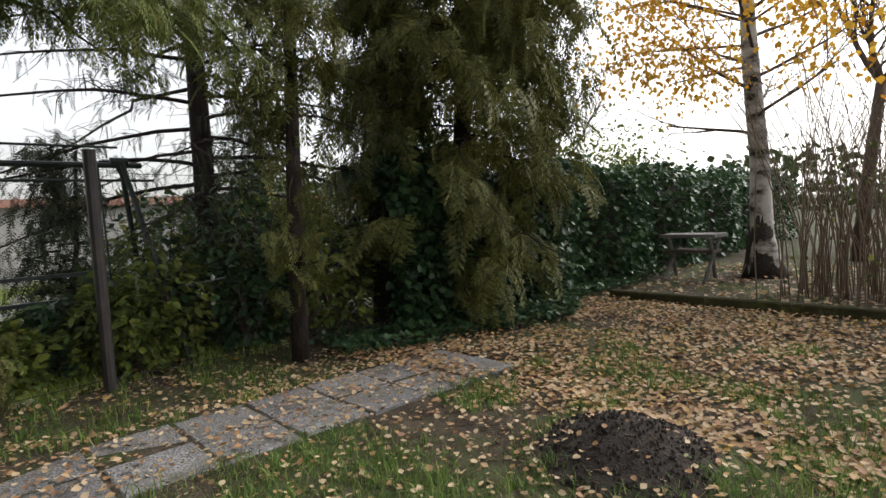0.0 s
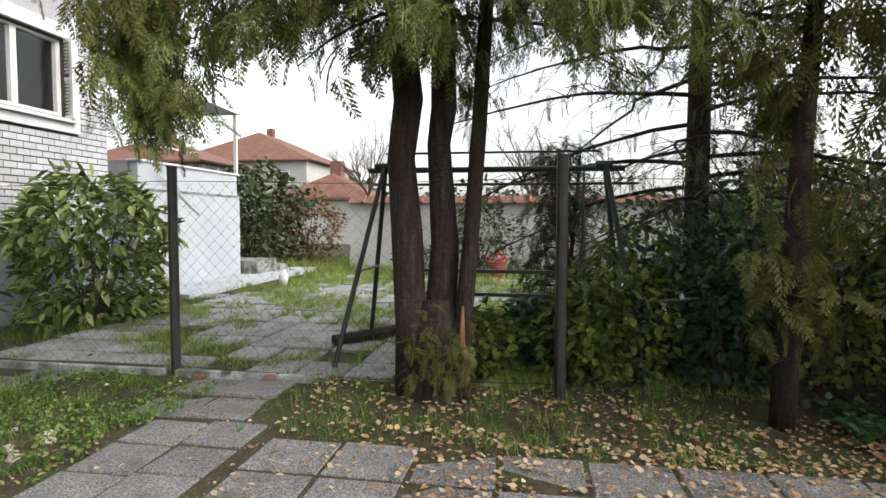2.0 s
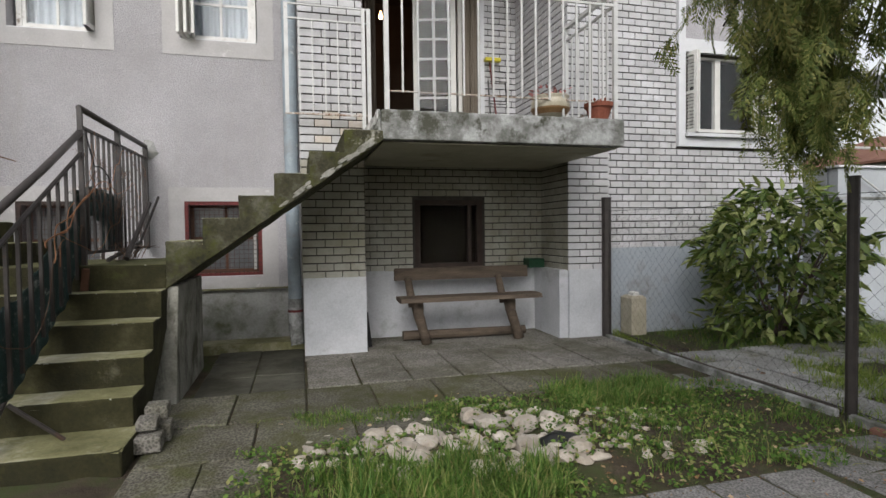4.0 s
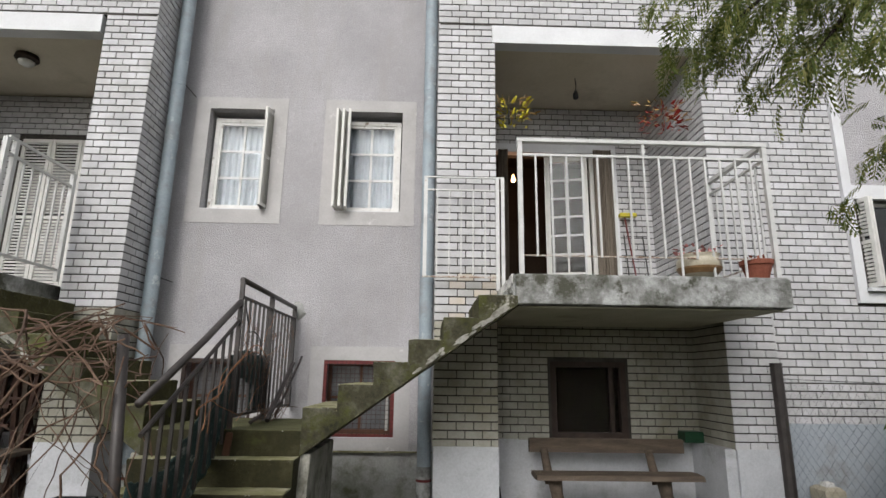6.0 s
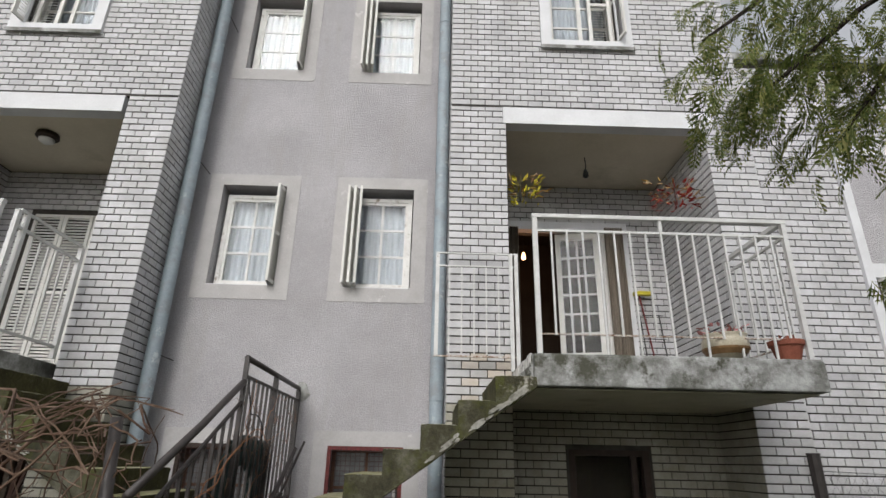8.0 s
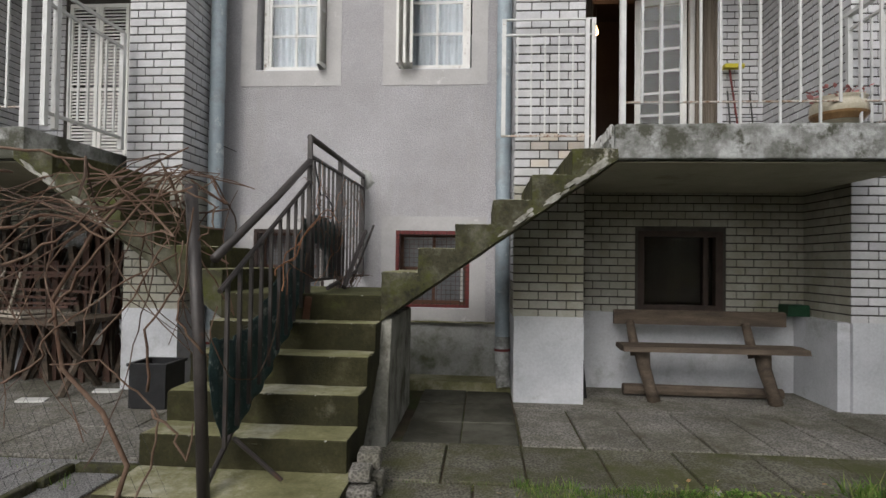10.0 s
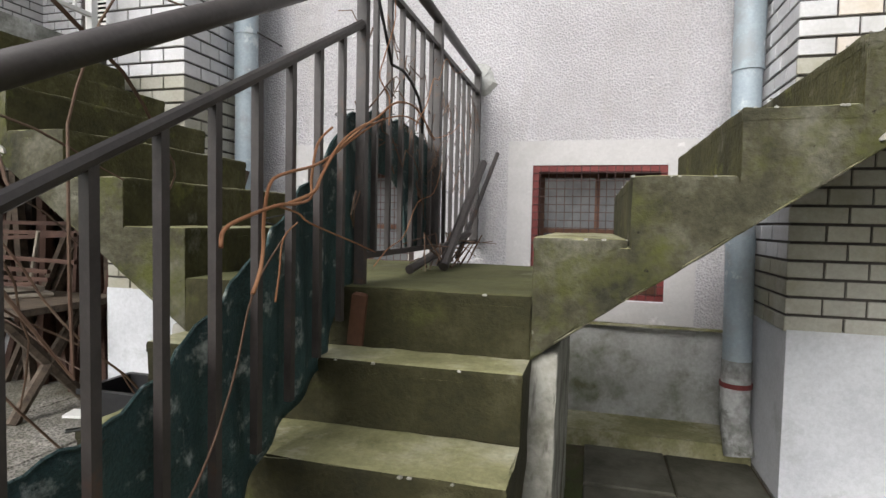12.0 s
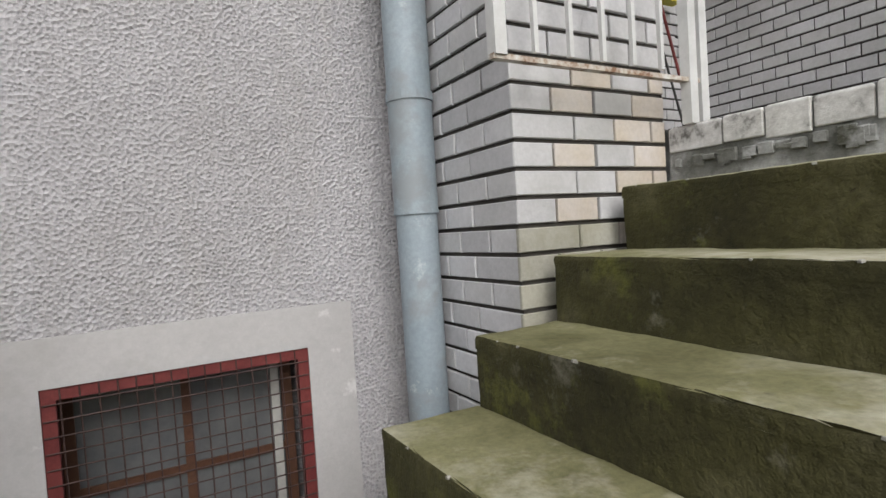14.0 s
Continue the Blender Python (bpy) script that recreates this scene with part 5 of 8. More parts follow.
def hand_rail():
    x = -0.75
    r = thing("stair_railing", (x, 2.9, 1.0), "dark brown steel stair railing with thin upright bars", "railing")
    z_at = lambda y: 1.31 + (y - 1.617) * (2.00 - 1.31) / (2.945 - 1.617)
    part("handrail", Build().tube([(x - 0.03, 1.60, 1.275), (x, 2.3, z_at(2.3) - 0.01), (x, 2.945, 2.0)], 0.024, seg=12), M["rust_steel"], r, smooth=True)
    part("lower_bar", Build().tube([(x, 1.60, 1.115), (x, 2.945, 1.85)], 0.014, seg=8), M["rust_steel"], r)
    part("post", Build().box(x - 0.016, x + 0.016, 2.937, 2.967, 0.84, 2.18), M["rust_steel"], r, "square post at the landing")
    part("handrail", Build().tube([(x, 2.945, 2.18), (x, 4.74, 2.17)], 0.023, seg=12), M["rust_steel"], r, smooth=True)
    part("upper_bar", Build().box(x - 0.012, x + 0.012, 2.965, 4.74, 2.035, 2.055), M["rust_steel"], r)
    part("bottom_bar", Build().box(x - 0.012, x + 0.012, 2.965, 4.74, 1.11, 1.13), M["rust_steel"], r)
    part("post", Build().box(x - 0.02, x + 0.02, 3.80, 3.84, 1.02, 2.16), M["rust_steel"], r)
    part("post", Build().box(x - 0.02, x + 0.02, 4.715, 4.75, 1.10, 2.16), M["rust_steel"], r)
    for i in range(13):
        y = 3.06 + 1.62 * i / 12.5
        if abs(y - 3.82) > 0.03:
            part("bar", Build().box(x - 0.009, x + 0.009, y - 0.009, y + 0.009, 1.13, 2.035), M["rust_steel"], r)
    for i in range(9):
        y = 1.685 + 0.14 * i
        zt = 1.115 + (y - 1.60) * 0.5465
        part("bar", Build().box(x - 0.0095, x + 0.0095, y - 0.0095, y + 0.0095, max(zt - 0.84, 0.115), zt), M["rust_steel"], r)
    part("foot_bar", Build().tube([(x - 0.07, 1.66, 0.16), (x - 0.08, 2.93, 1.0)], 0.014, seg=8), M["rust_steel"], r)
    part("brace", Build().tube([(x + 0.02, 1.74, 0.36), (x + 0.24, 1.84, 0.115)], 0.012, seg=8), M["rust_steel"], r)
    part("timber_wedge", Build().box(x - 0.005, x + 0.045, 2.885, 2.934, 0.845, 1.01, tilt=6, c=0.008), M["orange_wood"], r, "worn brown timber wedge at the foot of the post")
    solo("corner_post", Build().tube([(-0.80, 1.60, -0.05), (-0.845, 1.60, 0.8), (-0.915, 1.61, 1.64)], 0.031, seg=12), M["rust_steel"], "thick rusty leaning steel post wound with vines", "post", base=(-0.8, 1.6, -0.05), smooth=True)
    rr = random.Random(8)
    ring = [(-0.73 + 0.085 * (1 + 0.3 * rr.uniform(-1, 1)) * math.cos(a), 2.15 + 0.10 * (1 + 0.35 * rr.uniform(-1, 1)) * math.sin(a)) for a in [2 * math.pi * i / 17 for i in range(17)]]
    cpb = Build()
    cpb.v = [(x_, STUC - 0.001, z_) for x_, z_ in ring] + [(-0.73 + (x_ + 0.73) * 0.7, STUC - 0.016 - rr.uniform(0, 0.008), 2.15 + (z_ - 2.15) * 0.7) for x_, z_ in ring] + [(-0.73, STUC - 0.02, 2.15)]
    cpb.f = [(i, (i + 1) % 17, 17 + (i + 1) % 17, 17 + i) for i in range(17)] + [(17 + i, 17 + (i + 1) % 17, 34) for i in range(17)]
    solo("cement_patch", cpb, M["old_plinth"], "rough cement patch where the rail meets the wall", "patch", base=(-0.73, STUC, 2.15), recalc=True)


hand_rail()


def net():
    """Shade net hung on the rail, with slack folds."""
    V, F = [], []
    rows, cols = 16, 110
    tops = [(1.60, 0.88), (1.81, 0.845), (2.04, 0.90), (2.26, 1.02), (2.42, 1.15), (2.58, 1.26), (2.70, 1.35), (2.80, 1.45), (2.88, 1.55), (3.06, 1.60), (3.2, 1.625), (3.34, 1.62), (3.46, 1.635), (3.6, 1.60), (3.72, 1.615), (3.86, 1.58), (3.96, 1.44)]
    bots = [(1.60, 0.60), (1.66, 0.46), (1.74, 0.34), (1.90, 0.36), (2.2, 0.485), (2.54, 0.70), (2.80, 0.84), (2.9, 0.98), (3.02, 1.08), (3.08, 1.13), (3.12, 1.36), (3.2, 1.41), (3.34, 1.39), (3.41, 1.34), (3.46, 1.13), (3.6, 1.11), (3.96, 1.13)]

    def level(table, y):
        for (p, a), (q, c) in zip(table, table[1:]):
            if y <= q:
                return a + (c - a) * (y - p) / (q - p)
        return table[-1][1]

    edge = []
    for i in range(cols + 1):
        y = 1.60 + 2.36 * i / cols
        top, bot = level(tops, y) + 0.006 * math.sin(i * 1.7), level(bots, y)
        for j in range(rows + 1):
            v = j / rows
            fold = 0.014 * math.sin(y * 41 + 2.5 * v + math.sin(y * 5)) + 0.012 * math.sin(y * 17 + 4 * v) + 0.006 * noise.noise((y * 9, v * 6, 0))
            V.append((-0.783 + 0.6 * fold, y, bot + (top - bot) * v))
        edge.append((V[-1][0], V[-1][1], V[-1][2]))
    for i in range(cols):
        for j in range(rows):
            a = i * (rows + 1) + j
            F.append((a, a + rows + 1, a + rows + 2, a + 1))
    b = Build()
    b.v, b.f = V, F
    holder = thing("shade_net", (-0.8, 2.7, 0.8), "dark green shade net hung in slack folds on the stair railing", "net")
    part("hem", Build().tube(edge, 0.004, seg=5), M["net"], holder, "frayed rolled top edge")
    for y in (2.0, 2.53, 2.93, 3.3, 3.62):
        z = level(tops, y) - 0.02
        part("tie_wire", Build().tube([(-0.80 + 0.03 * math.cos(a), y + 0.03 * math.sin(a), z + 0.006 * a) for a in [0.9 * k for k in range(8)]], 0.0018, seg=4), M["wire"], holder)
    ob = part("net_sheet", b, M["net"], holder, "woven dark green mesh", smooth=True)
    s = ob.modifiers.new("thickness", "SOLIDIFY")
    s.thickness = 0.003


net()


# ---------- downpipes ----------
def pipe(x, name_label):
    p = thing("downpipe", (x, 4.52, 0.05), name_label, "downpipe")
    part("upper_pipe", Build().tube([(x, 4.52, 2.06), (x, 4.52, 9.55)], 0.076, seg=20, cap=False), M["zinc"], p, smooth=True)
    part("lower_pipe", Build().tube([(x + 0.01, 4.51, 0.52), (x, 4.52, 1.3), (x, 4.52, 2.09)], 0.071, seg=20, cap=False), M["zinc"], p, smooth=True)
    part("foot_pipe", Build().tube([(x + 0.03, 4.46, 0.04), (x + 0.02, 4.49, 0.14), (x + 0.01, 4.51, 0.22), (x + 0.01, 4.51, 0.54)], 0.074, seg=20, cap=False), M["old_conc"], p, "dark worn lower pipe", smooth=True)
    part("collar", Build().tube([(x + 0.01, 4.51, 0.395), (x + 0.01, 4.51, 0.42)], 0.080, seg=20), M["red_steel"], p, "rusty collar")
    for z in (2.43, 4.75, 7.0):
        part("clamp", Build().tube([(x, 4.52, z), (x, 4.52, z + 0.03)], 0.081, seg=20), M["zinc"], p)
        part("bracket", Build().tube([(x + 0.085, 4.52, z + 0.015), (x + 0.09, 4.81, z + 0.015)], 0.006, seg=6), M["rust_steel"], p)
    for z in (2.05, 5.2, 8.0):
        part("joint_ring", Build().tube([(x, 4.52, z), (x, 4.52, z + 0.012)], 0.0785, seg=20), M["zinc"], p)


pipe(0.722, "round galvanised downpipe at the corner of the grey wall")
pipe(-2.265, "round galvanised downpipe at the corner of the grey wall")

# ---------- paving ----------
def tiles():
    r = random.Random(11)
    path = thing("garden_path", (2.8, -1.5, 0), "path of washed concrete tiles with grassy joints and fallen leaves", "path")
    k = 0
    cells = []
    for j in range(9):
        y1 = -0.17 - 0.415 * j
        for i in range(2):
            cells.append((2.44 + 0.385 * i + 0.02 * (j > 5) * (i - 0.5), y1 - 0.40, 0.367, 0.393, 2.0))
    for j in range(2):
        for i in range(4):
            cells.append((2.05 + 0.33 * i - 0.03 * j, -0.07 + 0.355 * j, 0.308, 0.333, 7))
    for x, y in ((3.42, 0.12), (3.82, 0.12), (3.42, 0.52), (3.82, 0.52), (3.60, 2.05), (3.95, 1.9)):
        cells.append((x, y, 0.38, 0.38, 1.0))
    for x, y, w, d, t in cells:
        z = ground_z(x + w / 2, y + d / 2) + (0.007 if y < -0.2 else 0.013) + r.uniform(-0.006, 0.005)
        b = Build().box(x, x + w, y, y + d, z - 0.05, z, turn=r.uniform(-1.5, 1.5), tilt=r.uniform(-1.2, 1.2), c=0.006)
        part("tile", b, M["paving"], path)
    ter = thing("terrace", (1.5, 3.0, 0), "terrace of large worn concrete slabs along the house", "terrace")
    for x0, x1, y0, y1 in [(0.82 + 0.44 * i, 0.82 + 0.44 * (i + 1), 2.895, 3.90) for i in range(8)]:
        part("slab", Build().box(x0 + 0.010, x1 - 0.010, y0 + 0.010, y1 - 0.010, -0.06, 0.0 + r.uniform(-0.004, 0.004), c=0.006), M["slab"], ter)
    for i in range(8):
        x0 = -0.21 + 0.51 * i
        part("slab", Build().box(x0 + 0.008, x0 + 0.502, 2.22, 2.885, -0.06, -0.004 + r.uniform(-0.004, 0.004), c=0.006), M["mossy_slab"], ter)
    for i in range(3):
        part("slab", Build().box(-0.12 + 0.62 * i, 0.484 + 0.62 * i, 1.62, 2.20, -0.06, -0.012 + r.uniform(-0.004, 0.004), c=0.006), M["mossy_slab"], ter)
    for i in range(2):
        for j in range(2):
            part("slab", Build().box(-0.12 + 0.36 * i, 0.235 + 0.36 * i, 0.95 + 0.33 * j, 1.275 + 0.33 * j, -0.07, -0.016 + r.uniform(-0.004, 0.003), c=0.006), M["mossy_slab"], ter)
    part("apron", Build().box(0.82, 4.2, 3.905, 4.79, -0.06, 0.0), M["slab"], ter, "plain concrete strip under the balcony")
    # Darker slabs on the strip beneath the upper flight.
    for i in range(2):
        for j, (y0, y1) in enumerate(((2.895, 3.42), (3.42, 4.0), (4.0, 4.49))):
            part("slab", Build().box(-0.04 + 0.425 * i + 0.006, 0.385 + 0.425 * i - 0.004, y0 + 0.006, y1 - 0.004, -0.06, -0.006 + r.uniform(-0.004, 0.004), c=0.006), M["under_flight_slab"], ter)
    t2 = thing("neighbour_terrace", (-4, 3, 0), "worn concrete terrace slabs on the far side of the stairs", "terrace")
    for i in range(9):
        for j, (y0, y1) in enumerate(((2.36, 2.95), (2.96, 3.55), (3.56, 4.79))):
            if i < 8:
                x1 = -1.40 - 0.66 * i
                part("slab", Build().box(x1 - 0.65, x1, y0, y1, -0.06, r.uniform(-0.004, 0.004), c=0.006), M["slab"], t2)
    for i in range(6):
        for j in range(2):
            x1 = -1.60 - 0.62 * i
            part("slab", Build().box(x1 - 0.60, x1, 1.10 + 0.62 * j, 1.70 + 0.62 * j, -0.06, r.uniform(-0.012, -0.002), turn=1.0, c=0.006), M["paving"], t2)
    yd = thing("yard_paving", (8, 1, 0), "square washed concrete tiles with grass growing in the joints", "paving")
    n = 0
    shared = [make("tile", Build().box(-0.19, 0.19, -0.19, 0.19, -0.04, 0.008, c=0.006), M["yard_paving"]) for _ in range(1)]
    rest = Build()
    for i in range(19):
        for j in range(19):
            x, y = 4.55 + 0.405 * i, -3.2 + 0.405 * j
            if (y > 3.2 and x < 8.0) or (y < -1.3 and x < 5.5) or (i > 10 and j > 14) or r.random() < 0.04:
                continue
            if n < 290 and x < 10.5:
                t = new("tile", shared[0])
                t.location = (x + r.uniform(-0.008, 0.008) - 0, y + r.uniform(-0.008, 0.008), -0.013 + r.uniform(-0.010, 0.010))
                t.rotation_euler = (r.uniform(-0.012, 0.012), r.uniform(-0.012, 0.012), r.uniform(-0.02, 0.02))
                t.parent = yd
                t.matrix_parent_inverse = Matrix.Translation((-8, -1, 0))
                n += 1
            else:
                rest.box(x - 0.19, x + 0.19, y - 0.19, y + 0.19, -0.055, -0.008, c=0.006)
    part("far_tiles", rest, M["yard_paving"], yd, kind="stuff")
    return yd


tiles()
kb = thing("edging", (4.2, 1.5, 0), "low broken concrete edging strip with bits of brick", "edging")
for y0, y1, c in ((4.0, 3.1, 0), (3.08, 2.1, 0), (2.08, 1.2, 0), (1.1, 0.3, 0), (0.28, -0.1, 0)):
    part("edging_piece", Build().box(4.19, 4.235, y1, y0, -0.08, 0.035, c=0.008), M["old_conc"], kb)
part("brick_bit", Build().box(4.13, 4.18, 0.84, 0.92, -0.03, 0.02, turn=8, c=0.01), M["roof_tile"], kb, "bit of red brick")
part("brick_bit", Build().box(4.14, 4.20, 0.28, 0.37, -0.03, 0.035, turn=20, c=0.012), M["roof_tile"], kb, "bit of red brick")
nk = thing("edging", (-1.9, 1.9, 0), "low mossy concrete edging round the neighbour's slabs", "edging")
for x0, x1, y0, y1 in ((-1.93, -1.88, 1.30, 1.86), (-1.92, -1.87, 1.88, 2.13), (-1.87, -1.42, 2.12, 2.17)):
    worn(part("edging_piece", Build().box(x0, x1, y0, y1, -0.08, 0.045, turn=1.5), M["moss_side"], nk), 0.010)
lg = solo("edging_beam", Build().box(-2.2, 3.45, -7.10, -6.99, -0.14, 0.02, c=0.015), M["moss"], "long mossy concrete edging beam half buried in leaves", "edging", base=(0.6, -7.05, -0.1))
solo("garden_hose", Build().tube([(4.45, 4.1, 0.02), (4.42, 3.6, 0.015), (4.30, 3.0, 0.02), (4.27, 2.4, 0.02), (4.28, 1.8, 0.03), (4.26, 1.25, 0.03)], 0.014, seg=8), M["rope"], "dark hose lying along the fence", "hose", base=(4.3, 2.6, 0), smooth=True)


# ---------- fence ----------
def fence():
    x = 4.235
    f = thing("wire_fence", (x, 1.2, 0), "chain-link fence on rusty steel posts", "fence")
    for y, zt, r in ((4.05, 1.60, 0.055), (1.12, 1.56, 0.036), (-1.76, 1.60, 0.04), (-4.7, 1.5, 0.035)):
        part("post", Build().tube([(x, y, -0.15), (x, y, zt)], r, seg=10), M["rust_steel"], f, smooth=False)
        part("post_cap", Build().tube([(x, y, zt), (x, y, zt + 0.012)], r + 0.006, seg=10), M["rust_steel"], f)
    for y0, y1 in ((4.02, 1.15), (1.09, -1.73), (-1.8, -4.66)):
        m = Build()
        zt, L = 1.42, y0 - y1
        s = 0.10
        n = int((L + zt) / s)
        for i in range(1, n):
            c = i * s
            for flip in (0, 1):
                a0, a1 = max(0, c - zt), min(L, c)
                p, q = (a0, c - a0), (a1, c - a1)
                if flip:
                    p, q = (L - p[0], p[1]), (L - q[0], q[1])
                P, Q = Vector((x + 0.004 * (1 if flip else -1), y0 - p[0], p[1] + 0.03)), Vector((x + 0.004 * (1 if flip else -1), y0 - q[0], q[1] + 0.03))
                m.tube([P, Q], 0.0009, seg=3, cap=False)
        part("wire_mesh", m, M["wire"], f, "sagging diamond wire mesh", kind="stuff")
        for z in (1.46, 0.05):
            part("tension_wire", Build().tube([(x, y0, z), (x, (y0 + y1) / 2, z - 0.03), (x, y1, z)], 0.0028, seg=4), M["wire"], f)


fence()


def swing():
    s = thing("garden_swing", (5.1, -1.2, 0), "dark green steel garden swing frame with a hanging slatted bench", "swing")
    x = 5.1
    t = lambda name, pts, r=0.022: part(name, Build().tube(pts, r, seg=8), M["green_steel"], s)
    for y, yy in ((-0.30, -0.02), (-2.15, -2.4)):
        t("leg", [(x - 0.02, y, 1.62), (x - 0.52, yy, 0.0)])
        t("leg", [(x + 0.02, y, 1.62), (x + 0.50, yy, 0.0)])
        t("cross_bar", [(x - 0.30, (y + yy) / 2, 0.75), (x + 0.28, (y + yy) / 2, 0.75)], 0.012)
        t("top_joint", [(x, y - 0.05, 1.63), (x, y + 0.08, 1.63)], 0.034)
    t("top_bar", [(x, -0.16, 1.60), (x, -2.3, 1.60)], 0.024)
    t("awning_bar", [(x - 0.35, -0.4, 1.70), (x - 0.35, -2.05, 1.70)], 0.009)
    t("awning_bar", [(x + 0.2, -0.15, 1.49), (x + 0.2, -2.45, 1.49)], 0.012)
    for z, xx in ((0.72, x + 0.22), (0.52, x + 0.16), (0.32, x - 0.22)):
        part("seat_bar", Build().box(xx - 0.02, xx + 0.02, -2.0, -0.50, z - 0.015, z + 0.015), M["green_steel"], s)
    for i in range(9):
        xx = x - 0.2 + 0.045 * i
        part("seat_slat", Build().box(xx, xx + 0.006, -1.95, -0.55, 0.335, 0.342), M["wire"], s)
    for y in (-0.52, -1.98):
        t("arm", [(x + 0.22, y, 0.72), (x - 0.1, y, 0.66), (x - 0.24, y, 0.58), (x - 0.25, y, 0.36), (x - 0.2, y, 0.30), (x + 0.16, y, 0.32)], 0.018)
        t("hanger", [(x - 0.12, y, 0.62), (x, y, 1.60)], 0.008)
        t("hanger", [(x + 0.18, y, 0.66), (x, y, 1.60)], 0.008)
    solo("fallen_log", Build().tube([(5.3, 0.25, 0.05), (5.65, -0.1, 0.06), (6.0, -0.25, 0.05)], [0.05, 0.06, 0.04], seg=8), M["bark"], "short dark log lying on the paving", "log", base=(5.6, 0, 0))


swing()


# ---------- bench under the balcony ----------
def bench():
    b = thing("log_bench", (2.6, 4.35, 0), "rough weathered log bench with a plank back", "bench")
    part("seat", Build().prism([(4.14, 0.475), (4.16, 0.52), (4.30, 0.53), (4.46, 0.52), (4.48, 0.48), (4.3, 0.465)], 1.83, 3.47, "x"), M["old_wood"], b)
    for x, w in ((2.06, 0.075), (3.15, 0.08)):
        part("leg", Build().tube([(x - 0.03, 4.30, 0.475), (x - 0.01, 4.30, 0.32), (x + 0.03, 4.27, 0.16), (x + 0.07, 4.24, 0.0)], [0.075, 0.06, 0.055, 0.06], seg=10), M["old_wood"], b, smooth=True)
        part("back_post", Build().tube([(x - 0.05, 4.42, 0.4), (x - 0.09, 4.50, 0.72)], [0.05, 0.04], seg=8), M["old_wood"], b, smooth=True)
    part("backrest", Build().box(1.82, 3.44, 4.50, 4.545, 0.69, 0.83, c=0.012), M["old_wood"], b)
    part("foot_beam", Build().tube([(1.9, 4.46, 0.07), (3.38, 4.46, 0.06)], [0.055, 0.05], seg=8), M["old_wood"], b)
    solo("green_box", Build().box(3.50, 3.70, 4.58, 4.76, 0.787, 0.90, c=0.01), M["green_plastic"], "small dark green box on the wall ledge", "box", base=(3.53, 4.63, 0.785))
    solo("wall_ledge", Build().box(3.66, 3.768, 4.10, 4.787, 0.0, 0.784), M["plinth"], "rendered ledge in the corner under the balcony", kind="structure")
    solo("board", Build().box(1.47, 1.51, 4.3, 4.7, 0.0, 0.38, tilt=-6), M["black_plastic"], "dark board leaning behind the pier", "board", base=(1.5, 4.5, 0))


bench()


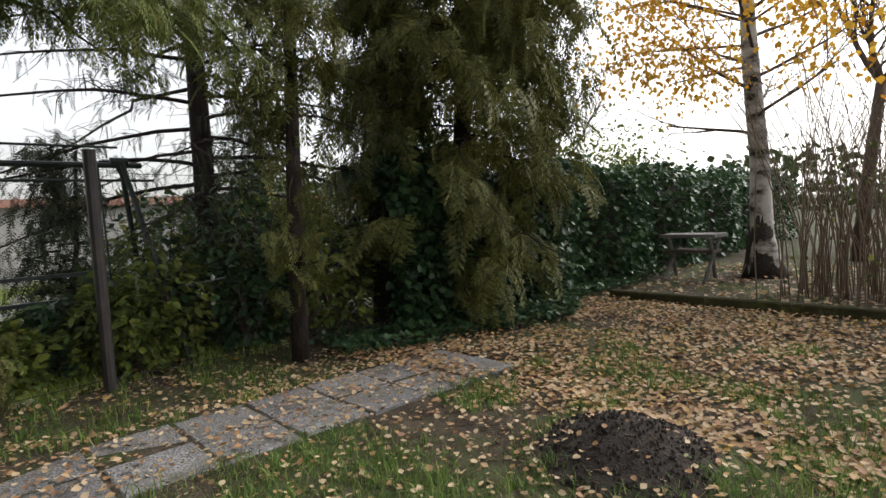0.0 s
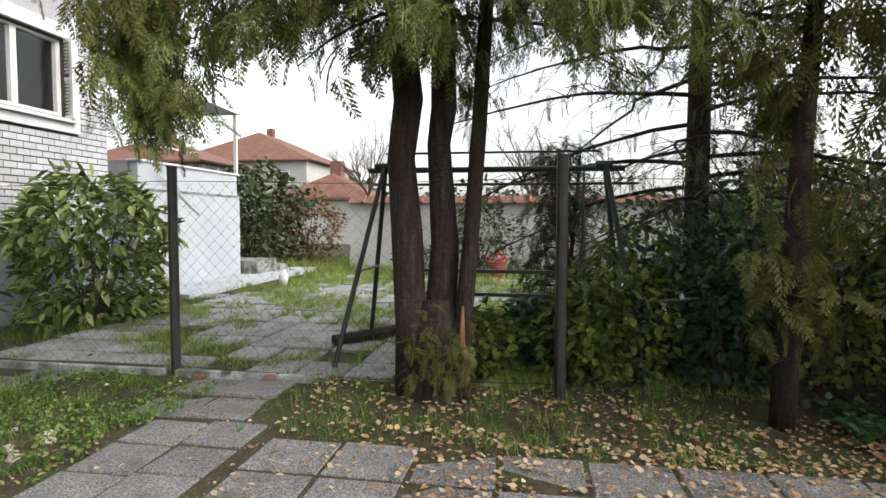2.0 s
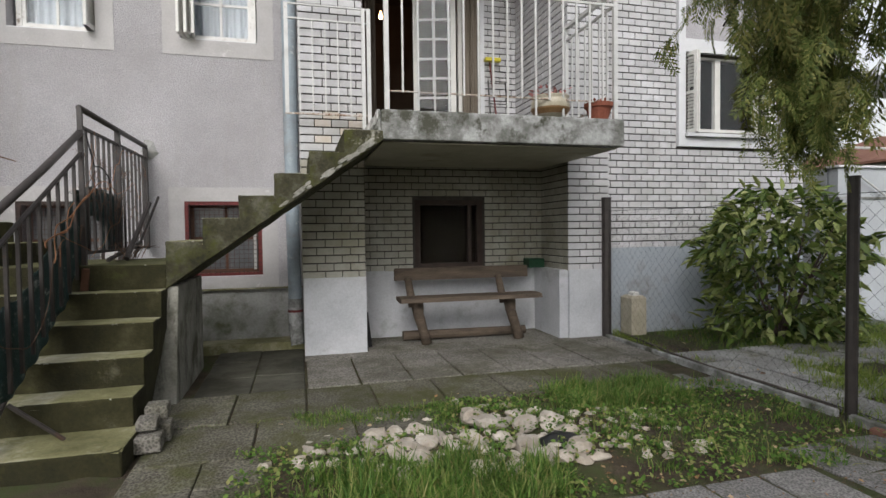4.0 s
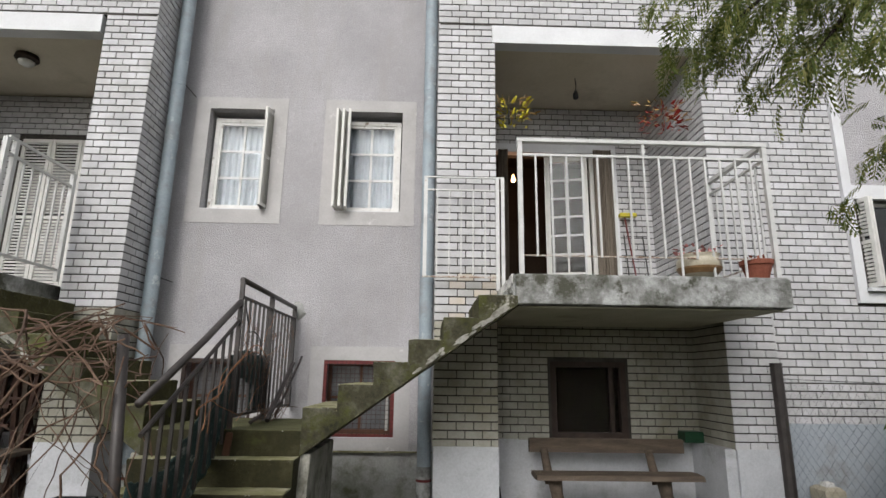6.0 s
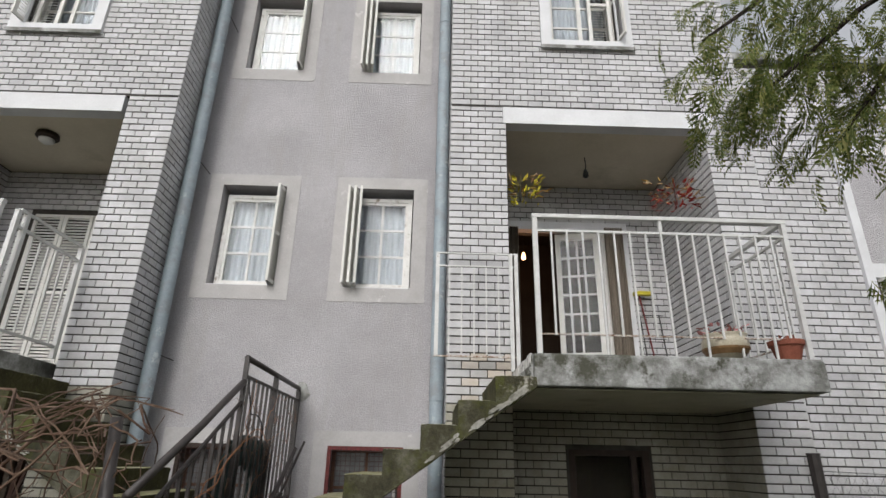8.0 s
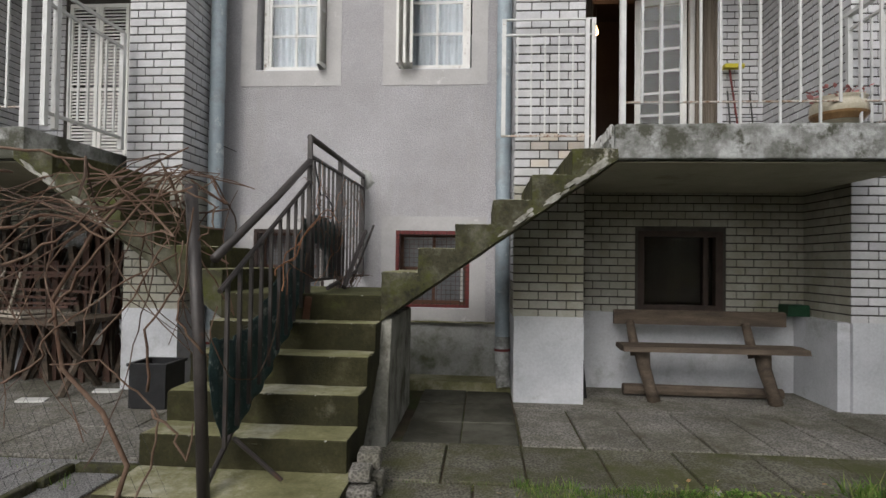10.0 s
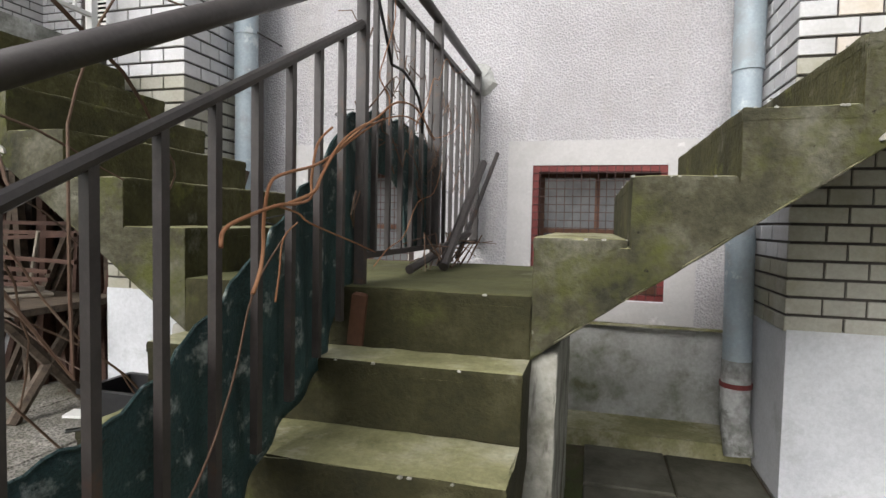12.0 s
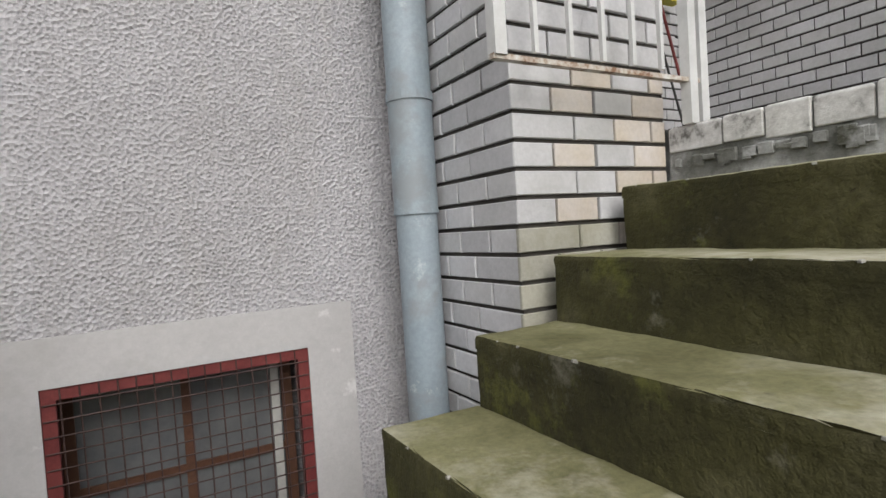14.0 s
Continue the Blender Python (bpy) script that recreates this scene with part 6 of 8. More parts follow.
def neighbour_things():
    t = thing("picnic_table", (-3.9, 3.9, 0), "old dark wooden table with crossed legs", "table")
    part("tabletop", Build().box(-4.6, -3.05, 3.6, 4.3, 0.66, 0.70), M["old_wood"], t)
    for x in (-4.4, -3.3):
        part("leg", Build().tube([(x, 3.66, 0.66), (x + 0.05, 4.2, 0.0)], 0.035, seg=6), M["old_wood"], t)
        part("leg", Build().tube([(x, 4.24, 0.66), (x + 0.05, 3.7, 0.0)], 0.035, seg=6), M["old_wood"], t)
    for k, (x, y, a) in enumerate(((-4.25, 3.9, 20), (-3.7, 3.95, -25))):
        c = thing("plastic_chair", (x, y, 0.7), "beige plastic garden chair laid folded on the table", "chair", "chairs on the table")
        for i in range(5):
            part("slat", turned(Build().box(x - 0.2 + 0.08 * i, x - 0.15 + 0.08 * i, y - 0.22, y + 0.22, 0.74 + 0.04 * i * (1 - k), 0.76 + 0.04 * i * (1 - k)), x, y, a), M["beige_plastic"], c)
        part("frame", turned(Build().tube([(x - 0.24, y - 0.24, 0.715), (x + 0.24, y - 0.24, 0.72 + 0.2 * (1 - k)), (x + 0.24, y + 0.24, 0.72 + 0.2 * (1 - k)), (x - 0.24, y + 0.24, 0.715)], 0.014, seg=6), x, y, a), M["beige_plastic"], c)
        for yy in (y - 0.2, y + 0.2):
            part("leg", turned(Build().tube([(x - 0.1, yy, 0.74), (x + 0.12, yy, 1.12)], 0.013, seg=6), x, y, a), M["beige_plastic"], c)
    ps = thing("plank_stack", (-3.4, 4.35, 0), "heap of dark reddish-brown planks and slats stacked behind the table", "planks")
    rr = random.Random(17)
    for i in range(64):
        x0, x1 = rr.uniform(-5.2, -2.6), rr.uniform(-0.5, 0.5)
        y0, w = rr.uniform(4.32, 4.62), rr.uniform(0.02, 0.045)
        zt = rr.uniform(1.1, 1.75)
        b_ = Build().tube([(x0, y0 - 0.05, 0.0), (x0 + x1, y0 + 0.12, zt)], w, seg=4)
        part("plank", b_, M["red_wood" if i % 3 else "old_wood"], ps)
    for i in range(7):
        z = 0.75 + 0.07 * i
        part("slat", Build().tube([(-4.5, 3.9 + 0.05 * i, z), (-3.2 + rr.uniform(-0.2, 0.2), 3.95 + 0.05 * i, z + rr.uniform(-0.05, 0.15))], 0.018, seg=4), M["red_wood"], ps)
    bn = thing("waste_bin", (-2.15, 3.55, 0), "black plastic bin on the slabs", "bin")
    part("body", Build().cells(-2.42, -2.10, 3.42, 3.72, 0.01, 0.36, [(-2.405, -2.115, 3.435, 3.705)], axis="z"), M["black_plastic"], bn)
    part("base", Build().box(-2.405, -2.115, 3.435, 3.705, 0.0, 0.02), M["black_plastic"], bn)
    part("rim", Build().cells(-2.435, -2.085, 3.405, 3.735, 0.36, 0.385, [(-2.405, -2.115, 3.435, 3.705)], axis="z"), M["black_plastic"], bn)
    pn = thing("planter_box", (-3.3, 4.62, 0.3), "white plastic window box standing against the wall", "planter")
    part("body", Build().prism([(4.55, 0.34), (4.53, 0.46), (4.78, 0.46), (4.76, 0.34)], -3.75, -3.2, "x"), M["white_plastic"], pn)
    part("rim", Build().box(-3.78, -3.17, 4.52, 4.785, 0.46, 0.475), M["white_plastic"], pn)
    part("foot", Build().box(-3.7, -3.25, 4.6, 4.74, 0.0, 0.34), M["old_wood"], pn)
    for x, y in ((-3.5, 3.5), (-3.1, 3.9)):
        solo("paper_scrap", Build().box(x, x + 0.22, y, y + 0.12, 0.004, 0.02, turn=20, tilt=3), M["white_plastic"], "crumpled white plastic scrap on the slabs", "scrap", base=(x, y, 0))


neighbour_things()

blocks = thing("concrete_blocks", (-0.1, 2.05, 0), "small pile of broken grey concrete blocks beside the steps", "blocks")
for a in ((-0.165, -0.02, 1.80, 1.95, 0, 0.09), (-0.165, 0.0, 1.97, 2.10, 0, 0.11), (-0.16, -0.03, 2.04, 2.18, 0.112, 0.2), (-0.165, -0.05, 1.86, 2.0, 0.113, 0.17)):
    worn(part("block", Build().box(a[0], a[1], a[2], a[3], a[4] - 0.005, a[5], turn=4), M["slab"], blocks), 0.012)

mb = thing("meter_box", (4.62, 4.1, 0.0), "small cream plastic canister by the wall", "canister")
part("body", Build().box(4.52, 4.72, 3.98, 4.2, 0.0, 0.46, c=0.03), M["cream_pot"], mb)
part("lid", Build().box(4.58, 4.66, 4.04, 4.13, 0.46, 0.50, c=0.01), M["white_plastic"], mb)


# ---------- pots on the balcony ----------
def pots():
    z = FLOOR + 0.004
    p = thing("cream_flower_pot", (3.12, 3.20, z), "wide cream ceramic pot with a brown band and pink flowers", "flower pot")
    part("bowl", Build().lathe(3.12, 3.20, [(a_ * 0.88, z + (b_ - z) * 0.85) for a_, b_ in [(0.10, z), (0.17, z + 0.06), (0.21, z + 0.13), (0.205, z + 0.20), (0.18, z + 0.235), (0.205, z + 0.255), (0.18, z + 0.26), (0.165, z + 0.22)]], 24), M["cream_pot"], p, smooth=True)
    part("band", Build().lathe(3.12, 3.20, [(a_ * 0.89, z + (b_ - z) * 0.85) for a_, b_ in [(0.17, z + 0.055), (0.205, z + 0.10), (0.2105, z + 0.12), (0.18, z + 0.11)]], 24), M["brown_band"], p)
    part("soil", Build().lathe(3.12, 3.20, [(0.01, z + 0.17), (0.148, z + 0.19), (0.01, z + 0.205)], 16), M["dark_soil_shade"], p)
    r = rnd(3)
    V, F = leaf_shape(0.7)
    n = 60
    a = r.uniform(0, 6.28, n)
    pos = np.stack([3.12 + np.cos(a) * r.uniform(0.08, 0.18, n), 3.20 + np.sin(a) * r.uniform(0.08, 0.18, n), z + r.uniform(0.19, 0.29, n)], 1)
    part("flowers", strew(V, F, pos, rots(a, r.uniform(-0.5, 0.9, n), r.uniform(-1, 1, n)), r.uniform(0.03, 0.06, n)), M["pink"], p, "small pink petals", kind="stuff")
    q = thing("terracotta_pot", (3.60, 3.14, z), "terracotta pot with a rim", "flower pot")
    part("pot_body", Build().lathe(3.60, 3.14, [(0.085, z), (0.12, z + 0.12)], 20), M["terracotta"], q, smooth=False)
    part("rim", Build().lathe(3.60, 3.14, [(0.12, z + 0.12), (0.135, z + 0.125), (0.14, z + 0.165), (0.12, z + 0.17), (0.11, z + 0.13)], 20), M["terracotta"], q)
    n = 30
    a = r.uniform(0, 6.28, n)
    pos = np.stack([3.6 + np.cos(a) * 0.06, 3.14 + np.sin(a) * 0.06, z + r.uniform(0.14, 0.19, n)], 1)
    part("stems", strew(V, F, pos, rots(a, r.uniform(-0.2, 1.2, n), a), r.uniform(0.03, 0.07, n)), M["terracotta"], q, "withered plant", kind="stuff")
    for cx, cy, cz, m, lab, s in ((1.62, 4.25, 4.33, "yellow", "artificial bouquet with yellow petals on the pier", 4), (3.42, 4.3, 4.37, "red", "artificial bouquet with red and orange petals on the pier", 5)):
        h = thing("hanging_bouquet", (cx, cy, cz), lab, "bouquet")
        part("wire_holder", Build().tube([(cx + (-0.16 if cx < 2 else 0.34), cy, cz + 0.1), (cx, cy, cz + 0.12), (cx, cy, cz - 0.1)], 0.006, seg=6), M["wire"], h)
        n = 75
        u = rnd(s)
        a = u.uniform(0, 6.28, n)
        rad = u.uniform(0.02, 0.26, n)
        pos = np.stack([cx + np.cos(a) * rad, cy - 0.02 + np.sin(a) * rad * 0.4, cz + u.uniform(-0.17, 0.17, n)], 1)
        W = strew(*leaf_shape(0.35), pos, rots(a, u.uniform(-0.6, 1.2, n), a), u.uniform(0.05, 0.11, n))
        part("petals", W, M[m], h, kind="stuff")
        pos2 = np.stack([cx + np.cos(a) * rad * 1.2, cy + np.sin(a) * rad * 0.4, cz + u.uniform(-0.05, 0.22, n)], 1)[:60]
        part("leaves", strew(*leaf_shape(0.2), pos2, rots(a[:60], u.uniform(-0.6, 1.2, 60), a[:60]), u.uniform(0.05, 0.13, 60)), M["fallen"], h, kind="stuff")
    ms = thing("mop", (3.30, 5.35, FLOOR), "yellow-headed mop and a folded metal stand against the brick wall", "mop")
    part("pole", Build().tube([(3.42, 5.3, FLOOR), (3.36, 5.55, 3.55)], 0.011, seg=6), M["red_steel"], ms)
    part("head", Build().box(3.28, 3.5, 5.48, 5.56, 3.55, 3.60, c=0.01), M["yellow"], ms)
    for x in (3.30, 3.55):
        part("leg", Build().tube([(x, 5.28, FLOOR), (x + 0.04, 5.56, 3.3)], 0.009, seg=6), M["wire"], ms)
    for zz in (2.6, 2.95, 3.25):
        part("rung", Build().tube([(3.31, 5.4, zz), (3.58, 5.4, zz)], 0.006, seg=6), M["wire"], ms)


pots()


# ---------- stones ----------
def stones():
    r = random.Random(5)
    shapes = []
    for k in range(7):
        bm = bmesh.new()
        bmesh.ops.create_icosphere(bm, subdivisions=2, radius=1.0)
        for v in bm.verts:
            n = noise.noise(v.co * 1.1 + Vector((k * 7, 0, 0)))
            f = noise.noise(v.co * 2.9 + Vector((0, k * 5, 0)))
            v.co *= 1 + 0.45 * n + 0.15 * f
            v.co.z *= 0.62
        me = bpy.data.meshes.new("stone")
        bm.to_mesh(me)
        bm.free()
        me.materials.append(M["stone"])
        shapes.append(me)
    heap = thing("rock_border", (1.9, 1.5, 0), "bed of pale rounded garden stones among weeds", "stones")
    taken = []
    for i in range(420):
        big = i < 150
        if big:
            x, y = r.uniform(1.15, 2.35), r.uniform(0.98, 1.78)
        elif r.random() < 0.75:
            x, y = r.gauss(1.65, 0.42), r.gauss(1.45, 0.26)
        else:
            x, y = r.uniform(2.1, 3.1), r.uniform(0.9, 1.75)
        s = r.uniform(0.045, 0.095) if big else r.uniform(0.02, 0.045)
        if any((x - a) ** 2 + (y - b) ** 2 < (0.85 * (s + c)) ** 2 for a, b, c in taken):
            continue
        taken.append((x, y, s))
        o = new("stone", shapes[i % 7])
        o.location = (x - 1.9, y - 1.5, ground_z(x, y) + s * 0.22)
        o.scale = (s * r.uniform(0.85, 1.5), s, s * r.uniform(0.7, 1.1))
        o.rotation_euler = (r.uniform(-0.3, 0.3), r.uniform(-0.3, 0.3), r.uniform(0, 6.28))
        o.parent = heap
    rag = Build()
    rag.lathe(2.2, 1.2, [(0.16, 0.0), (0.14, 0.05), (0.06, 0.085), (0.01, 0.09)], 12, 0.6)
    for i, v in enumerate(rag.v):
        n = noise.noise((v[0] * 14, v[1] * 14, v[2] * 14))
        rag.v[i] = (v[0] + n * 0.04, v[1] + n * 0.03, v[2] + abs(n) * 0.03)
    solo("dark_rag", rag, M["black_plastic"], "crumpled black plastic bag among the stones", "bag", base=(2.2, 1.2, 0), smooth=True)


stones()


def molehill():
    b = Build()
    n = 22
    for i in range(n + 1):
        for j in range(n + 1):
            u, v = 2 * i / n - 1, 2 * j / n - 1
            x_, y_ = 1.13 + 0.42 * u * (1 + 0.15 * noise.noise((v * 2, 0, 0))), -3.06 + 0.40 * v * (1 + 0.15 * noise.noise((u * 2, 5, 0)))
            d = u * u + v * v
            b.v.append((x_, y_, ground_z(x_, y_) + (0.014 if d < 0.8 else 0.014 - 0.2 * (d - 0.8)) + 0.012 * noise.noise((x_ * 30, y_ * 30, 0))))
    for i in range(n):
        for j in range(n):
            a = i * (n + 1) + j
            b.f.append((a, a + n + 1, a + n + 2, a + 1))
    solo("molehill", b, M["dark_soil_shade"], "low mound of fresh dark soil in the lawn", "molehill", base=(1.13, -3.06, 0), smooth=True)
    r = random.Random(9)
    cl = Build()
    for i in range(700):
        a, d = r.uniform(0, 6.28), 0.38 * math.sqrt(r.random())
        x_, y_, q = 1.13 + d * math.cos(a), -3.06 + d * math.sin(a), r.uniform(0.003, 0.010)
        cl.lathe(x_, y_, [(0.001, ground_z(x_, y_) + 0.01), (q, ground_z(x_, y_) + 0.015 + q * 0.5), (0.001, ground_z(x_, y_) + 0.015 + q * 1.5)], 5)
    solo("soil_clods", cl, M["dark_soil_shade"], "crumbly clods of dark soil", "soil", kind="stuff")


molehill()
wo = thing("hanging_ornament", (4.55, -2.5, 0.4), "small white plastic ornaments hanging on a thin rod in the bushes", "ornament")
part("rod", Build().tube([(4.5, -2.38, 0.60), (4.6, -2.75, 0.62)], 0.008, seg=6), M["grey_wood"], wo)
for ox, oy, oz, s_ in ((4.5, -2.49, 0.52, 0.026), (4.53, -2.60, 0.43, 0.024), (4.55, -2.62, 0.63, 0.02)):
    part("bauble", Build().lathe(ox, oy, [(0.004, oz - s_), (s_ * 0.8, oz - s_ * 0.4), (s_ * 0.9, oz + s_ * 0.5), (0.004, oz + s_ * 1.6)], 8), M["white_plastic"], wo, smooth=True)
solo("blue_tarp", Build().box(5.0, 5.25, -4.35, -4.0, 0.55, 0.75, turn=30, c=0.04), M["blue"], "bit of bright blue plastic in the bushes", "plastic", base=(5.1, -4.2, 0.6))


# ---------- distance ----------
def distance():
    y = 4.30
    p = thing("porch_wall", (9.4, y, 0), "white rendered porch wall with a ledge and thin white handrail", "porch")
    part("wall", Build().box(8.0, 10.9, y, y + 0.2, -0.05, 1.62).box(8.0, 8.18, y + 0.2, y + 1.6, -0.05, 2.06), M["white_wall"], p)
    part("upper_wall", Build().box(8.0, 10.85, y + 0.03, y + 0.17, 1.65, 2.06), M["white_wall"], p)
    part("ledge", Build().box(7.97, 10.93, y - 0.02, y + 0.22, 1.62, 1.65), M["old_conc"], p)
    part("coping", Build().box(7.97, 10.9, y - 0.01, y + 0.2, 2.06, 2.09), M["lintel"], p)
    part("handrail", Build().tube([(8.3, y - 0.03, 1.95), (9.5, y - 0.03, 1.25)], 0.015, seg=6), M["white_steel"], p)
    part("post", Build().box(10.8, 10.86, y, y + 0.06, 2.09, 3.3), M["white_steel"], p)
    part("step", Build().box(11.0, 11.9, y - 0.3, y + 0.8, -0.05, 0.32), M["old_conc"], p)
    part("step", Build().box(11.9, 12.5, y - 0.3, y + 0.8, -0.05, 0.16), M["old_conc"], p)
    part("slab", Build().box(7.9, 12.8, y - 0.85, y - 0.01, -0.06, 0.05), M["white_wall"], p, "pale concrete strip before the porch")
    part("canopy", Build().prism([(7.4, 3.36), (10.9, 3.28), (11.0, 3.33), (7.4, 3.44)], y - 0.05, y + 0.9, "y"), M["lintel"], p, "thin grey canopy roof")
    part("handrail", Build().tube([(7.4, y + 0.1, 2.35), (9.6, y + 0.1, 2.35)], 0.018, seg=6), M["white_steel"], p)
    cat = solo("white_pot", Build().lathe(9.9, 2.9, [(0.06, -0.03), (0.09, 0.12), (0.05, 0.22), (0.02, 0.25)], 12), M["white_plastic"], "small white garden ornament on the paving", "ornament", base=(9.9, 2.9, 0), smooth=True)

    def house(x0, x1, y0, y1, h, rise, label, wall, over=0.5):
        hs = thing("house", ((x0 + x1) / 2, (y0 + y1) / 2, 0), label, "house")
        part("wall", Build().box(x0, x1, y0, y1, -0.05, h), wall, hs)
        ym = (y0 + y1) / 2
        xm = (x0 + x1) / 2
        b = Build()
        b.v = [(x0 - over, y0 - over, h), (x1 + over, y0 - over, h), (x1 + over, y1 + over, h), (x0 - over, y1 + over, h), (x0 + (x1 - x0) * 0.3, ym, h + rise), (x1 - (x1 - x0) * 0.3, ym, h + rise),
               (x0 - over, y0 - over, h - 0.12), (x1 + over, y0 - over, h - 0.12), (x1 + over, y1 + over, h - 0.12), (x0 - over, y1 + over, h - 0.12)]
        b.f = [(0, 1, 5, 4), (1, 2, 5), (2, 3, 4, 5), (3, 0, 4), (6, 9, 8, 7), (0, 6, 7, 1), (1, 7, 8, 2), (2, 8, 9, 3), (3, 9, 6, 0)]
        part("roof", b, M["roof_tile"], hs)
        part("gutter", Build().tube([(x0 - over, y0 - over, h - 0.06), (x1 + over, y0 - over, h - 0.06)], 0.07, seg=6), M["brown_wood"], hs)
        for k in range(3 if h > 3 else 0):
            yy = y0 + (y1 - y0) * (k + 0.5) / 3
            w = part("window", Build().box(x0 - 0.06, x0 - 0.001, yy - 0.5, yy + 0.5, h - 2.2, h - 1.0), M["lintel"], hs)
            part("pane", Build().box(x0 - 0.08, x0 - 0.061, yy - 0.42, yy + 0.42, h - 2.12, h - 1.08), M["room_gloom"], w)
        part("chimney", Build().box(xm - 0.3, xm + 0.3, ym - 0.3, ym + 0.3, h + rise * 0.6, h + rise + 0.7), M["roof_tile"], hs)
    house(46, 58, 17.6, 30, 6.4, 3.0, "white two-storey house with a red tiled hip roof", M["far_wall"])
    house(27, 31, 6.4, 11.0, 2.3, 1.3, "low outbuilding with a red tiled roof", M["far_wall"], 0.3)
    house(30, 37, 17.5, 26, 4.6, 1.6, "old grey house behind the porch", M["old_conc"])
    bw = thing("boundary_wall", (14.2, -5, 0), "pale garden wall with a red tile coping", "wall")
    part("wall", Build().box(14.0, 14.25, -16, 3.0, -0.05, 1.62), M["far_wall"], bw)
    part("coping", Build().prism([(13.85, 1.60), (14.4, 1.60), (14.12, 1.78)], -16, 3.0, "y"), M["roof_tile"], bw)
    V = Build()
    for i in range(50):
        yy = -16 + 19 * i / 50
        V.tube([(13.84, yy, 1.61), (14.12, yy, 1.79)], 0.045, seg=5)
    part("cap_tiles", V, M["roof_tile"], bw, kind="stuff")
    fp = thing("garden_pot", (11.7, -0.9, 0), "terracotta pot with red flowers", "flower pot")
    part("pot_body", Build().lathe(11.7, -0.9, [(0.12, -0.02), (0.19, 0.3), (0.21, 0.33), (0.17, 0.33)], 14), M["terracotta"], fp)
    r = rnd(8)
    pos = np.stack([11.7 + r.normal(0, 0.1, 40), -0.9 + r.normal(0, 0.1, 40), 0.42 + r.normal(0, 0.07, 40)], 1)
    part("flowers", strew(*leaf_shape(0.8), pos, rots(r.uniform(0, 6, 40), r.uniform(-1, 1, 40), r.uniform(0, 6, 40)), r.uniform(0.05, 0.1, 40)), M["red"], fp, kind="stuff")
    b2 = thing("garden_table", (3.1, -9.2, 0), "weathered plank table under the trees", "table")
    part("tabletop", Build().box(2.95, 3.75, -9.5, -9.0, 0.52, 0.57), M["grey_wood"], b2)
    part("shelf", Build().box(3.0, 3.7, -9.4, -9.05, 0.3, 0.34), M["old_wood"], b2)
    for x in (3.02, 3.6):
        part("leg", Build().tube([(x, -9.4, 0.52), (x + 0.08, -9.0, -0.12)], 0.03, seg=6), M["grey_wood"], b2)
        part("leg", Build().tube([(x, -9.0, 0.52), (x + 0.08, -9.42, -0.12)], 0.03, seg=6), M["grey_wood"], b2)


distance()

# ---------- trees ----------
SPRAY = spray_shape(8, 0.5, 0.40, 2, 0.026)
FINE = spray_shape(8, 0.5, 0.42, 2, 0.024)
NEEDLE = spray_shape(10, 0.15, 0.16, 0, 0.018)


def hang(r, n, centre, spread, size, down=0.9, tight=0.25, shape=SPRAY):
    """Drooping sprays in a cloud round a centre."""
    pos = np.array(centre) + r.normal(0, 1, (n, 3)) * np.array(spread)
    return strew(*shape, pos, rots(r.uniform(0, 6.283, n), -down + r.normal(0, tight, n), r.uniform(-0.7, 0.7, n)), r.uniform(*size, n))


def along(r, pts, n, size, spread=0.12, down=0.7, shape=SPRAY):
    """Sprays on both sides of a branch."""
    P = np.array(pts, float)
    u = r.uniform(0.12, 1, n) * (len(P) - 1)
    i = np.minimum(u.astype(int), len(P) - 2)
    f = (u - i)[:, None]
    pos = P[i] * (1 - f) + P[i + 1] * f + r.normal(0, spread, (n, 3)) * np.array([1, 1, 0.6])
    d = P[i + 1] - P[i]
    yaw = np.arctan2(d[:, 1], d[:, 0]) + r.normal(0, 0.9, n)
    return strew(*shape, pos, rots(yaw, -down + r.normal(0, 0.35, n), r.normal(0, 0.5, n)), r.uniform(*size, n))


def limb(p, yaw, length, rise, sag, k=6, wob=0.05, r=None):
    pts = []
    for i in range(k + 1):
        u = i / k
        w = (r.uniform(-wob, wob) if r and i else 0)
        pts.append((p[0] + math.cos(yaw) * length * u + w, p[1] + math.sin(yaw) * length * u + w, p[2] + rise * u - sag * u * u))
    return pts


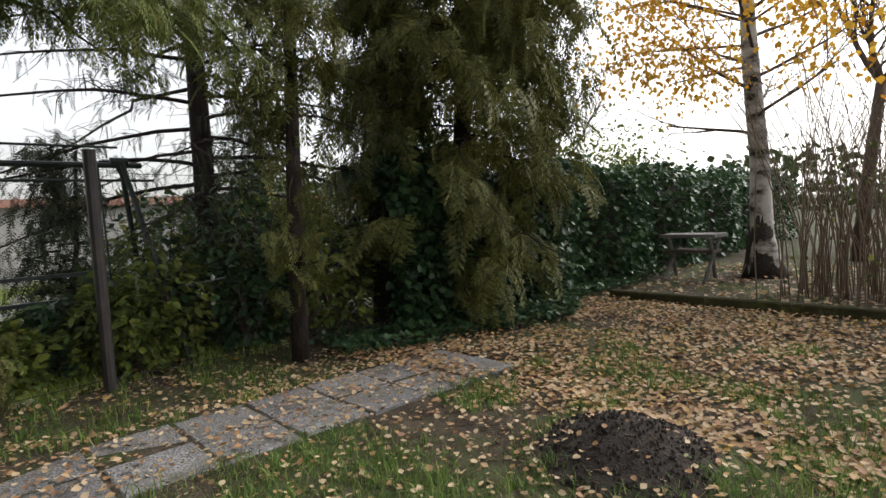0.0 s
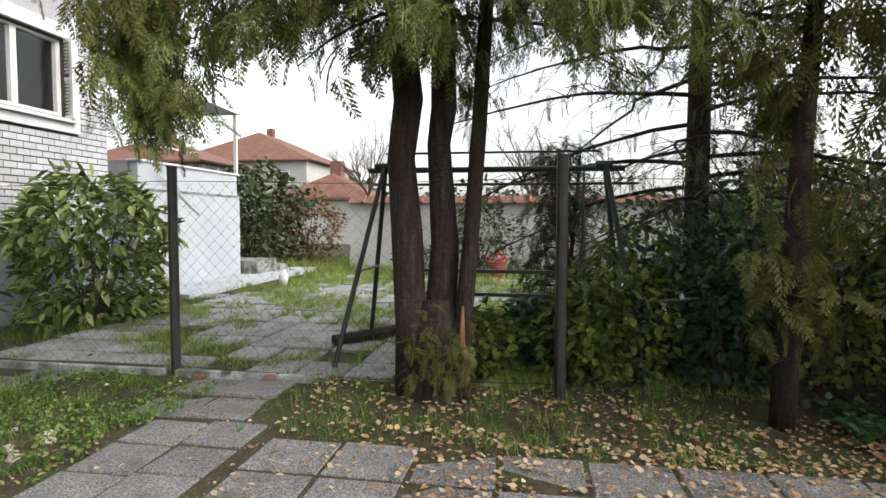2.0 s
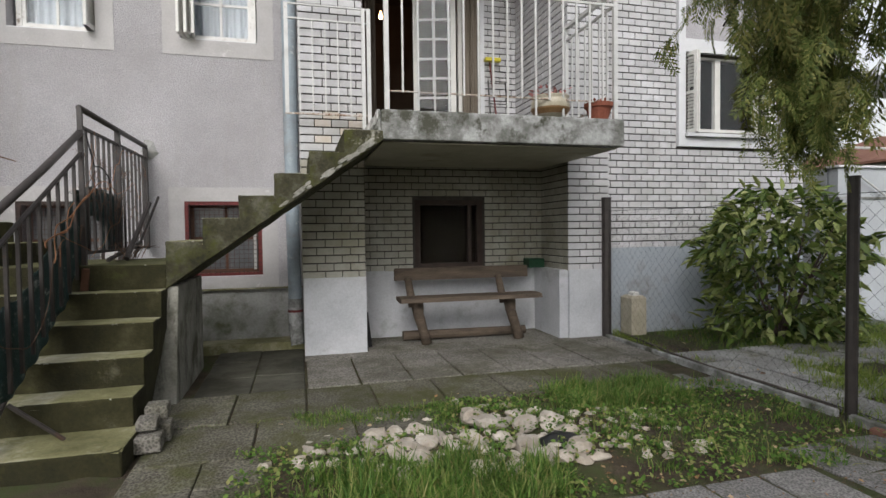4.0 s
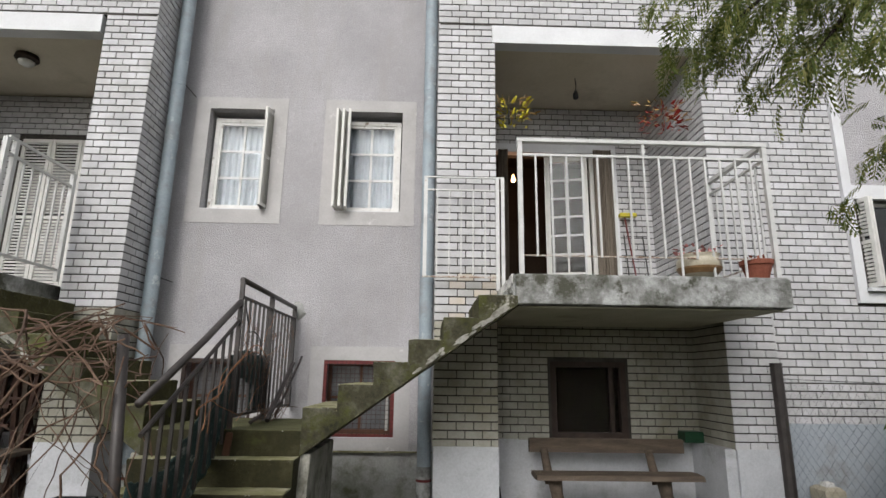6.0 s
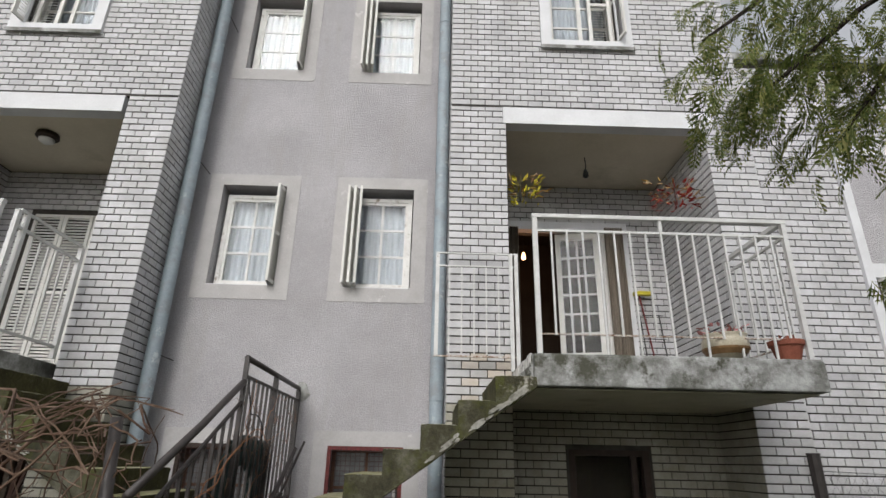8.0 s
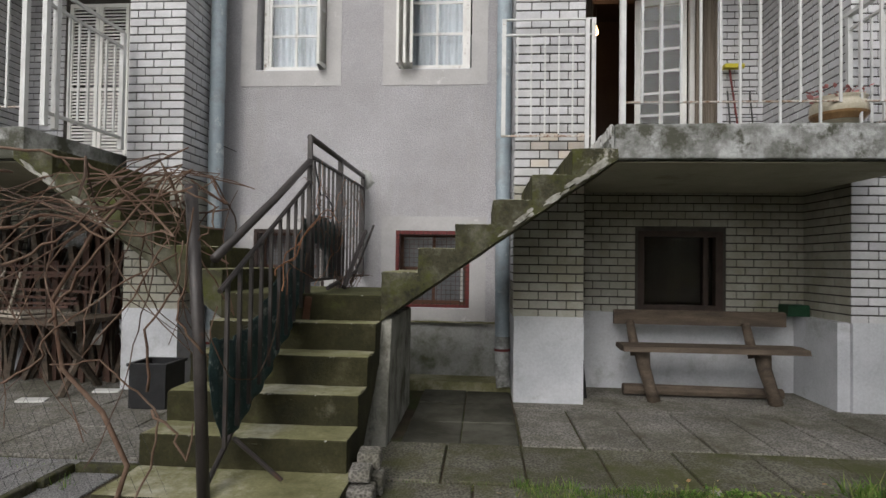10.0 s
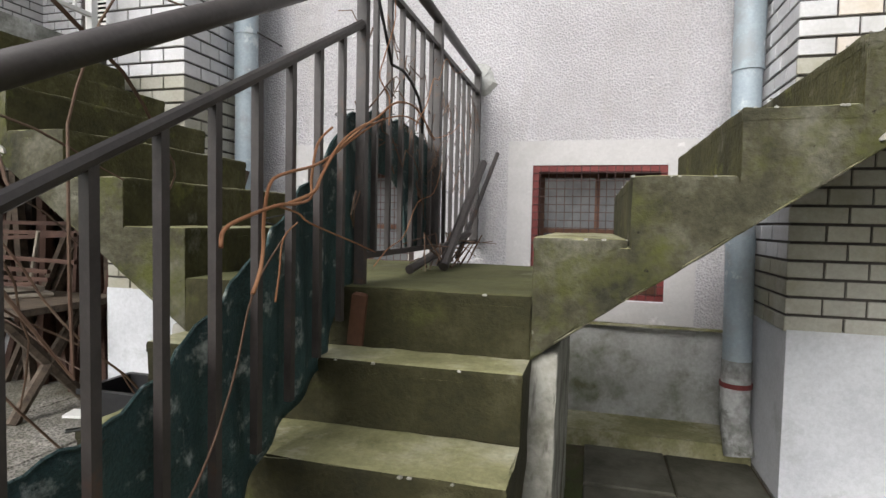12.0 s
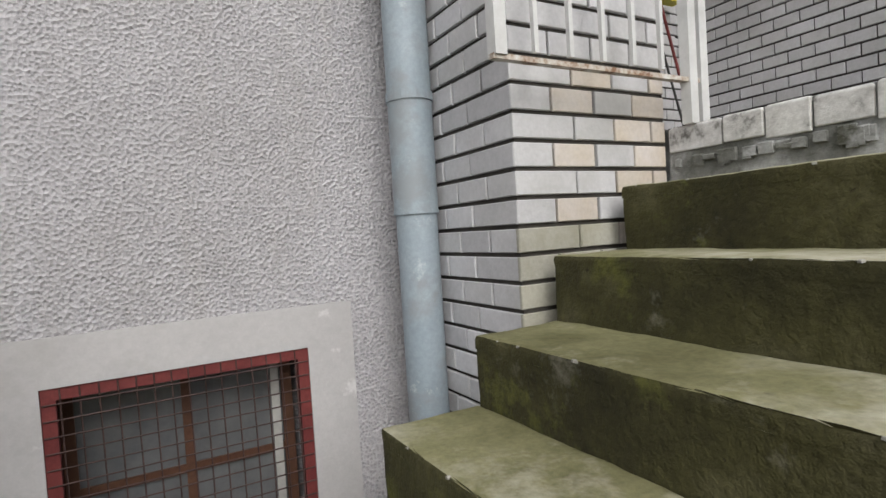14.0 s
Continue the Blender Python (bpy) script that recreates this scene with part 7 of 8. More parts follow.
def fence_thuja():
    rr = random.Random(2)
    r = rnd(2)
    t = thing("thuja_tree", (4.18, -0.95, 0), "three-stemmed thuja with bare fibrous trunks and drooping green sprays", "tree")
    stems = [([(4.12, -0.80, -0.1), (4.14, -0.74, 0.45), (4.18, -0.70, 1.1), (4.19, -0.66, 1.6), (4.19, -0.71, 2.0), (4.17, -0.63, 2.8), (4.1, -0.55, 5.6)], [0.165, 0.112, 0.108, 0.095, 0.102, 0.085, 0.03]),
             ([(4.22, -0.92, -0.1), (4.24, -0.93, 0.45), (4.25, -0.96, 1.0), (4.25, -0.91, 1.7), (4.25, -0.95, 1.95), (4.25, -0.93, 2.8), (4.35, -0.95, 5.8)], [0.16, 0.12, 0.10, 0.085, 0.092, 0.075, 0.03]),
             ([(4.12, -1.10, -0.1), (4.12, -1.10, 0.45), (4.13, -1.15, 1.0), (4.16, -1.20, 1.8), (4.2, -1.24, 2.6), (4.2, -1.35, 5.2)], [0.085, 0.062, 0.055, 0.05, 0.045, 0.02])]
    for pts, rad in stems:
        b = Build().tube(pts, rad, seg=14)
        for i, v in enumerate(b.v):
            n = 0.014 * noise.noise((v[0] * 14, v[1] * 14, v[2] * 2.5))
            b.v[i] = (v[0] + n, v[1] + n, v[2])
        part("trunk", b, M["bark_grey"], t, "fibrous grey-brown bark", smooth=True)
    stump = Build().tube([(4.15, -0.93, -0.12), (4.15, -0.93, 0.1), (4.165, -0.92, 0.34), (4.18, -0.91, 0.62)], [0.30, 0.23, 0.19, 0.12], seg=20)
    for i, v in enumerate(stump.v):
        n = 0.04 * noise.noise((v[0] * 9, v[1] * 9, v[2] * 2.0))
        stump.v[i] = (v[0] + n, v[1] + n, v[2])
    part("stump", stump, M["bark_grey"], t, "grown-together foot of the stems", smooth=True)
    clouds, light = [], []
    br = Build()
    for k in range(34):
        yaw, z = rr.uniform(0, 6.283), rr.uniform(2.2, 5.2)
        if k < 12:
            yaw = rr.uniform(1.9, 3.9)      # over the path
            z = rr.uniform(2.5, 3.4)
        L = rr.uniform(0.7, 1.4) * (1.1 if z < 3.5 else 0.8)
        pts = limb((4.2, -0.95, z), yaw, L, rr.uniform(0.1, 0.4), rr.uniform(0.4, 0.8), r=rr)
        if min(p[2] for p in pts) < 2.05 and k >= 12:
            pts = [(a, b, c + 0.3) for a, b, c in pts]
        br.tube(pts, 0.02, 0.004, seg=5)
        (light if k % 3 == 0 else clouds).append(along(r, pts, 46, (0.16, 0.30), 0.11))
    # the long bough that hangs in front of the house
    for pts, n in (([(4.15, -0.6, 3.1), (3.8, -0.1, 3.15), (3.4, 0.4, 2.75), (3.15, 0.55, 2.25), (3.06, 0.42, 1.85), (3.05, 0.38, 1.68)], 210),
                   ([(4.1, -0.6, 2.9), (3.7, -0.35, 2.8), (3.4, -0.1, 2.5), (3.2, 0.1, 2.1)], 130),
                   ([(4.1, -0.5, 3.3), (3.7, 0.4, 3.3), (3.4, 0.9, 2.9), (3.25, 1.15, 2.45)], 130),
                   ([(4.0, -0.5, 3.5), (3.2, 0.1, 3.7), (2.5, 0.5, 3.35), (2.1, 0.6, 3.0), (1.95, 0.6, 2.85)], 130),
                   ([(3.2, 0.2, 3.6), (2.6, 0.5, 3.1), (2.35, 0.6, 2.75)], 90),
                   ([(2.6, 0.45, 3.5), (2.15, 0.5, 3.45), (1.78, 0.5, 3.15)], 45),
                   ([(4.1, -1.0, 3.3), (3.9, -1.5, 3.0), (3.8, -1.9, 2.6), (3.75, -2.2, 2.35)], 190),
                   ([(4.1, -1.0, 3.0), (3.85, -1.3, 2.75), (3.8, -1.6, 2.45)], 120),
                   ([(4.1, -0.9, 2.9), (3.6, -1.2, 2.75), (3.2, -1.6, 2.4), (3.1, -1.8, 2.15)], 100),
                   ([(4.1, -1.1, 2.9), (3.7, -1.7, 2.8), (3.5, -2.2, 2.5), (3.4, -2.5, 2.15)], 100)):
        br.tube(pts, 0.022, 0.005, seg=6)
        light.append(along(r, pts, int(n * 1.5), (0.12, 0.24), 0.13, 0.75, FINE))
    clouds.append(hang(r, 150, (3.12, 0.45, 2.45), (0.15, 0.16, 0.28), (0.18, 0.32), 0.9))
    light.append(hang(r, 90, (3.10, 0.42, 2.1), (0.12, 0.12, 0.22), (0.16, 0.28), 1.0))
    clouds.append(hang(r, 90, (3.6, 0.1, 2.85), (0.25, 0.25, 0.15), (0.18, 0.32), 0.8))
    clouds.append(hang(r, 130, (3.93, -0.98, 0.28), (0.11, 0.13, 0.15), (0.09, 0.17), 0.5, 0.6, FINE))
    part("branchwork", br, M["bark"], t, "thin dark branches")
    part("foliage", merged(*clouds), M["thuja"], t, "drooping green sprays", kind="stuff")
    part("light_foliage", merged(*light), M["thuja_light"], t, "lighter yellow-green sprays", kind="stuff")
    part("peeling_bark", Build().tube([(4.03, -1.10, 0.05), (4.045, -1.105, 0.35), (4.06, -1.11, 0.6)], [0.028, 0.024, 0.008], seg=6), M["vine_orange"], t, "torn reddish bark")


fence_thuja()


def conifer(name, x, y, h, rad, n, zlow, label, seed, trunk=0.10, bare=0.0, shape=SPRAY, mat="thuja", size=(0.22, 0.4), top_r=0.5, squeeze=1.0):
    rr, r = random.Random(seed), rnd(seed)
    t = thing(name, (x, y, -0.05), label, "tree")
    b = Build().tube([(x, y, -0.15), (x + 0.02, y - 0.05, h * 0.2), (x + 0.02, y - 0.14, h * 0.5), (x, y - 0.2, h)], [trunk, trunk * 0.85, trunk * 0.55, 0.015], seg=10)
    part("trunk", b, M["bark"], t, "dark ridged bark", smooth=True)
    br = Build()
    clouds = []
    k = int(n / 26)
    for i in range(k):
        z = zlow + (h - zlow) * (i / k) ** 0.9
        f = 1 - (z - zlow) / (h - zlow)
        L = rad * (top_r + (1 - top_r) * f) * rr.uniform(0.7, 1.15) * (0.4 if z > h * 0.92 else 1)
        if z < zlow + 0.5:
            L *= 0.8
        yaw = i * 2.399 + rr.uniform(-0.3, 0.3)
        pts = limb((x, y, z), yaw, L, rr.uniform(0.0, 0.25), rr.uniform(0.25, 0.5) * L, r=rr)
        br.tube(pts, 0.016, 0.004, seg=4)
        clouds.append(along(r, pts[2:] if bare else pts[1:], 26, size, 0.13 * squeeze, 0.7, shape))
    part("branchwork", br, M["bark"], t, "thin dark branches")
    if h == 6.2:
        clouds += [hang(r, 40, (x - 0.1, y, 1.2), (0.10, 0.14, 0.3), (0.18, 0.3), 0.8), hang(r, 26, (x - 0.08, y, 0.75), (0.1, 0.14, 0.15), (0.14, 0.24), 0.5)]
    if h == 6.8:
        clouds += [hang(r, 240, (x - 0.85, y, 2.95), (0.30, 0.4, 0.5), (0.28, 0.5), 0.7), hang(r, 120, (x - 0.7, y - 0.2, 3.9), (0.35, 0.4, 0.5), (0.28, 0.5), 0.6)]
    part("crown", merged(*clouds), M[mat], t, "dense green sprays with gaps", kind="stuff")
    return t


conifer("thuja_tree", 3.98, -3.06, 6.2, 0.42, 800, 1.9, "slim thuja by the fence, bare below and leafy above", 5, 0.075)
conifer("thuja_tree", 4.25, -5.3, 6.8, 1.4, 2000, 0.45, "broad dark thuja with foliage down to the ground", 6, 0.13, size=(0.30, 0.55), top_r=0.9)
conifer("thuja_tree", 4.95, -4.7, 5.0, 0.6, 900, 0.6, "dark dense thuja behind the fence", 9, 0.09, size=(0.26, 0.45))
def spruce():
    x, y = 5.6, -3.0
    rr, r = random.Random(21), rnd(21)
    t = thing("spruce_tree", (x, y, -0.05), "spruce with bare drooping branches against the sky", "tree")
    part("trunk", Build().tube([(x, y, -0.15), (x, y, 2.2), (x - 0.02, y, 7.2)], [0.11, 0.095, 0.02], seg=12), M["bark"], t, "dark ridged bark", smooth=True)
    br, tw, fol = Build(), Build(), []
    for i in range(56):
        z = 1.35 + 5.2 * (i / 56) ** 1.25
        yaw = i * 2.399 + rr.uniform(-0.2, 0.2)
        L = (2.6 - 0.32 * (z - 1.5)) * rr.uniform(0.7, 1.1)
        pts = limb((x, y, z), yaw, L, rr.uniform(-0.1, 0.35), rr.uniform(0.1, 0.6) + 0.1 * L, 7, 0.09, rr)
        br.tube(pts, 0.022, 0.005, seg=5)
        P = [Vector(p) for p in pts]
        for k in range(26):
            u = rr.uniform(0.12, 1) * 6.99
            a = P[int(u)].lerp(P[min(int(u) + 1, 7)], u - int(u))
            l = rr.uniform(0.15, 0.55)
            yy = yaw + rr.choice((-1, 1)) * rr.uniform(0.1, 1.7)
            e = a + Vector((math.cos(yy) * l * 0.8, math.sin(yy) * l * 0.8, -l * rr.uniform(-0.2, 0.8)))
            mid = a.lerp(e, 0.5) + Vector((rr.uniform(-0.04, 0.04), rr.uniform(-0.04, 0.04), rr.uniform(0.0, 0.07)))
            tw.tube([a, mid, e], 0.0045, 0.002, seg=3, cap=False)
            if rr.random() < 0.62:
                fol.append(along(r, [tuple(a), tuple(mid), tuple(e)], 3, (0.14, 0.24), 0.03, 1.1, NEEDLE))
    part("branchwork", br, M["bark"], t, "drooping dark branches")
    part("twigwork", tw, M["bark"], t, kind="stuff")
    part("needles", merged(*fol), M["spruce"], t, "sparse dark needles", kind="stuff")


spruce()
conifer("young_spruce", 6.3, -1.85, 1.85, 0.62, 900, 0.1, "young bluish spruce beyond the swing", 31, 0.04, shape=NEEDLE, mat="spruce", size=(0.25, 0.4), top_r=0.15)
conifer("young_spruce", 8.4, -4.8, 3.0, 0.9, 900, 0.2, "dark spruce in the far yard", 32, 0.05, shape=NEEDLE, mat="spruce", size=(0.3, 0.5), top_r=0.2)


def bare(parent, p, d, length, rad, depth, rr, twig, out=None, spread=0.6, leaves=None):
    """A forking bare limb."""
    k = 5
    pts = [Vector(p)]
    d = Vector(d).normalized()
    for i in range(k):
        d = (d + Vector((rr.uniform(-1, 1), rr.uniform(-1, 1), rr.uniform(-0.5, 0.8))) * 0.16).normalized()
        pts.append(pts[-1] + d * length / k)
    twig.tube(pts, rad, rad * 0.45, seg=6 if depth > 1 else 3, cap=False)
    if leaves is not None and depth <= 1:
        leaves += [tuple(q) for q in pts[1:]]
    if depth:
        for i in range(rr.choice((2, 3, 4)) + (depth > 1)):
            a = pts[rr.randint(1, k)]
            nd = (d + Vector((rr.uniform(-1, 1), rr.uniform(-1, 1), rr.uniform(-0.4, 0.9))) * spread * 1.6).normalized()
            bare(parent, a, nd, length * rr.uniform(0.5, 0.75), rad * 0.45, depth - 1, rr, twig, None, spread, leaves)


def birch():
    rr, r = random.Random(40), rnd(40)
    x, y = 2.60, -9.9
    t = thing("birch_tree", (x, y, -0.1), "silver birch with peeling white bark and the last yellow leaves", "tree")
    b = Build().tube([(x - 0.02, y, -0.2), (x, y, 0.15), (x + 0.02, y, 0.5), (x + 0.03, y, 1.6), (x + 0.14, y, 3.0), (x + 0.2, y, 4.4), (x + 0.1, y, 8.5)], [0.36, 0.22, 0.155, 0.135, 0.125, 0.105, 0.03], seg=18)
    for i, v in enumerate(b.v):
        n = 0.03 * noise.noise((v[0] * 6, v[1] * 6, v[2] * 3))
        b.v[i] = (v[0] + n, v[1] + n, v[2])
    part("trunk", b, M["birch"], t, "white bark with black scars", smooth=True)
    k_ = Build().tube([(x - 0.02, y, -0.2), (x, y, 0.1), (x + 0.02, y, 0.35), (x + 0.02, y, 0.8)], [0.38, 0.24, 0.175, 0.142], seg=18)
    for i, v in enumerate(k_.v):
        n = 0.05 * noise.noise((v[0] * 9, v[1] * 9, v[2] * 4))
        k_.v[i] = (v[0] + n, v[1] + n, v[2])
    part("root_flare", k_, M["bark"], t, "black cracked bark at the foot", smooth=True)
    tw, lv = Build(), []
    for i in range(22):
        z = 2.0 + 0.2 * i
        yaw = i * 2.4
        bare(t, (x + 0.1, y, z), (math.cos(yaw), math.sin(yaw), 0.35), rr.uniform(1.0, 1.7), 0.028, 2, rr, tw, leaves=lv)
    part("branchwork", tw, M["twig"], t, "thin dark branches", kind="stuff")
    P = np.array(lv)
    P = P[(P[:, 2] > 2.0)]
    pick = P[r.integers(0, len(P), 260)] + r.normal(0, 0.08, (260, 3))
    yl = [strew(*leaf_shape(0.8), pick, rots(r.uniform(0, 6.28, 260), r.uniform(-1.5, -0.2, 260), r.uniform(-1, 1, 260)), r.uniform(0.045, 0.08, 260))]
    br = Build()
    for pts, n in (([(2.7, -9.5, 3.2), (3.1, -8.6, 3.1), (3.4, -7.8, 3.0), (3.65, -7.2, 2.7)], 300), ([(2.7, -9.5, 3.6), (3.2, -8.3, 3.7), (3.5, -7.5, 3.5)], 280), ([(2.7, -9.5, 2.9), (3.0, -8.8, 2.75), (3.2, -8.2, 2.6)], 190),
                   ([(2.6, -9.5, 3.5), (1.7, -8.3, 3.4), (1.35, -7.7, 2.9), (1.3, -7.5, 2.3)], 260), ([(2.6, -9.5, 3.9), (1.9, -8.0, 3.8), (1.5, -7.2, 3.4)], 260)):
        br.tube(pts, 0.02, 0.005, seg=5)
        Q, n = np.array(pts), int(n * 2.7)
        u = r.uniform(0.2, 1, n) * (len(Q) - 1)
        i = np.minimum(u.astype(int), len(Q) - 2)
        f = (u - i)[:, None]
        pos = Q[i] * (1 - f) + Q[i + 1] * f + r.normal(0, 1, (n, 3)) * np.array([0.28, 0.28, 0.2])
        yl.append(strew(*leaf_shape(0.8), pos, rots(r.uniform(0, 6.28, n), r.uniform(-1.5, -0.2, n), r.uniform(-1, 1, n)), r.uniform(0.045, 0.08, n)))
    part("leafy_boughs", br, M["twig"], t)
    part("leaves", merged(*yl), M["birch_leaf"], t, "golden yellow leaves", kind="stuff")


birch()


def bare_tree(name, x, y, h, seed, label, rad=0.12, lean=(0, 0), depth=4):
    rr = random.Random(seed)
    t = thing(name, (x, y, -0.1), label, "tree")
    tw = Build()
    top = (x + lean[0] * h * 0.4, y + lean[1] * h * 0.4, h * 0.4)
    part("trunk", Build().tube([(x, y, -0.2), ((x + top[0]) / 2, (y + top[1]) / 2, h * 0.2), top], [rad, rad * 0.8, rad * 0.65], seg=10), M["twig"], t, smooth=True)
    for i in range(5):
        yaw = i * 1.3
        bare(t, top, (math.cos(yaw) * 0.7 + lean[0], math.sin(yaw) * 0.7 + lean[1], 0.9), h * rr.uniform(0.22, 0.32), rad * 0.45, depth, rr, tw)
    part("branchwork", tw, M["twig"], t, "fine bare branches", kind="stuff")


bare_tree("bare_tree", 1.9, -12.4, 7.0, 51, "bare fruit tree with spreading limbs", 0.12, (-0.12, 0.05))
bare_tree("bare_tree", 0.9, -12.8, 6.0, 52, "bare fruit tree with a leaning trunk", 0.15, (-0.45, 0))
bare_tree("bare_tree", 16.5, -1.6, 4.6, 53, "bare fruit tree beyond the garden wall", 0.10, (0, 0))
bare_tree("bare_tree", 20.0, 4.3, 5.2, 54, "bare fruit tree beside the porch", 0.09, (0, 0))
bare_tree("bare_tree", 5.8, -9.5, 4.0, 55, "thin bare tree behind the hedge", 0.06, (0, 0.1))


def thicket():
    rr = random.Random(60)
    t = thing("bare_shrub", (1.0, -8.3, -0.1), "thicket of bare upright shrub stems", "shrub")
    tw = Build()
    for i in range(280):
        x, y = rr.uniform(-0.9, 1.85), rr.gauss(-8.4, 0.4)
        a = rr.uniform(0, 6.28)
        l = rr.uniform(1.5, 3.2)
        s = rr.uniform(0.1, 0.6)
        pts = [(x + math.cos(a) * s * u * u * l + rr.uniform(-0.02, 0.02), y + math.sin(a) * s * u * u * l, -0.1 + l * u) for u in (0, 0.25, 0.5, 0.75, 1.0)]
        tw.tube(pts, 0.009, 0.003, seg=4, cap=False)
        if i % 3 == 0:
            p = pts[3]
            tw.tube([p, (p[0] + rr.uniform(-0.3, 0.3), p[1] + rr.uniform(-0.3, 0.3), p[2] + 0.5)], 0.005, 0.003, seg=3, cap=False)
    part("branchwork", tw, M["cane"], t, "thin bare stems", kind="stuff")
    r = rnd(61)
    n = 150
    pos = np.stack([r.normal(1.0, 0.5, n), r.normal(-8.3, 0.4, n), r.uniform(0.1, 1.6, n)], 1)
    part("leaves", strew(*leaf_shape(0.6), pos, rots(r.uniform(0, 6.28, n), r.uniform(-1, 1, n), r.uniform(0, 6, n)), r.uniform(0.04, 0.09, n)), M["undergrowth"], t, "few yellowing leaves", kind="stuff")


thicket()


def hedge():
    r = rnd(70)
    h = thing("ivy_hedge", (4.3, -9, 0), "long dark hedge of ivy grown over a fence", "hedge")
    # Dark filler box stands in for the shade deep between the leaves.
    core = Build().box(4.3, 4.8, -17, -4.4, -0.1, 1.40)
    part("core", core, M["dark_soil_shade"], h, "dark box in place of the shade inside the hedge")
    n = 15000
    y = -4.2 - 12.8 * r.random(n) ** 1.5
    side = r.random(n)
    wav = 0.13 * np.sin(y * 2.3) + 0.08 * np.sin(y * 5.1 + 1)
    x = np.where(side < 0.72, 4.12 + 0.10 * np.sin(y * 3.1) + r.normal(0, 0.07, n), r.uniform(4.0, 4.9, n))
    z = np.where(side < 0.72, r.uniform(-0.05, 1.55, n) + wav * 0.6, 1.52 + wav + r.normal(0, 0.07, n))
    pos = np.stack([x, y, z], 1)
    part("leaves", strew(*leaf_shape(0.85), pos, rots(math.pi + r.normal(0, 0.9, n), -0.6 + r.normal(0, 0.5, n), r.normal(0, 0.6, n)), r.uniform(0.06, 0.12, n)), M["ivy"], h, "glossy dark ivy leaves", kind="stuff")
    n = 2600
    pos = np.stack([r.normal(5.4, 0.5, n), r.uniform(-12, -5, n), r.normal(1.9, 0.35, n)], 1)
    part("taller_shoots", strew(*leaf_shape(0.6), pos, rots(r.uniform(0, 6.28, n), r.uniform(-1, 1, n), r.uniform(0, 6, n)), r.uniform(0.05, 0.1, n)), M["undergrowth"], h, "taller thin shoots behind the hedge", kind="stuff")


hedge()


def leaf_cloud(name, x, y, z, sx, sy, sz, n, mat, label, size=(0.06, 0.12), seed=1, stem=True, wide=0.6, cat="shrub"):
    r, rr = rnd(seed), random.Random(seed)
    t = thing(name, (x, y, -0.05), label, cat)
    d = r.normal(0, 1, (n, 3))
    d /= np.linalg.norm(d, axis=1)[:, None]
    rad = 0.55 + 0.45 * r.random(n) ** 0.5
    lump = 1 + 0.22 * np.sin(d[:, 0] * 5 + seed) * np.cos(d[:, 1] * 4) + 0.15 * np.sin(d[:, 2] * 7)
    pos = np.array([x, y, z]) + d * (rad * lump)[:, None] * np.array([sx, sy, sz])
    keep = pos[:, 2] > 0.02
    pos, d = pos[keep], d[keep]
    m = len(pos)
    yaw = np.arctan2(d[:, 1], d[:, 0]) + r.normal(0, 0.5, m)
    part("leaves", strew(*leaf_shape(wide), pos, rots(yaw, r.normal(-0.25, 0.55, m), r.normal(0, 0.5, m)), r.uniform(*size, m)), M[mat], t, kind="stuff")
    if stem:
        b = Build()
        for i in range(14):
            a = rr.uniform(0, 6.28)
            b.tube([(x, y, -0.05), (x + math.cos(a) * sx * 0.3, y + math.sin(a) * sy * 0.3, z * 0.7), (x + math.cos(a) * sx * 0.7, y + math.sin(a) * sy * 0.7, z + sz * rr.uniform(-0.2, 0.7))], 0.018, 0.006, seg=5)
        part("branchwork", b, M["twig"], t, kind="stuff")
    return t


leaf_cloud("laurel_shrub", 6.0, 3.35, 0.85, 0.92, 0.75, 0.88, 2300, "laurel", "broad glossy laurel shrub by the house wall", (0.12, 0.21), 80, wide=0.36)
leaf_cloud("shrub", 15.0, 6.2, 1.3, 1.5, 1.5, 1.5, 1800, "far_green", "dark evergreen shrub beyond the porch", (0.14, 0.25), 81)
leaf_cloud("shrub", 18.0, 8.2, 1.3, 1.5, 1.3, 1.5, 1800, "far_green", "dark evergreen shrub beyond the porch", (0.14, 0.25), 82)
leaf_cloud("autumn_shrub", 16.0, 4.9, 0.95, 0.9, 0.95, 1.05, 1500, "far_brown", "reddish-brown autumn shrub by the lawn", (0.08, 0.16), 83)
leaf_cloud("shrub", 15.5, 2.2, 0.7, 0.8, 0.8, 0.9, 900, "undergrowth", "yellow-green shrub by the lawn", (0.1, 0.16), 84)
leaf_cloud("shrub", 10.8, 0.6, 0.35, 0.45, 0.45, 0.42, 500, "far_green", "small rounded evergreen shrub", (0.06, 0.1), 85)
leaf_cloud("shrub", 13.2, -0.4, 0.8, 0.8, 0.8, 0.9, 800, "far_green", "evergreen shrub before the garden wall", (0.1, 0.16), 86)
leaf_cloud("shrub", 12.9, -7.5, 1.2, 1.3, 2.5, 1.4, 1500, "far_green", "overgrown shrubs along the garden wall", (0.14, 0.22), 87)
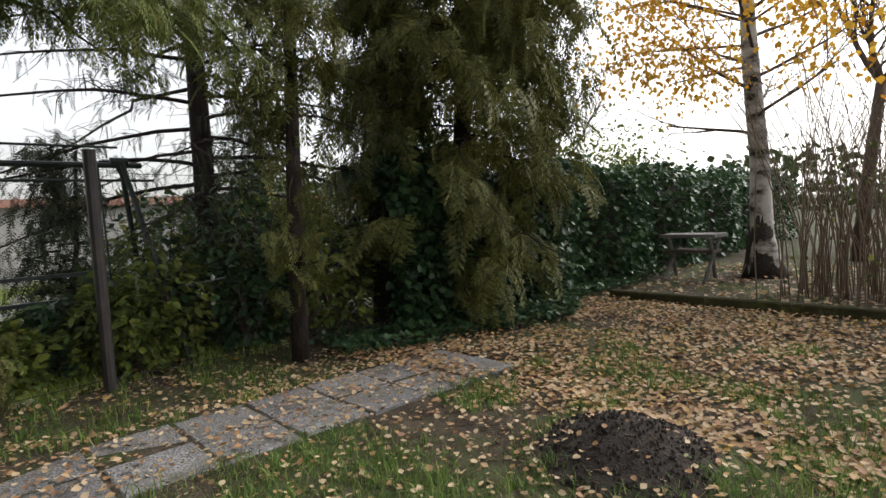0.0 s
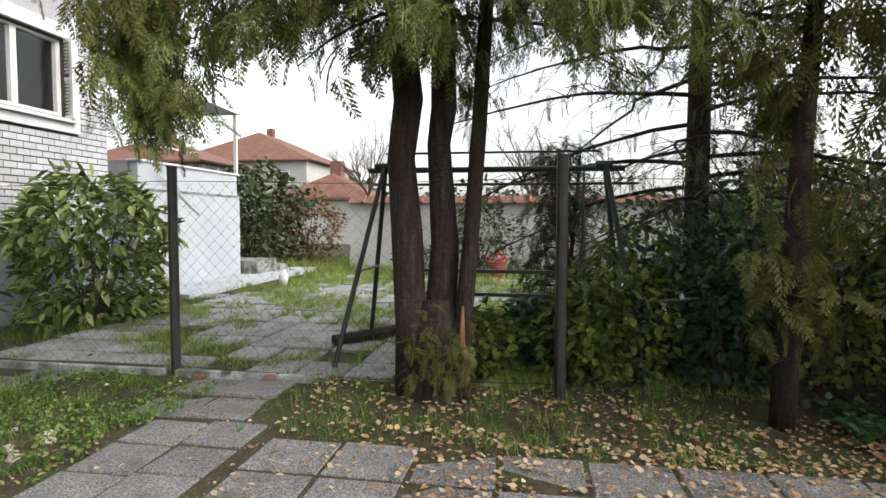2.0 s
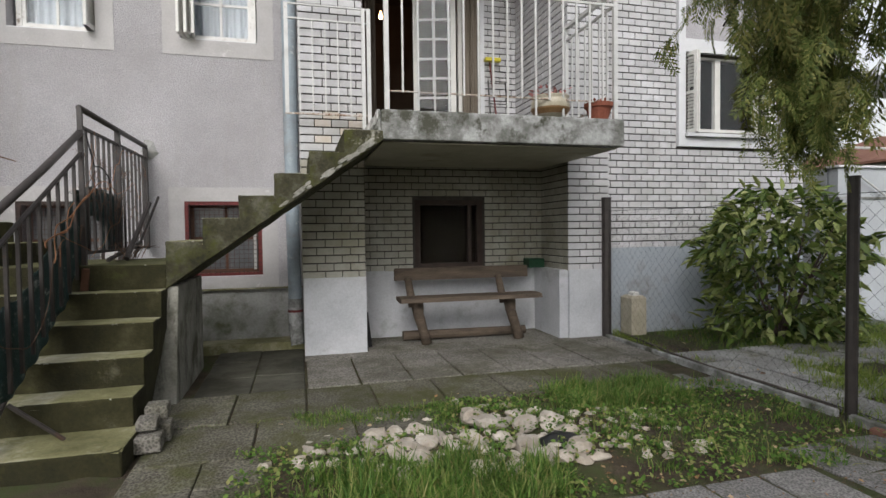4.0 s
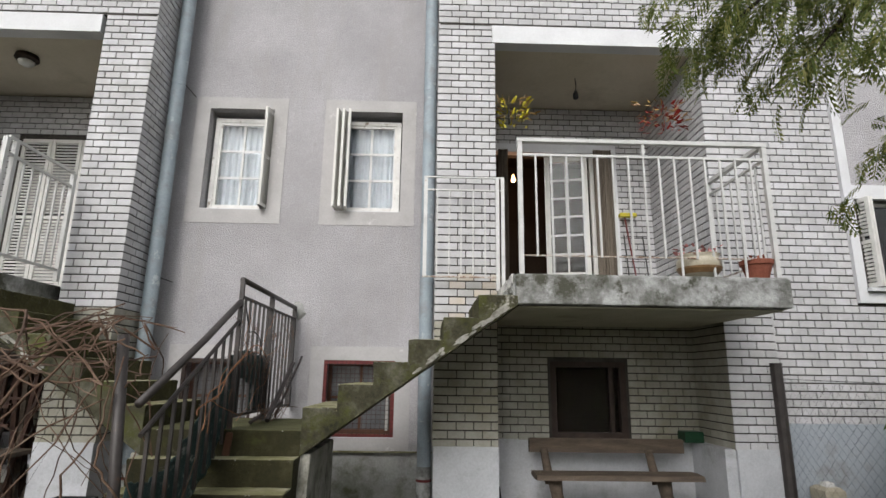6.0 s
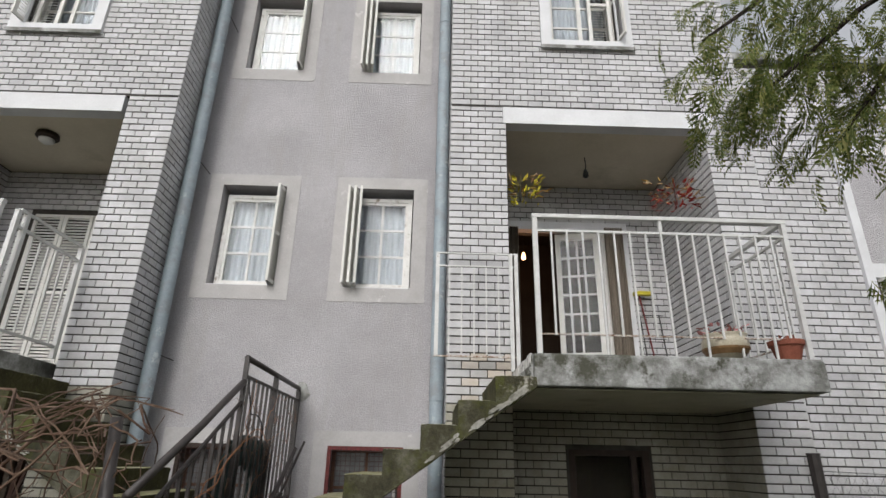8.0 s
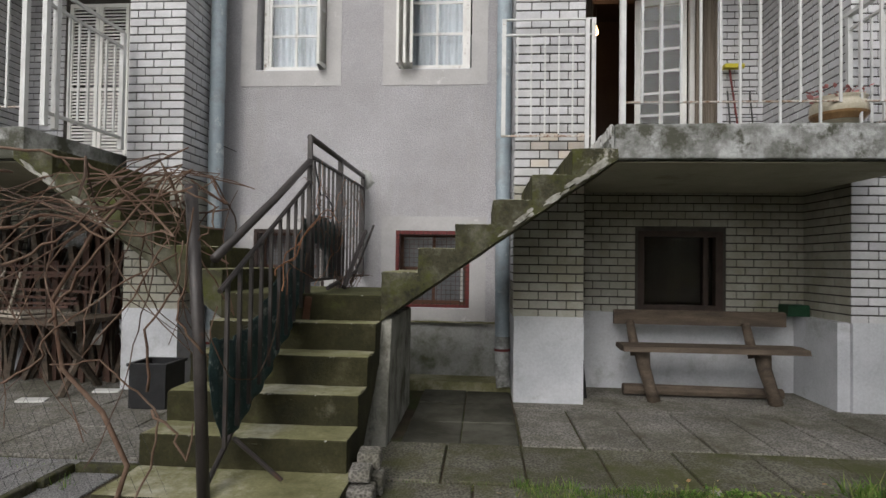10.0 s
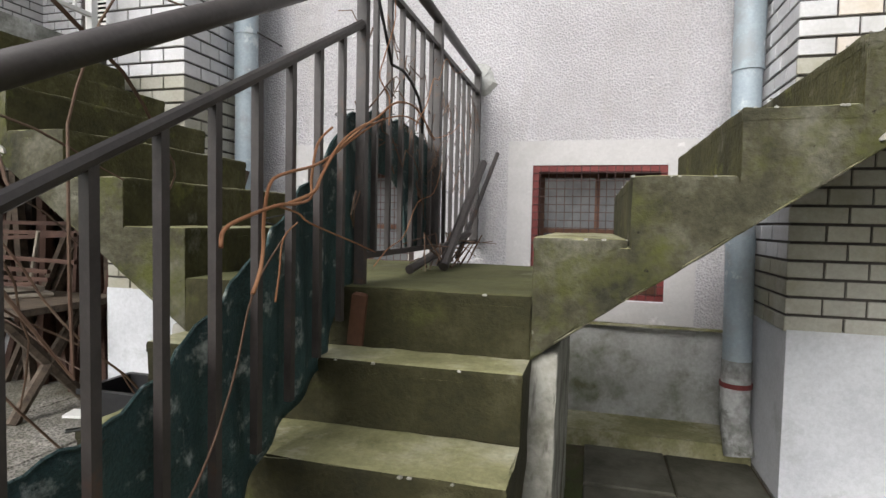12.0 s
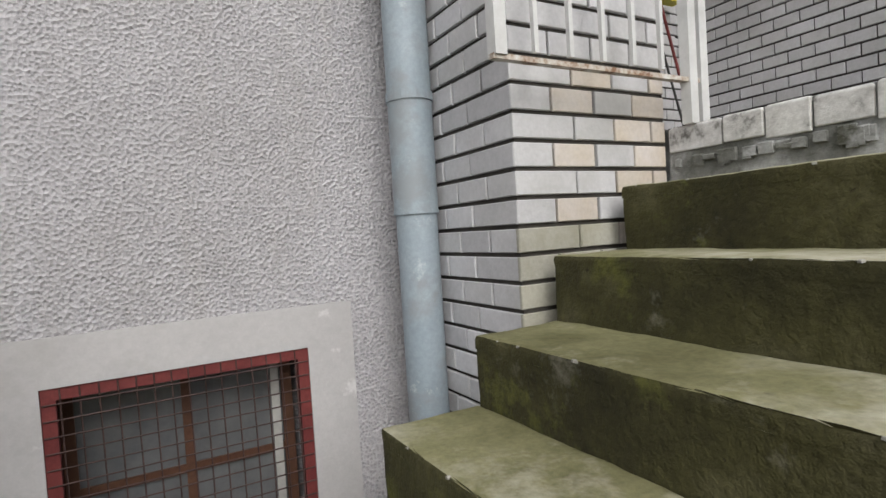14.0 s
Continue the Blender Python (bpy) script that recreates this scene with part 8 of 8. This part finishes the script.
for k, (x, y, s) in enumerate(((5.35, -2.45, 0.62), (5.05, -3.1, 0.75), (5.7, -3.7, 0.9), (6.4, -2.9, 0.75), (4.75, -2.3, 0.45), (4.8, -5.2, 0.9), (4.75, -1.9, 0.35), (5.0, -2.7, 0.5), (4.8, -3.6, 0.6), (4.7, -4.6, 0.7), (4.6, -1.2, 0.25), (5.9, -3.6, 0.7), (6.6, -4.4, 0.9), (4.65, -2.95, 0.4), (4.6, -2.05, 0.32), (4.9, -1.55, 0.28), (4.75, -3.9, 0.5), (5.2, -2.0, 0.35))):
    leaf_cloud("understorey_shrub", x, y, s * 0.9, s * 0.8, s * 0.9, s * 1.1, 1100, ("undergrowth", "ivy")[k % 2], "straggly shrub behind the wire fence" if k % 2 else "ivy-grown straggly shrub behind the fence", (0.05, 0.11), 90 + k)

# far woods, beyond the gardens
rw = rnd(99)
n = 11000
ang = rw.uniform(-2.6, 0.75, n)
dist = rw.uniform(38, 60, n)
hh = rw.random(n) ** 1.3 * (3.2 + 1.2 * np.sin(ang * 9) + 1.0 * np.sin(ang * 23 + 1))
solo("far_woods", strew(*leaf_shape(0.9), np.stack([dist * np.cos(ang), dist * np.sin(ang), hh], 1), rots(rw.uniform(0, 6.28, n), rw.uniform(-1, 1, n), rw.uniform(0, 6, n)), rw.uniform(0.35, 0.7, n)), M["far_green"], "distant line of trees", "woods", kind="stuff")


# ---------- ivy, grass, leaves on the ground ----------
def on_ground(r, n, xr, yr, keep=None):
    x, y = r.uniform(*xr, n), r.uniform(*yr, n)
    if keep is not None:
        k = keep(x, y)
        x, y = x[k], y[k]
    return x, y


def heights(x, y):
    return np.array([ground_z(a, b) for a, b in zip(x.tolist(), y.tolist())])


r = rnd(120)
x, y = on_ground(r, 7000, (3.1, 4.3), (-9.5, -3.3), lambda x, y: (x > 3.75 - 0.55 * np.exp(-((y + 5.3) / 1.4) ** 2) - 0.1 * np.sin(y * 3)) & (r.random(len(x)) < 0.8))
n = len(x)
solo("ivy_ground", strew(*leaf_shape(0.85), np.stack([x, y, heights(x, y) + r.uniform(0.02, 0.12, n)], 1), rots(r.uniform(0, 6.28, n), r.normal(0.1, 0.35, n), r.normal(0, 0.4, n)), r.uniform(0.04, 0.08, n)), M["ivy"], "creeping ivy spreading from under the hedge", "ivy", kind="stuff")


def grass(name, n, xr, yr, keep, size, label, seed, clump=0.6, dens=lambda x, y: 0):
    r = rnd(seed)
    cx, cy = on_ground(r, n // 9, xr, yr, keep)
    m = len(cx)
    x = np.repeat(cx, 9) + r.normal(0, 0.028, m * 9)
    y = np.repeat(cy, 9) + r.normal(0, 0.028, m * 9)
    k = len(x)
    V = np.array([(0, -0.035, 0), (0, 0.035, 0), (0.45, 0.022, 0.10), (0.45, -0.022, 0.10), (1, 0, -0.12)], float)
    F = np.array([(0, 1, 2, 3), (3, 2, 4, 4)])
    F = np.array([(0, 1, 2), (0, 2, 3), (3, 2, 4)])
    up = r.normal(1.05, 0.32, k)
    tall = np.repeat(r.uniform(*size, m), 9) * r.uniform(0.6, 1.15, k)
    return solo(name, strew(V, F, np.stack([x, y, heights(x, y) - 0.005], 1), rots(r.uniform(0, 6.28, k), up, r.normal(0, 0.3, k)), tall), M["yard_grass" if name in ("joint_grass", "far_lawn") else "grass"], label, "grass", kind="stuff")


def nz(x, y, s, o=0.0):
    return np.array([noise.noise((a * s + o, b * s, o)) for a, b in zip(x.tolist(), y.tolist())])


offpath = lambda x, y: ~((x > 2.42) & (x < 3.23) & (y < -0.12) & (y > -4.9)) & ~((x > 2.02) & (x < 3.4) & (y > -0.1) & (y < 0.62))
grass("grass_by_stones", 9500, (0.55, 4.1), (0.62, 2.2), lambda x, y: offpath(x, y) & (nz(x, y, 2.4) > -0.05) & ~((x < 1.6) & (y > 1.6)) & ~((x > 1.2) & (x < 2.2) & (y > 1.0) & (y < 1.7) & (nz(x, y, 5.0, 2.0) > -0.25)), (0.05, 0.12), "tufts of long grass and weeds among the stones", 130)
grass("grass_tuft", 5200, (2.6, 3.6), (1.75, 2.3), lambda x, y: (nz(x, y, 3) > -0.3), (0.09, 0.17), "thick tuft of long grass", 131)
grass("grass_tuft", 6000, (0.8, 2.0), (0.65, 1.15), lambda x, y: (nz(x, y, 3, 4.0) > -0.25), (0.10, 0.19), "thick tuft of long grass", 132)
grass("grass_tuft", 3000, (0.75, 1.9), (1.95, 2.2), lambda x, y: (nz(x, y, 4, 3.0) > -0.1), (0.04, 0.10), "low tufts of grass along the slab edge", 141)
grass("lawn", 92000, (-2.2, 2.5), (-5.6, 0.0), lambda x, y: offpath(x, y) & (nz(x, y, 1.3, 9.0) > -0.12 + 0.16 * np.clip((-y - 3.2), 0, 3)) & (((x - 1.15) ** 2 + (y + 3.12) ** 2) > 0.13), (0.045, 0.10), "patchy autumn lawn", 133)
grass("fence_grass", 5400, (3.2, 4.3), (-3.2, 0.1), lambda x, y: (nz(x, y, 2.2, 2.0) > -0.12), (0.05, 0.12), "rough grass along the fence", 134)
grass("joint_grass", 165000, (4.3, 12.0), (-3.2, 4.4), lambda x, y: ((np.abs(((x - 4.35) / 0.405) % 1.0) < 0.10) | (np.abs(((y + 3.4) / 0.405) % 1.0) < 0.14) | (nz(x, y, 1.1, 7.0) > 0.05)) & (nz(x, y, 0.7, 5.0) > -0.2), (0.07, 0.14), "grass growing in the paving joints", 135)
grass("far_lawn", 22000, (11.5, 17.0), (-4.0, 7.0), lambda x, y: nz(x, y, 0.5, 1.0) > -0.45, (0.12, 0.22), "lawn in the far yard", 136)
grass("shrub_grass", 7000, (4.5, 8.0), (3.0, 4.15), lambda x, y: x > 4.9, (0.06, 0.13), "grass under the laurel", 137)
grass("back_lawn", 12000, (-2.5, 4.2), (-12.5, -7.2), lambda x, y: nz(x, y, 0.8, 3.0) > 0.0, (0.05, 0.1), "sparse lawn under the birch", 138)
grass("slab_moss_grass", 4200, (-4.8, 4.0), (2.16, 2.26), lambda x, y: (nz(x, y, 2.0, 6.0) > -0.1) & ~((x > -1.6) & (x < -0.1)), (0.02, 0.045), "low grass in the slab joint", 139)
grass("neighbour_grass", 5600, (-5.0, -1.3), (1.2, 2.3), lambda x, y: nz(x, y, 1.6, 7.0) > 0.02, (0.05, 0.1), "grass on the neighbour's side", 140)


r_ = rnd(5)


def litter(name, n, xr, yr, keep, size, mat, label, seed):
    r = rnd(seed)
    x, y = on_ground(r, n, xr, yr, keep)
    k = len(x)
    z = heights(x, y) + r.uniform(0.006, 0.035, k)
    return solo(name, strew(*leaf_shape(0.75, 0.10), np.stack([x, y, z], 1), rots(r.uniform(0, 6.28, k), r.normal(0.05, 0.22, k), r.normal(0, 0.35, k)), r.uniform(*size, k)), M[mat], label, "fallen leaves", kind="stuff")


litter("leaf_litter", 13000, (-3.5, 4.0), (-7.0, -3.3), lambda x, y: nz(x, y, 0.9, 2.0) > -0.45, (0.026, 0.052), "fallen", "thick carpet of fallen leaves", 150)
litter("leaf_litter", 12000, (-3.5, 3.6), (-7.0, -3.5), lambda x, y: nz(x, y, 0.7, 12.0) > -0.35, (0.026, 0.052), "fallen_pale", "thick carpet of fallen leaves", 151)
litter("leaf_litter", 2600, (-3.0, 4.2), (-11.5, -7.1), lambda x, y: x > -9, (0.05, 0.08), "fallen_pale", "fallen leaves under the birch", 152)
litter("leaf_litter", 4600, (-2.0, 3.5), (-3.9, -0.9), lambda x, y: (((x - 1.15) ** 2 + (y + 3.12) ** 2) > 0.0), (0.02, 0.045), "fallen_pale", "scattered fallen leaves", 153)
litter("leaf_litter", 1700, (2.4, 4.3), (-4.0, -0.1), lambda x, y: (nz(x, y, 1.5, 3.0) > -0.25) & ((x > 3.2) | (y < -2.3) | (r_.random(len(x)) < 0.5)), (0.02, 0.046), "fallen_pale", "fallen leaves along the fence", 154)
litter("leaf_litter", 900, (4.25, 6.5), (-4.5, -0.9), lambda x, y: x > 0, (0.03, 0.055), "fallen", "fallen leaves under the shrubs", 157)
litter("leaf_litter", 450, (3.2, 4.3), (-4.5, -0.6), lambda x, y: x > 0, (0.026, 0.05), "fallen", "russet leaves along the fence", 158)
litter("leaf_litter", 230, (0.6, 4.2), (-0.2, 2.4), lambda x, y: x > 0, (0.018, 0.04), "fallen_pale", "few fallen leaves among the stones", 155)
litter("leaf_litter", 420, (4.4, 11.0), (-3.0, 4.0), lambda x, y: x > 0, (0.03, 0.055), "fallen_pale", "few small leaves on the paving", 156)


# ---------- grape vine ----------
def vine():
    rr = random.Random(200)
    t = thing("grape_vine", (-1.9, 1.9, 0), "leafless grape vine tangled over a wire frame", "vine")
    old, young = Build(), Build()
    knots = [(-0.93, 1.61, 1.60), (-1.3, 1.7, 1.62), (-1.7, 1.8, 1.66), (-2.2, 1.8, 1.68), (-2.7, 1.85, 1.6), (-3.2, 1.9, 1.62)]
    trunk = [(-1.25, 1.55, 0.0), (-1.2, 1.6, 0.25), (-1.35, 1.62, 0.5), (-1.6, 1.66, 0.7), (-1.7, 1.7, 1.05), (-1.5, 1.72, 1.4), (-1.3, 1.7, 1.6)]
    part("trunk", Build().tube(trunk, [0.014, 0.013, 0.013, 0.012, 0.011, 0.010, 0.009], seg=8), M["vine"], t, "twisted woody stem", smooth=True)
    for k in range(74):
        a = rr.choice(knots)
        p = Vector(a) + Vector((rr.uniform(-0.4, 0.4), rr.uniform(-0.25, 0.35), rr.uniform(-0.2, 0.1)))
        d = Vector((rr.uniform(-1, 0.8), rr.uniform(-0.6, 0.6), rr.uniform(-1.0, 0.5))).normalized()
        pts = [p]
        n = rr.randint(9, 20)
        for i in range(n):
            d = (d + Vector((rr.uniform(-1, 1), rr.uniform(-0.7, 0.7), rr.uniform(-1.0, 0.75))) * 0.27).normalized()
            q = pts[-1] + d * rr.uniform(0.07, 0.14)
            if q.z < 0.25 or q.z > 1.80 or q.x > -0.85 or q.y < 1.35:
                d = -d * 0.6 + Vector((-0.3, 0.3, 0.3))
                continue
            pts.append(q)
        if len(pts) > 3:
            (old if k % 3 else young).tube(pts, rr.uniform(0.0035, 0.0065), 0.0025, seg=5, cap=False)
    flat = [[(-1.88, 0.62), (-1.62, 0.77), (-1.62, 0.87), (-1.35, 1.07), (-1.14, 1.19), (-0.95, 1.30)], [(-1.86, 1.24), (-1.54, 1.35), (-1.39, 1.51), (-1.2, 1.54), (-0.95, 1.56)],
            [(-2.1, 1.82), (-1.71, 1.80), (-1.45, 1.75), (-1.28, 1.66), (-1.14, 1.49), (-0.95, 1.49), (-0.94, 1.38)], [(-1.18, 0.0), (-1.02, 0.35), (-1.04, 0.55), (-1.21, 0.69), (-1.34, 0.76), (-1.56, 0.75)],
            [(-1.04, 0.55), (-0.94, 0.42), (-0.87, 0.31), (-0.85, 0.48)], [(-1.57, 0.95), (-1.51, 1.12), (-1.27, 1.36), (-1.14, 1.56), (-0.92, 1.60), (-0.79, 1.55), (-0.75, 1.43), (-0.85, 1.36)],
            [(-1.86, 1.41), (-1.59, 1.49), (-1.31, 1.37), (-1.14, 1.39), (-0.95, 1.42)], [(-1.08, 0.62), (-1.08, 0.92), (-0.94, 1.15), (-0.91, 1.36)], [(-0.82, 0.82), (-0.92, 0.99), (-0.92, 1.15), (-0.85, 1.52)]]
    arcs = [[(a_, 1.55 + 0.03 * math.sin(3 * j_ + k_), b_) for j_, (a_, b_) in enumerate(line)] for k_, line in enumerate(flat)]
    for pts in arcs:
        P = [Vector(p) for p in pts]
        fine = []
        for i in range(len(P) - 1):
            for j in range(4):
                fine.append(P[i].lerp(P[i + 1], j / 4) + Vector((rr.uniform(-0.012, 0.012), rr.uniform(-0.012, 0.012), rr.uniform(-0.012, 0.012))))
        fine.append(P[-1])
        part("long_cane", Build().tube(fine, rr.uniform(0.0055, 0.009), 0.004, seg=6), M["vine"], t, smooth=True)
    part("cane_tangle", old, M["vine"], t, "pale tangled canes", kind="stuff")
    part("young_cane_tangle", young, M["vine_dark"], t, "reddish young canes", kind="stuff")
    w = Build()
    for i in range(24):
        c = i * 0.14
        w.tube([(-1.0 - c * 0.55, 1.62, 0.1), (-1.0 - c * 0.55 - 0.7, 1.66, 1.5)], 0.0010, seg=3, cap=False)
        w.tube([(-1.0 - c * 0.55, 1.625, 1.5), (-1.0 - c * 0.55 - 0.7, 1.655, 0.1)], 0.0010, seg=3, cap=False)
    fw = solo("vine_wire_mesh", w, M["wire"], "old chain-link mesh carrying the vine", "fence", base=(-2, 1.64, 0), kind="stuff")
    rv = thing("rail_vine", (-0.8, 2.6, 0.6), "peeled orange vine stem climbing over the stair rail", "vine")
    r2 = [([(2.203, 1.177), (2.228, 1.21), (2.29, 1.235), (2.388, 1.263), (2.453, 1.268), (2.546, 1.286), (2.567, 1.334), (2.585, 1.424), (2.636, 1.474)], 0.0085),
          ([(2.288, 1.08), (2.316, 1.119), (2.351, 1.167), (2.361, 1.237), (2.367, 1.31), (2.416, 1.336), (2.541, 1.364), (2.68, 1.41), (2.82, 1.475), (2.96, 1.545)], 0.0085),
          ([(2.453, 1.268), (2.547, 1.30), (2.574, 1.342), (2.66, 1.408), (2.743, 1.445), (2.872, 1.515), (2.965, 1.565), (3.06, 1.62), (3.20, 1.66), (3.38, 1.68), (3.50, 1.645), (3.60, 1.585)], 0.0085),
          ([(2.388, 1.263), (2.505, 1.247), (2.55, 1.223), (2.793, 1.167), (2.944, 1.134)], 0.0055),
          ([(2.369, 1.052), (2.395, 1.112), (2.434, 1.188), (2.499, 1.225)], 0.005),
          ([(2.62, 1.37), (2.72, 1.46), (2.85, 1.52), (2.95, 1.54), (3.06, 1.575), (3.25, 1.62), (3.40, 1.615)], 0.0065),
          ([(1.50, 1.05), (1.46, 0.97), (1.43, 0.92), (1.49, 0.82), (1.56, 0.75), (1.67, 0.68), (1.83, 0.64), (1.96, 0.63), (2.12, 0.76), (2.23, 0.91), (2.32, 1.08), (2.45, 1.20)], 0.006),
          ([(3.04, 1.55), (3.067, 1.646), (3.01, 1.70), (3.045, 1.78), (3.10, 1.92), (3.06, 2.03)], 0.005),
          ([(3.37, 1.61), (3.47, 1.71), (3.56, 1.83), (3.7, 1.87), (3.84, 2.0), (3.98, 1.97), (4.17, 2.04)], 0.0045),
          ([(3.49, 1.67), (3.62, 1.6), (3.91, 1.665), (4.07, 1.73), (4.26, 1.6), (4.40, 1.71)], 0.004),
          ([(2.93, 1.09), (3.09, 1.14), (3.28, 1.18), (3.42, 1.31), (3.6, 1.36), (3.72, 1.5)], 0.004)]
    for k, (yz, q) in enumerate(r2):
        r2[k] = ([(-0.705 + 0.012 * math.sin(5 * i + 2 * k), yy, zz) for i, (yy, zz) in enumerate(yz)], q)
    for pts, q in r2:
        P = [Vector(p) for p in pts]
        fine = []
        for i in range(len(P) - 1):
            for k in range(4):
                u = k / 4
                a, b, c, d = P[max(i - 1, 0)], P[i], P[i + 1], P[min(i + 2, len(P) - 1)]
                fine.append(0.5 * ((2 * b) + (c - a) * u + (2 * a - 5 * b + 4 * c - d) * u * u + (3 * b - a - 3 * c + d) * u ** 3))
        fine.append(P[-1])
        part("stem", Build().tube(fine, q * 0.54, q * 0.36, seg=7), M["vine" if q == 0.006 else "vine_orange"], rv, smooth=True)
    # Black cable hanging over the rail among the vine stems.
    cable = [(3.0, 2.03), (3.177, 1.788), (3.30, 1.80), (3.402, 1.782), (3.50, 1.74), (3.553, 1.689), (3.56, 1.60)]
    part("stem", Build().tube([(-0.72, 2.22 + (yy - 2.22) * 0.95, 1.506 + (zz - 1.506) * 0.95) for yy, zz in cable], 0.006, seg=6), M["black_plastic"], rv, "thin black cable", smooth=True)
    for k in range(40):
        p = Vector((-0.75, rr.uniform(2.9, 4.6), rr.uniform(1.3, 2.0)))
        pts = [p]
        for i in range(6):
            pts.append(pts[-1] + Vector((rr.uniform(-0.02, 0.02), rr.uniform(-0.08, 0.10), rr.uniform(-0.10, 0.09))))
        part("tendril", Build().tube(pts, 0.003, 0.0015, seg=4), M["vine"], rv)
    db = thing("landing_debris", (-0.62, 3.85, 1.03), "heap of rusty pipes, dry stems and rubble at the back of the landing", "debris")
    for a, b, q in (((-0.62, 3.5, 1.05), (-0.60, 4.2, 1.55), 0.022), ((-0.66, 3.9, 1.06), (-0.55, 4.35, 1.62), 0.012), ((-0.70, 3.3, 1.05), (-0.62, 3.95, 1.18), 0.018)):
        part("pipe", Build().tube([a, b], q, seg=8), M["rust_steel"], db)
    for k in range(16):
        p = Vector((rr.uniform(-0.76, -0.60), rr.uniform(3.4, 4.0), 1.04))
        part("dry_stem", Build().tube([p, p + Vector((rr.uniform(-0.1, 0.1), rr.uniform(-0.2, 0.25), rr.uniform(0.02, 0.15))), p + Vector((rr.uniform(-0.1, 0.15), rr.uniform(-0.3, 0.4), rr.uniform(0.0, 0.12)))], 0.004, 0.002, seg=4), M["vine"], db)


vine()

r = rnd(400)
x, y = on_ground(r, 13000, (0.5, 4.25), (-4.2, 2.2))
n = len(x)
solo("litter_crumbs", strew(*leaf_shape(0.5, 0.1), np.stack([x, y, heights(x, y) + r.uniform(0.002, 0.012, n)], 1), rots(r.uniform(0, 6.28, n), r.normal(0.0, 0.3, n), r.normal(0, 0.5, n)), r.uniform(0.008, 0.022, n)), M["litter_bit"], "crumbled leaf and twig litter", "litter", kind="stuff")
x, y = on_ground(r, 9000, (0.4, 4.1), (0.6, 2.2), lambda x, y: (nz(x, y, 3.1, 8.0) > -0.15) & ~((x < 1.6) & (y > 1.7)))
n = len(x)
solo("weeds", strew(*leaf_shape(0.7, 0.1), np.stack([x, y, heights(x, y) + r.uniform(0.01, 0.06, n)], 1), rots(r.uniform(0, 6.28, n), r.normal(0.3, 0.4, n), r.normal(0, 0.4, n)), r.uniform(0.015, 0.035, n)), M["grass"], "small broad-leaved weeds among the stones", "weeds", kind="stuff")

# ---------- bricks, last ----------
def bricks_up():
    r = random.Random(300)
    near, rest = [], {}
    for bk in bricks:
        p, q, z0, z1, at, face = bk
        if face in ("y", "-x") and z0 < 2.6 and z0 > 1.05 and ((face == "y" and at == FRONT and 0.8 < p < 1.5) or (face == "-x" and abs(at - 0.82) < 0.01)) and len(near) < 290:
            near.append(bk)
        else:
            # Low bricks, except on the outer pier, go to the duller tan lot.
            rest.setdefault("duller" if z0 < 2.02 and 0.8 < abs(((p + q) / 2 if face == "y" else at) - (0 if ((p + q) / 2 if face == "y" else at) > 0 else 2 * MIRROR)) < 4.0 and not (face == "y" and at == FRONT and p > 3) else "plain", []).append(bk)

    def brick(b, p, q, z0, z1, at, face, jitter):
        g, h, c = GAP_V / 2, GAP_H / 2, 0.0025
        out = PROUD + jitter
        first, last = p, q
        p, q, z0, z1 = p + g, q - g, z0 + h, z1 - h
        if face == "y" and abs(at - FRONT) < 0.001:
            if any(abs(first - c_) < 0.001 for c_ in (0.82, 3.77, 2 * MIRROR - 4.27)):
                p = first - PROUD
            if any(abs(last - c_) < 0.001 for c_ in (4.27, 2 * MIRROR - 0.81, 2 * MIRROR - 3.77)):
                q = last + PROUD
        elif face != "y" and abs(first - FRONT) < 0.001:
            p = first - PROUD + c + 0.001
        if face == "y":
            P = lambda u, z, d: (u, at - d, z)
            order = lambda *k: k
        elif face == "-x":
            P = lambda u, z, d: (at - d, u, z)
            order = lambda *k: tuple(reversed(k))
        else:
            P = lambda u, z, d: (at + d, u, z)
            order = lambda *k: k
        n = len(b.v)
        b.v += [P(p, z0, -0.001), P(q, z0, -0.001), P(q, z1, -0.001), P(p, z1, -0.001), P(p, z0, out - c), P(q, z0, out - c), P(q, z1, out - c), P(p, z1, out - c), P(p + c, z0 + c, out), P(q - c, z0 + c, out), P(q - c, z1 - c, out), P(p + c, z1 - c, out)]
        for f in [(8, 9, 10, 11)] + [(i, (i + 1) % 4, 4 + (i + 1) % 4, 4 + i) for i in range(4)] + [(4 + i, 4 + (i + 1) % 4, 8 + (i + 1) % 4, 8 + i) for i in range(4)]:
            b.f.append(tuple(n + i for i in order(*f)))

    w = bpy.data.objects["wall_right"]
    for bk in near:
        b = Build()
        brick(b, *bk, r.uniform(-0.002, 0.002))
        p, q, z0, z1, at, face = bk
        yellow = face == "y" and 1.9 < z0 < 2.42 and p > 0.95 and r.random() < 0.6
        cx, cy = ((p + q) / 2, at) if face == "y" else (at, (p + q) / 2)
        ob = new("brick", make("brick", b, M["brick_yellow"] if yellow else M["brick_low" if z0 < 1.95 and face == "y" else "brick_piece"], (cx, cy, z0)))
        ob.location = (cx, cy, z0)
        ob.parent = w
    for key, lst in rest.items():
        for side in ("right", "left", "side"):
            b = Build()
            for bk in lst:
                p, q, z0, z1, at, face = bk
                left = (p < -0.9) if face == "y" else (at < -0.9)
                s = "left" if left else ("side" if face == "y" and at == 4.25 else "right")
                if s == side:
                    brick(b, *bk, r.uniform(-0.002, 0.002))
            if b.v:
                ob = new("brickwork", make("brickwork", b, M["brick" if key == "plain" else "brick_low"]))
                ob.parent = bpy.data.objects["wall_" + side]
                ob["kind"] = "stuff"


bricks_up()
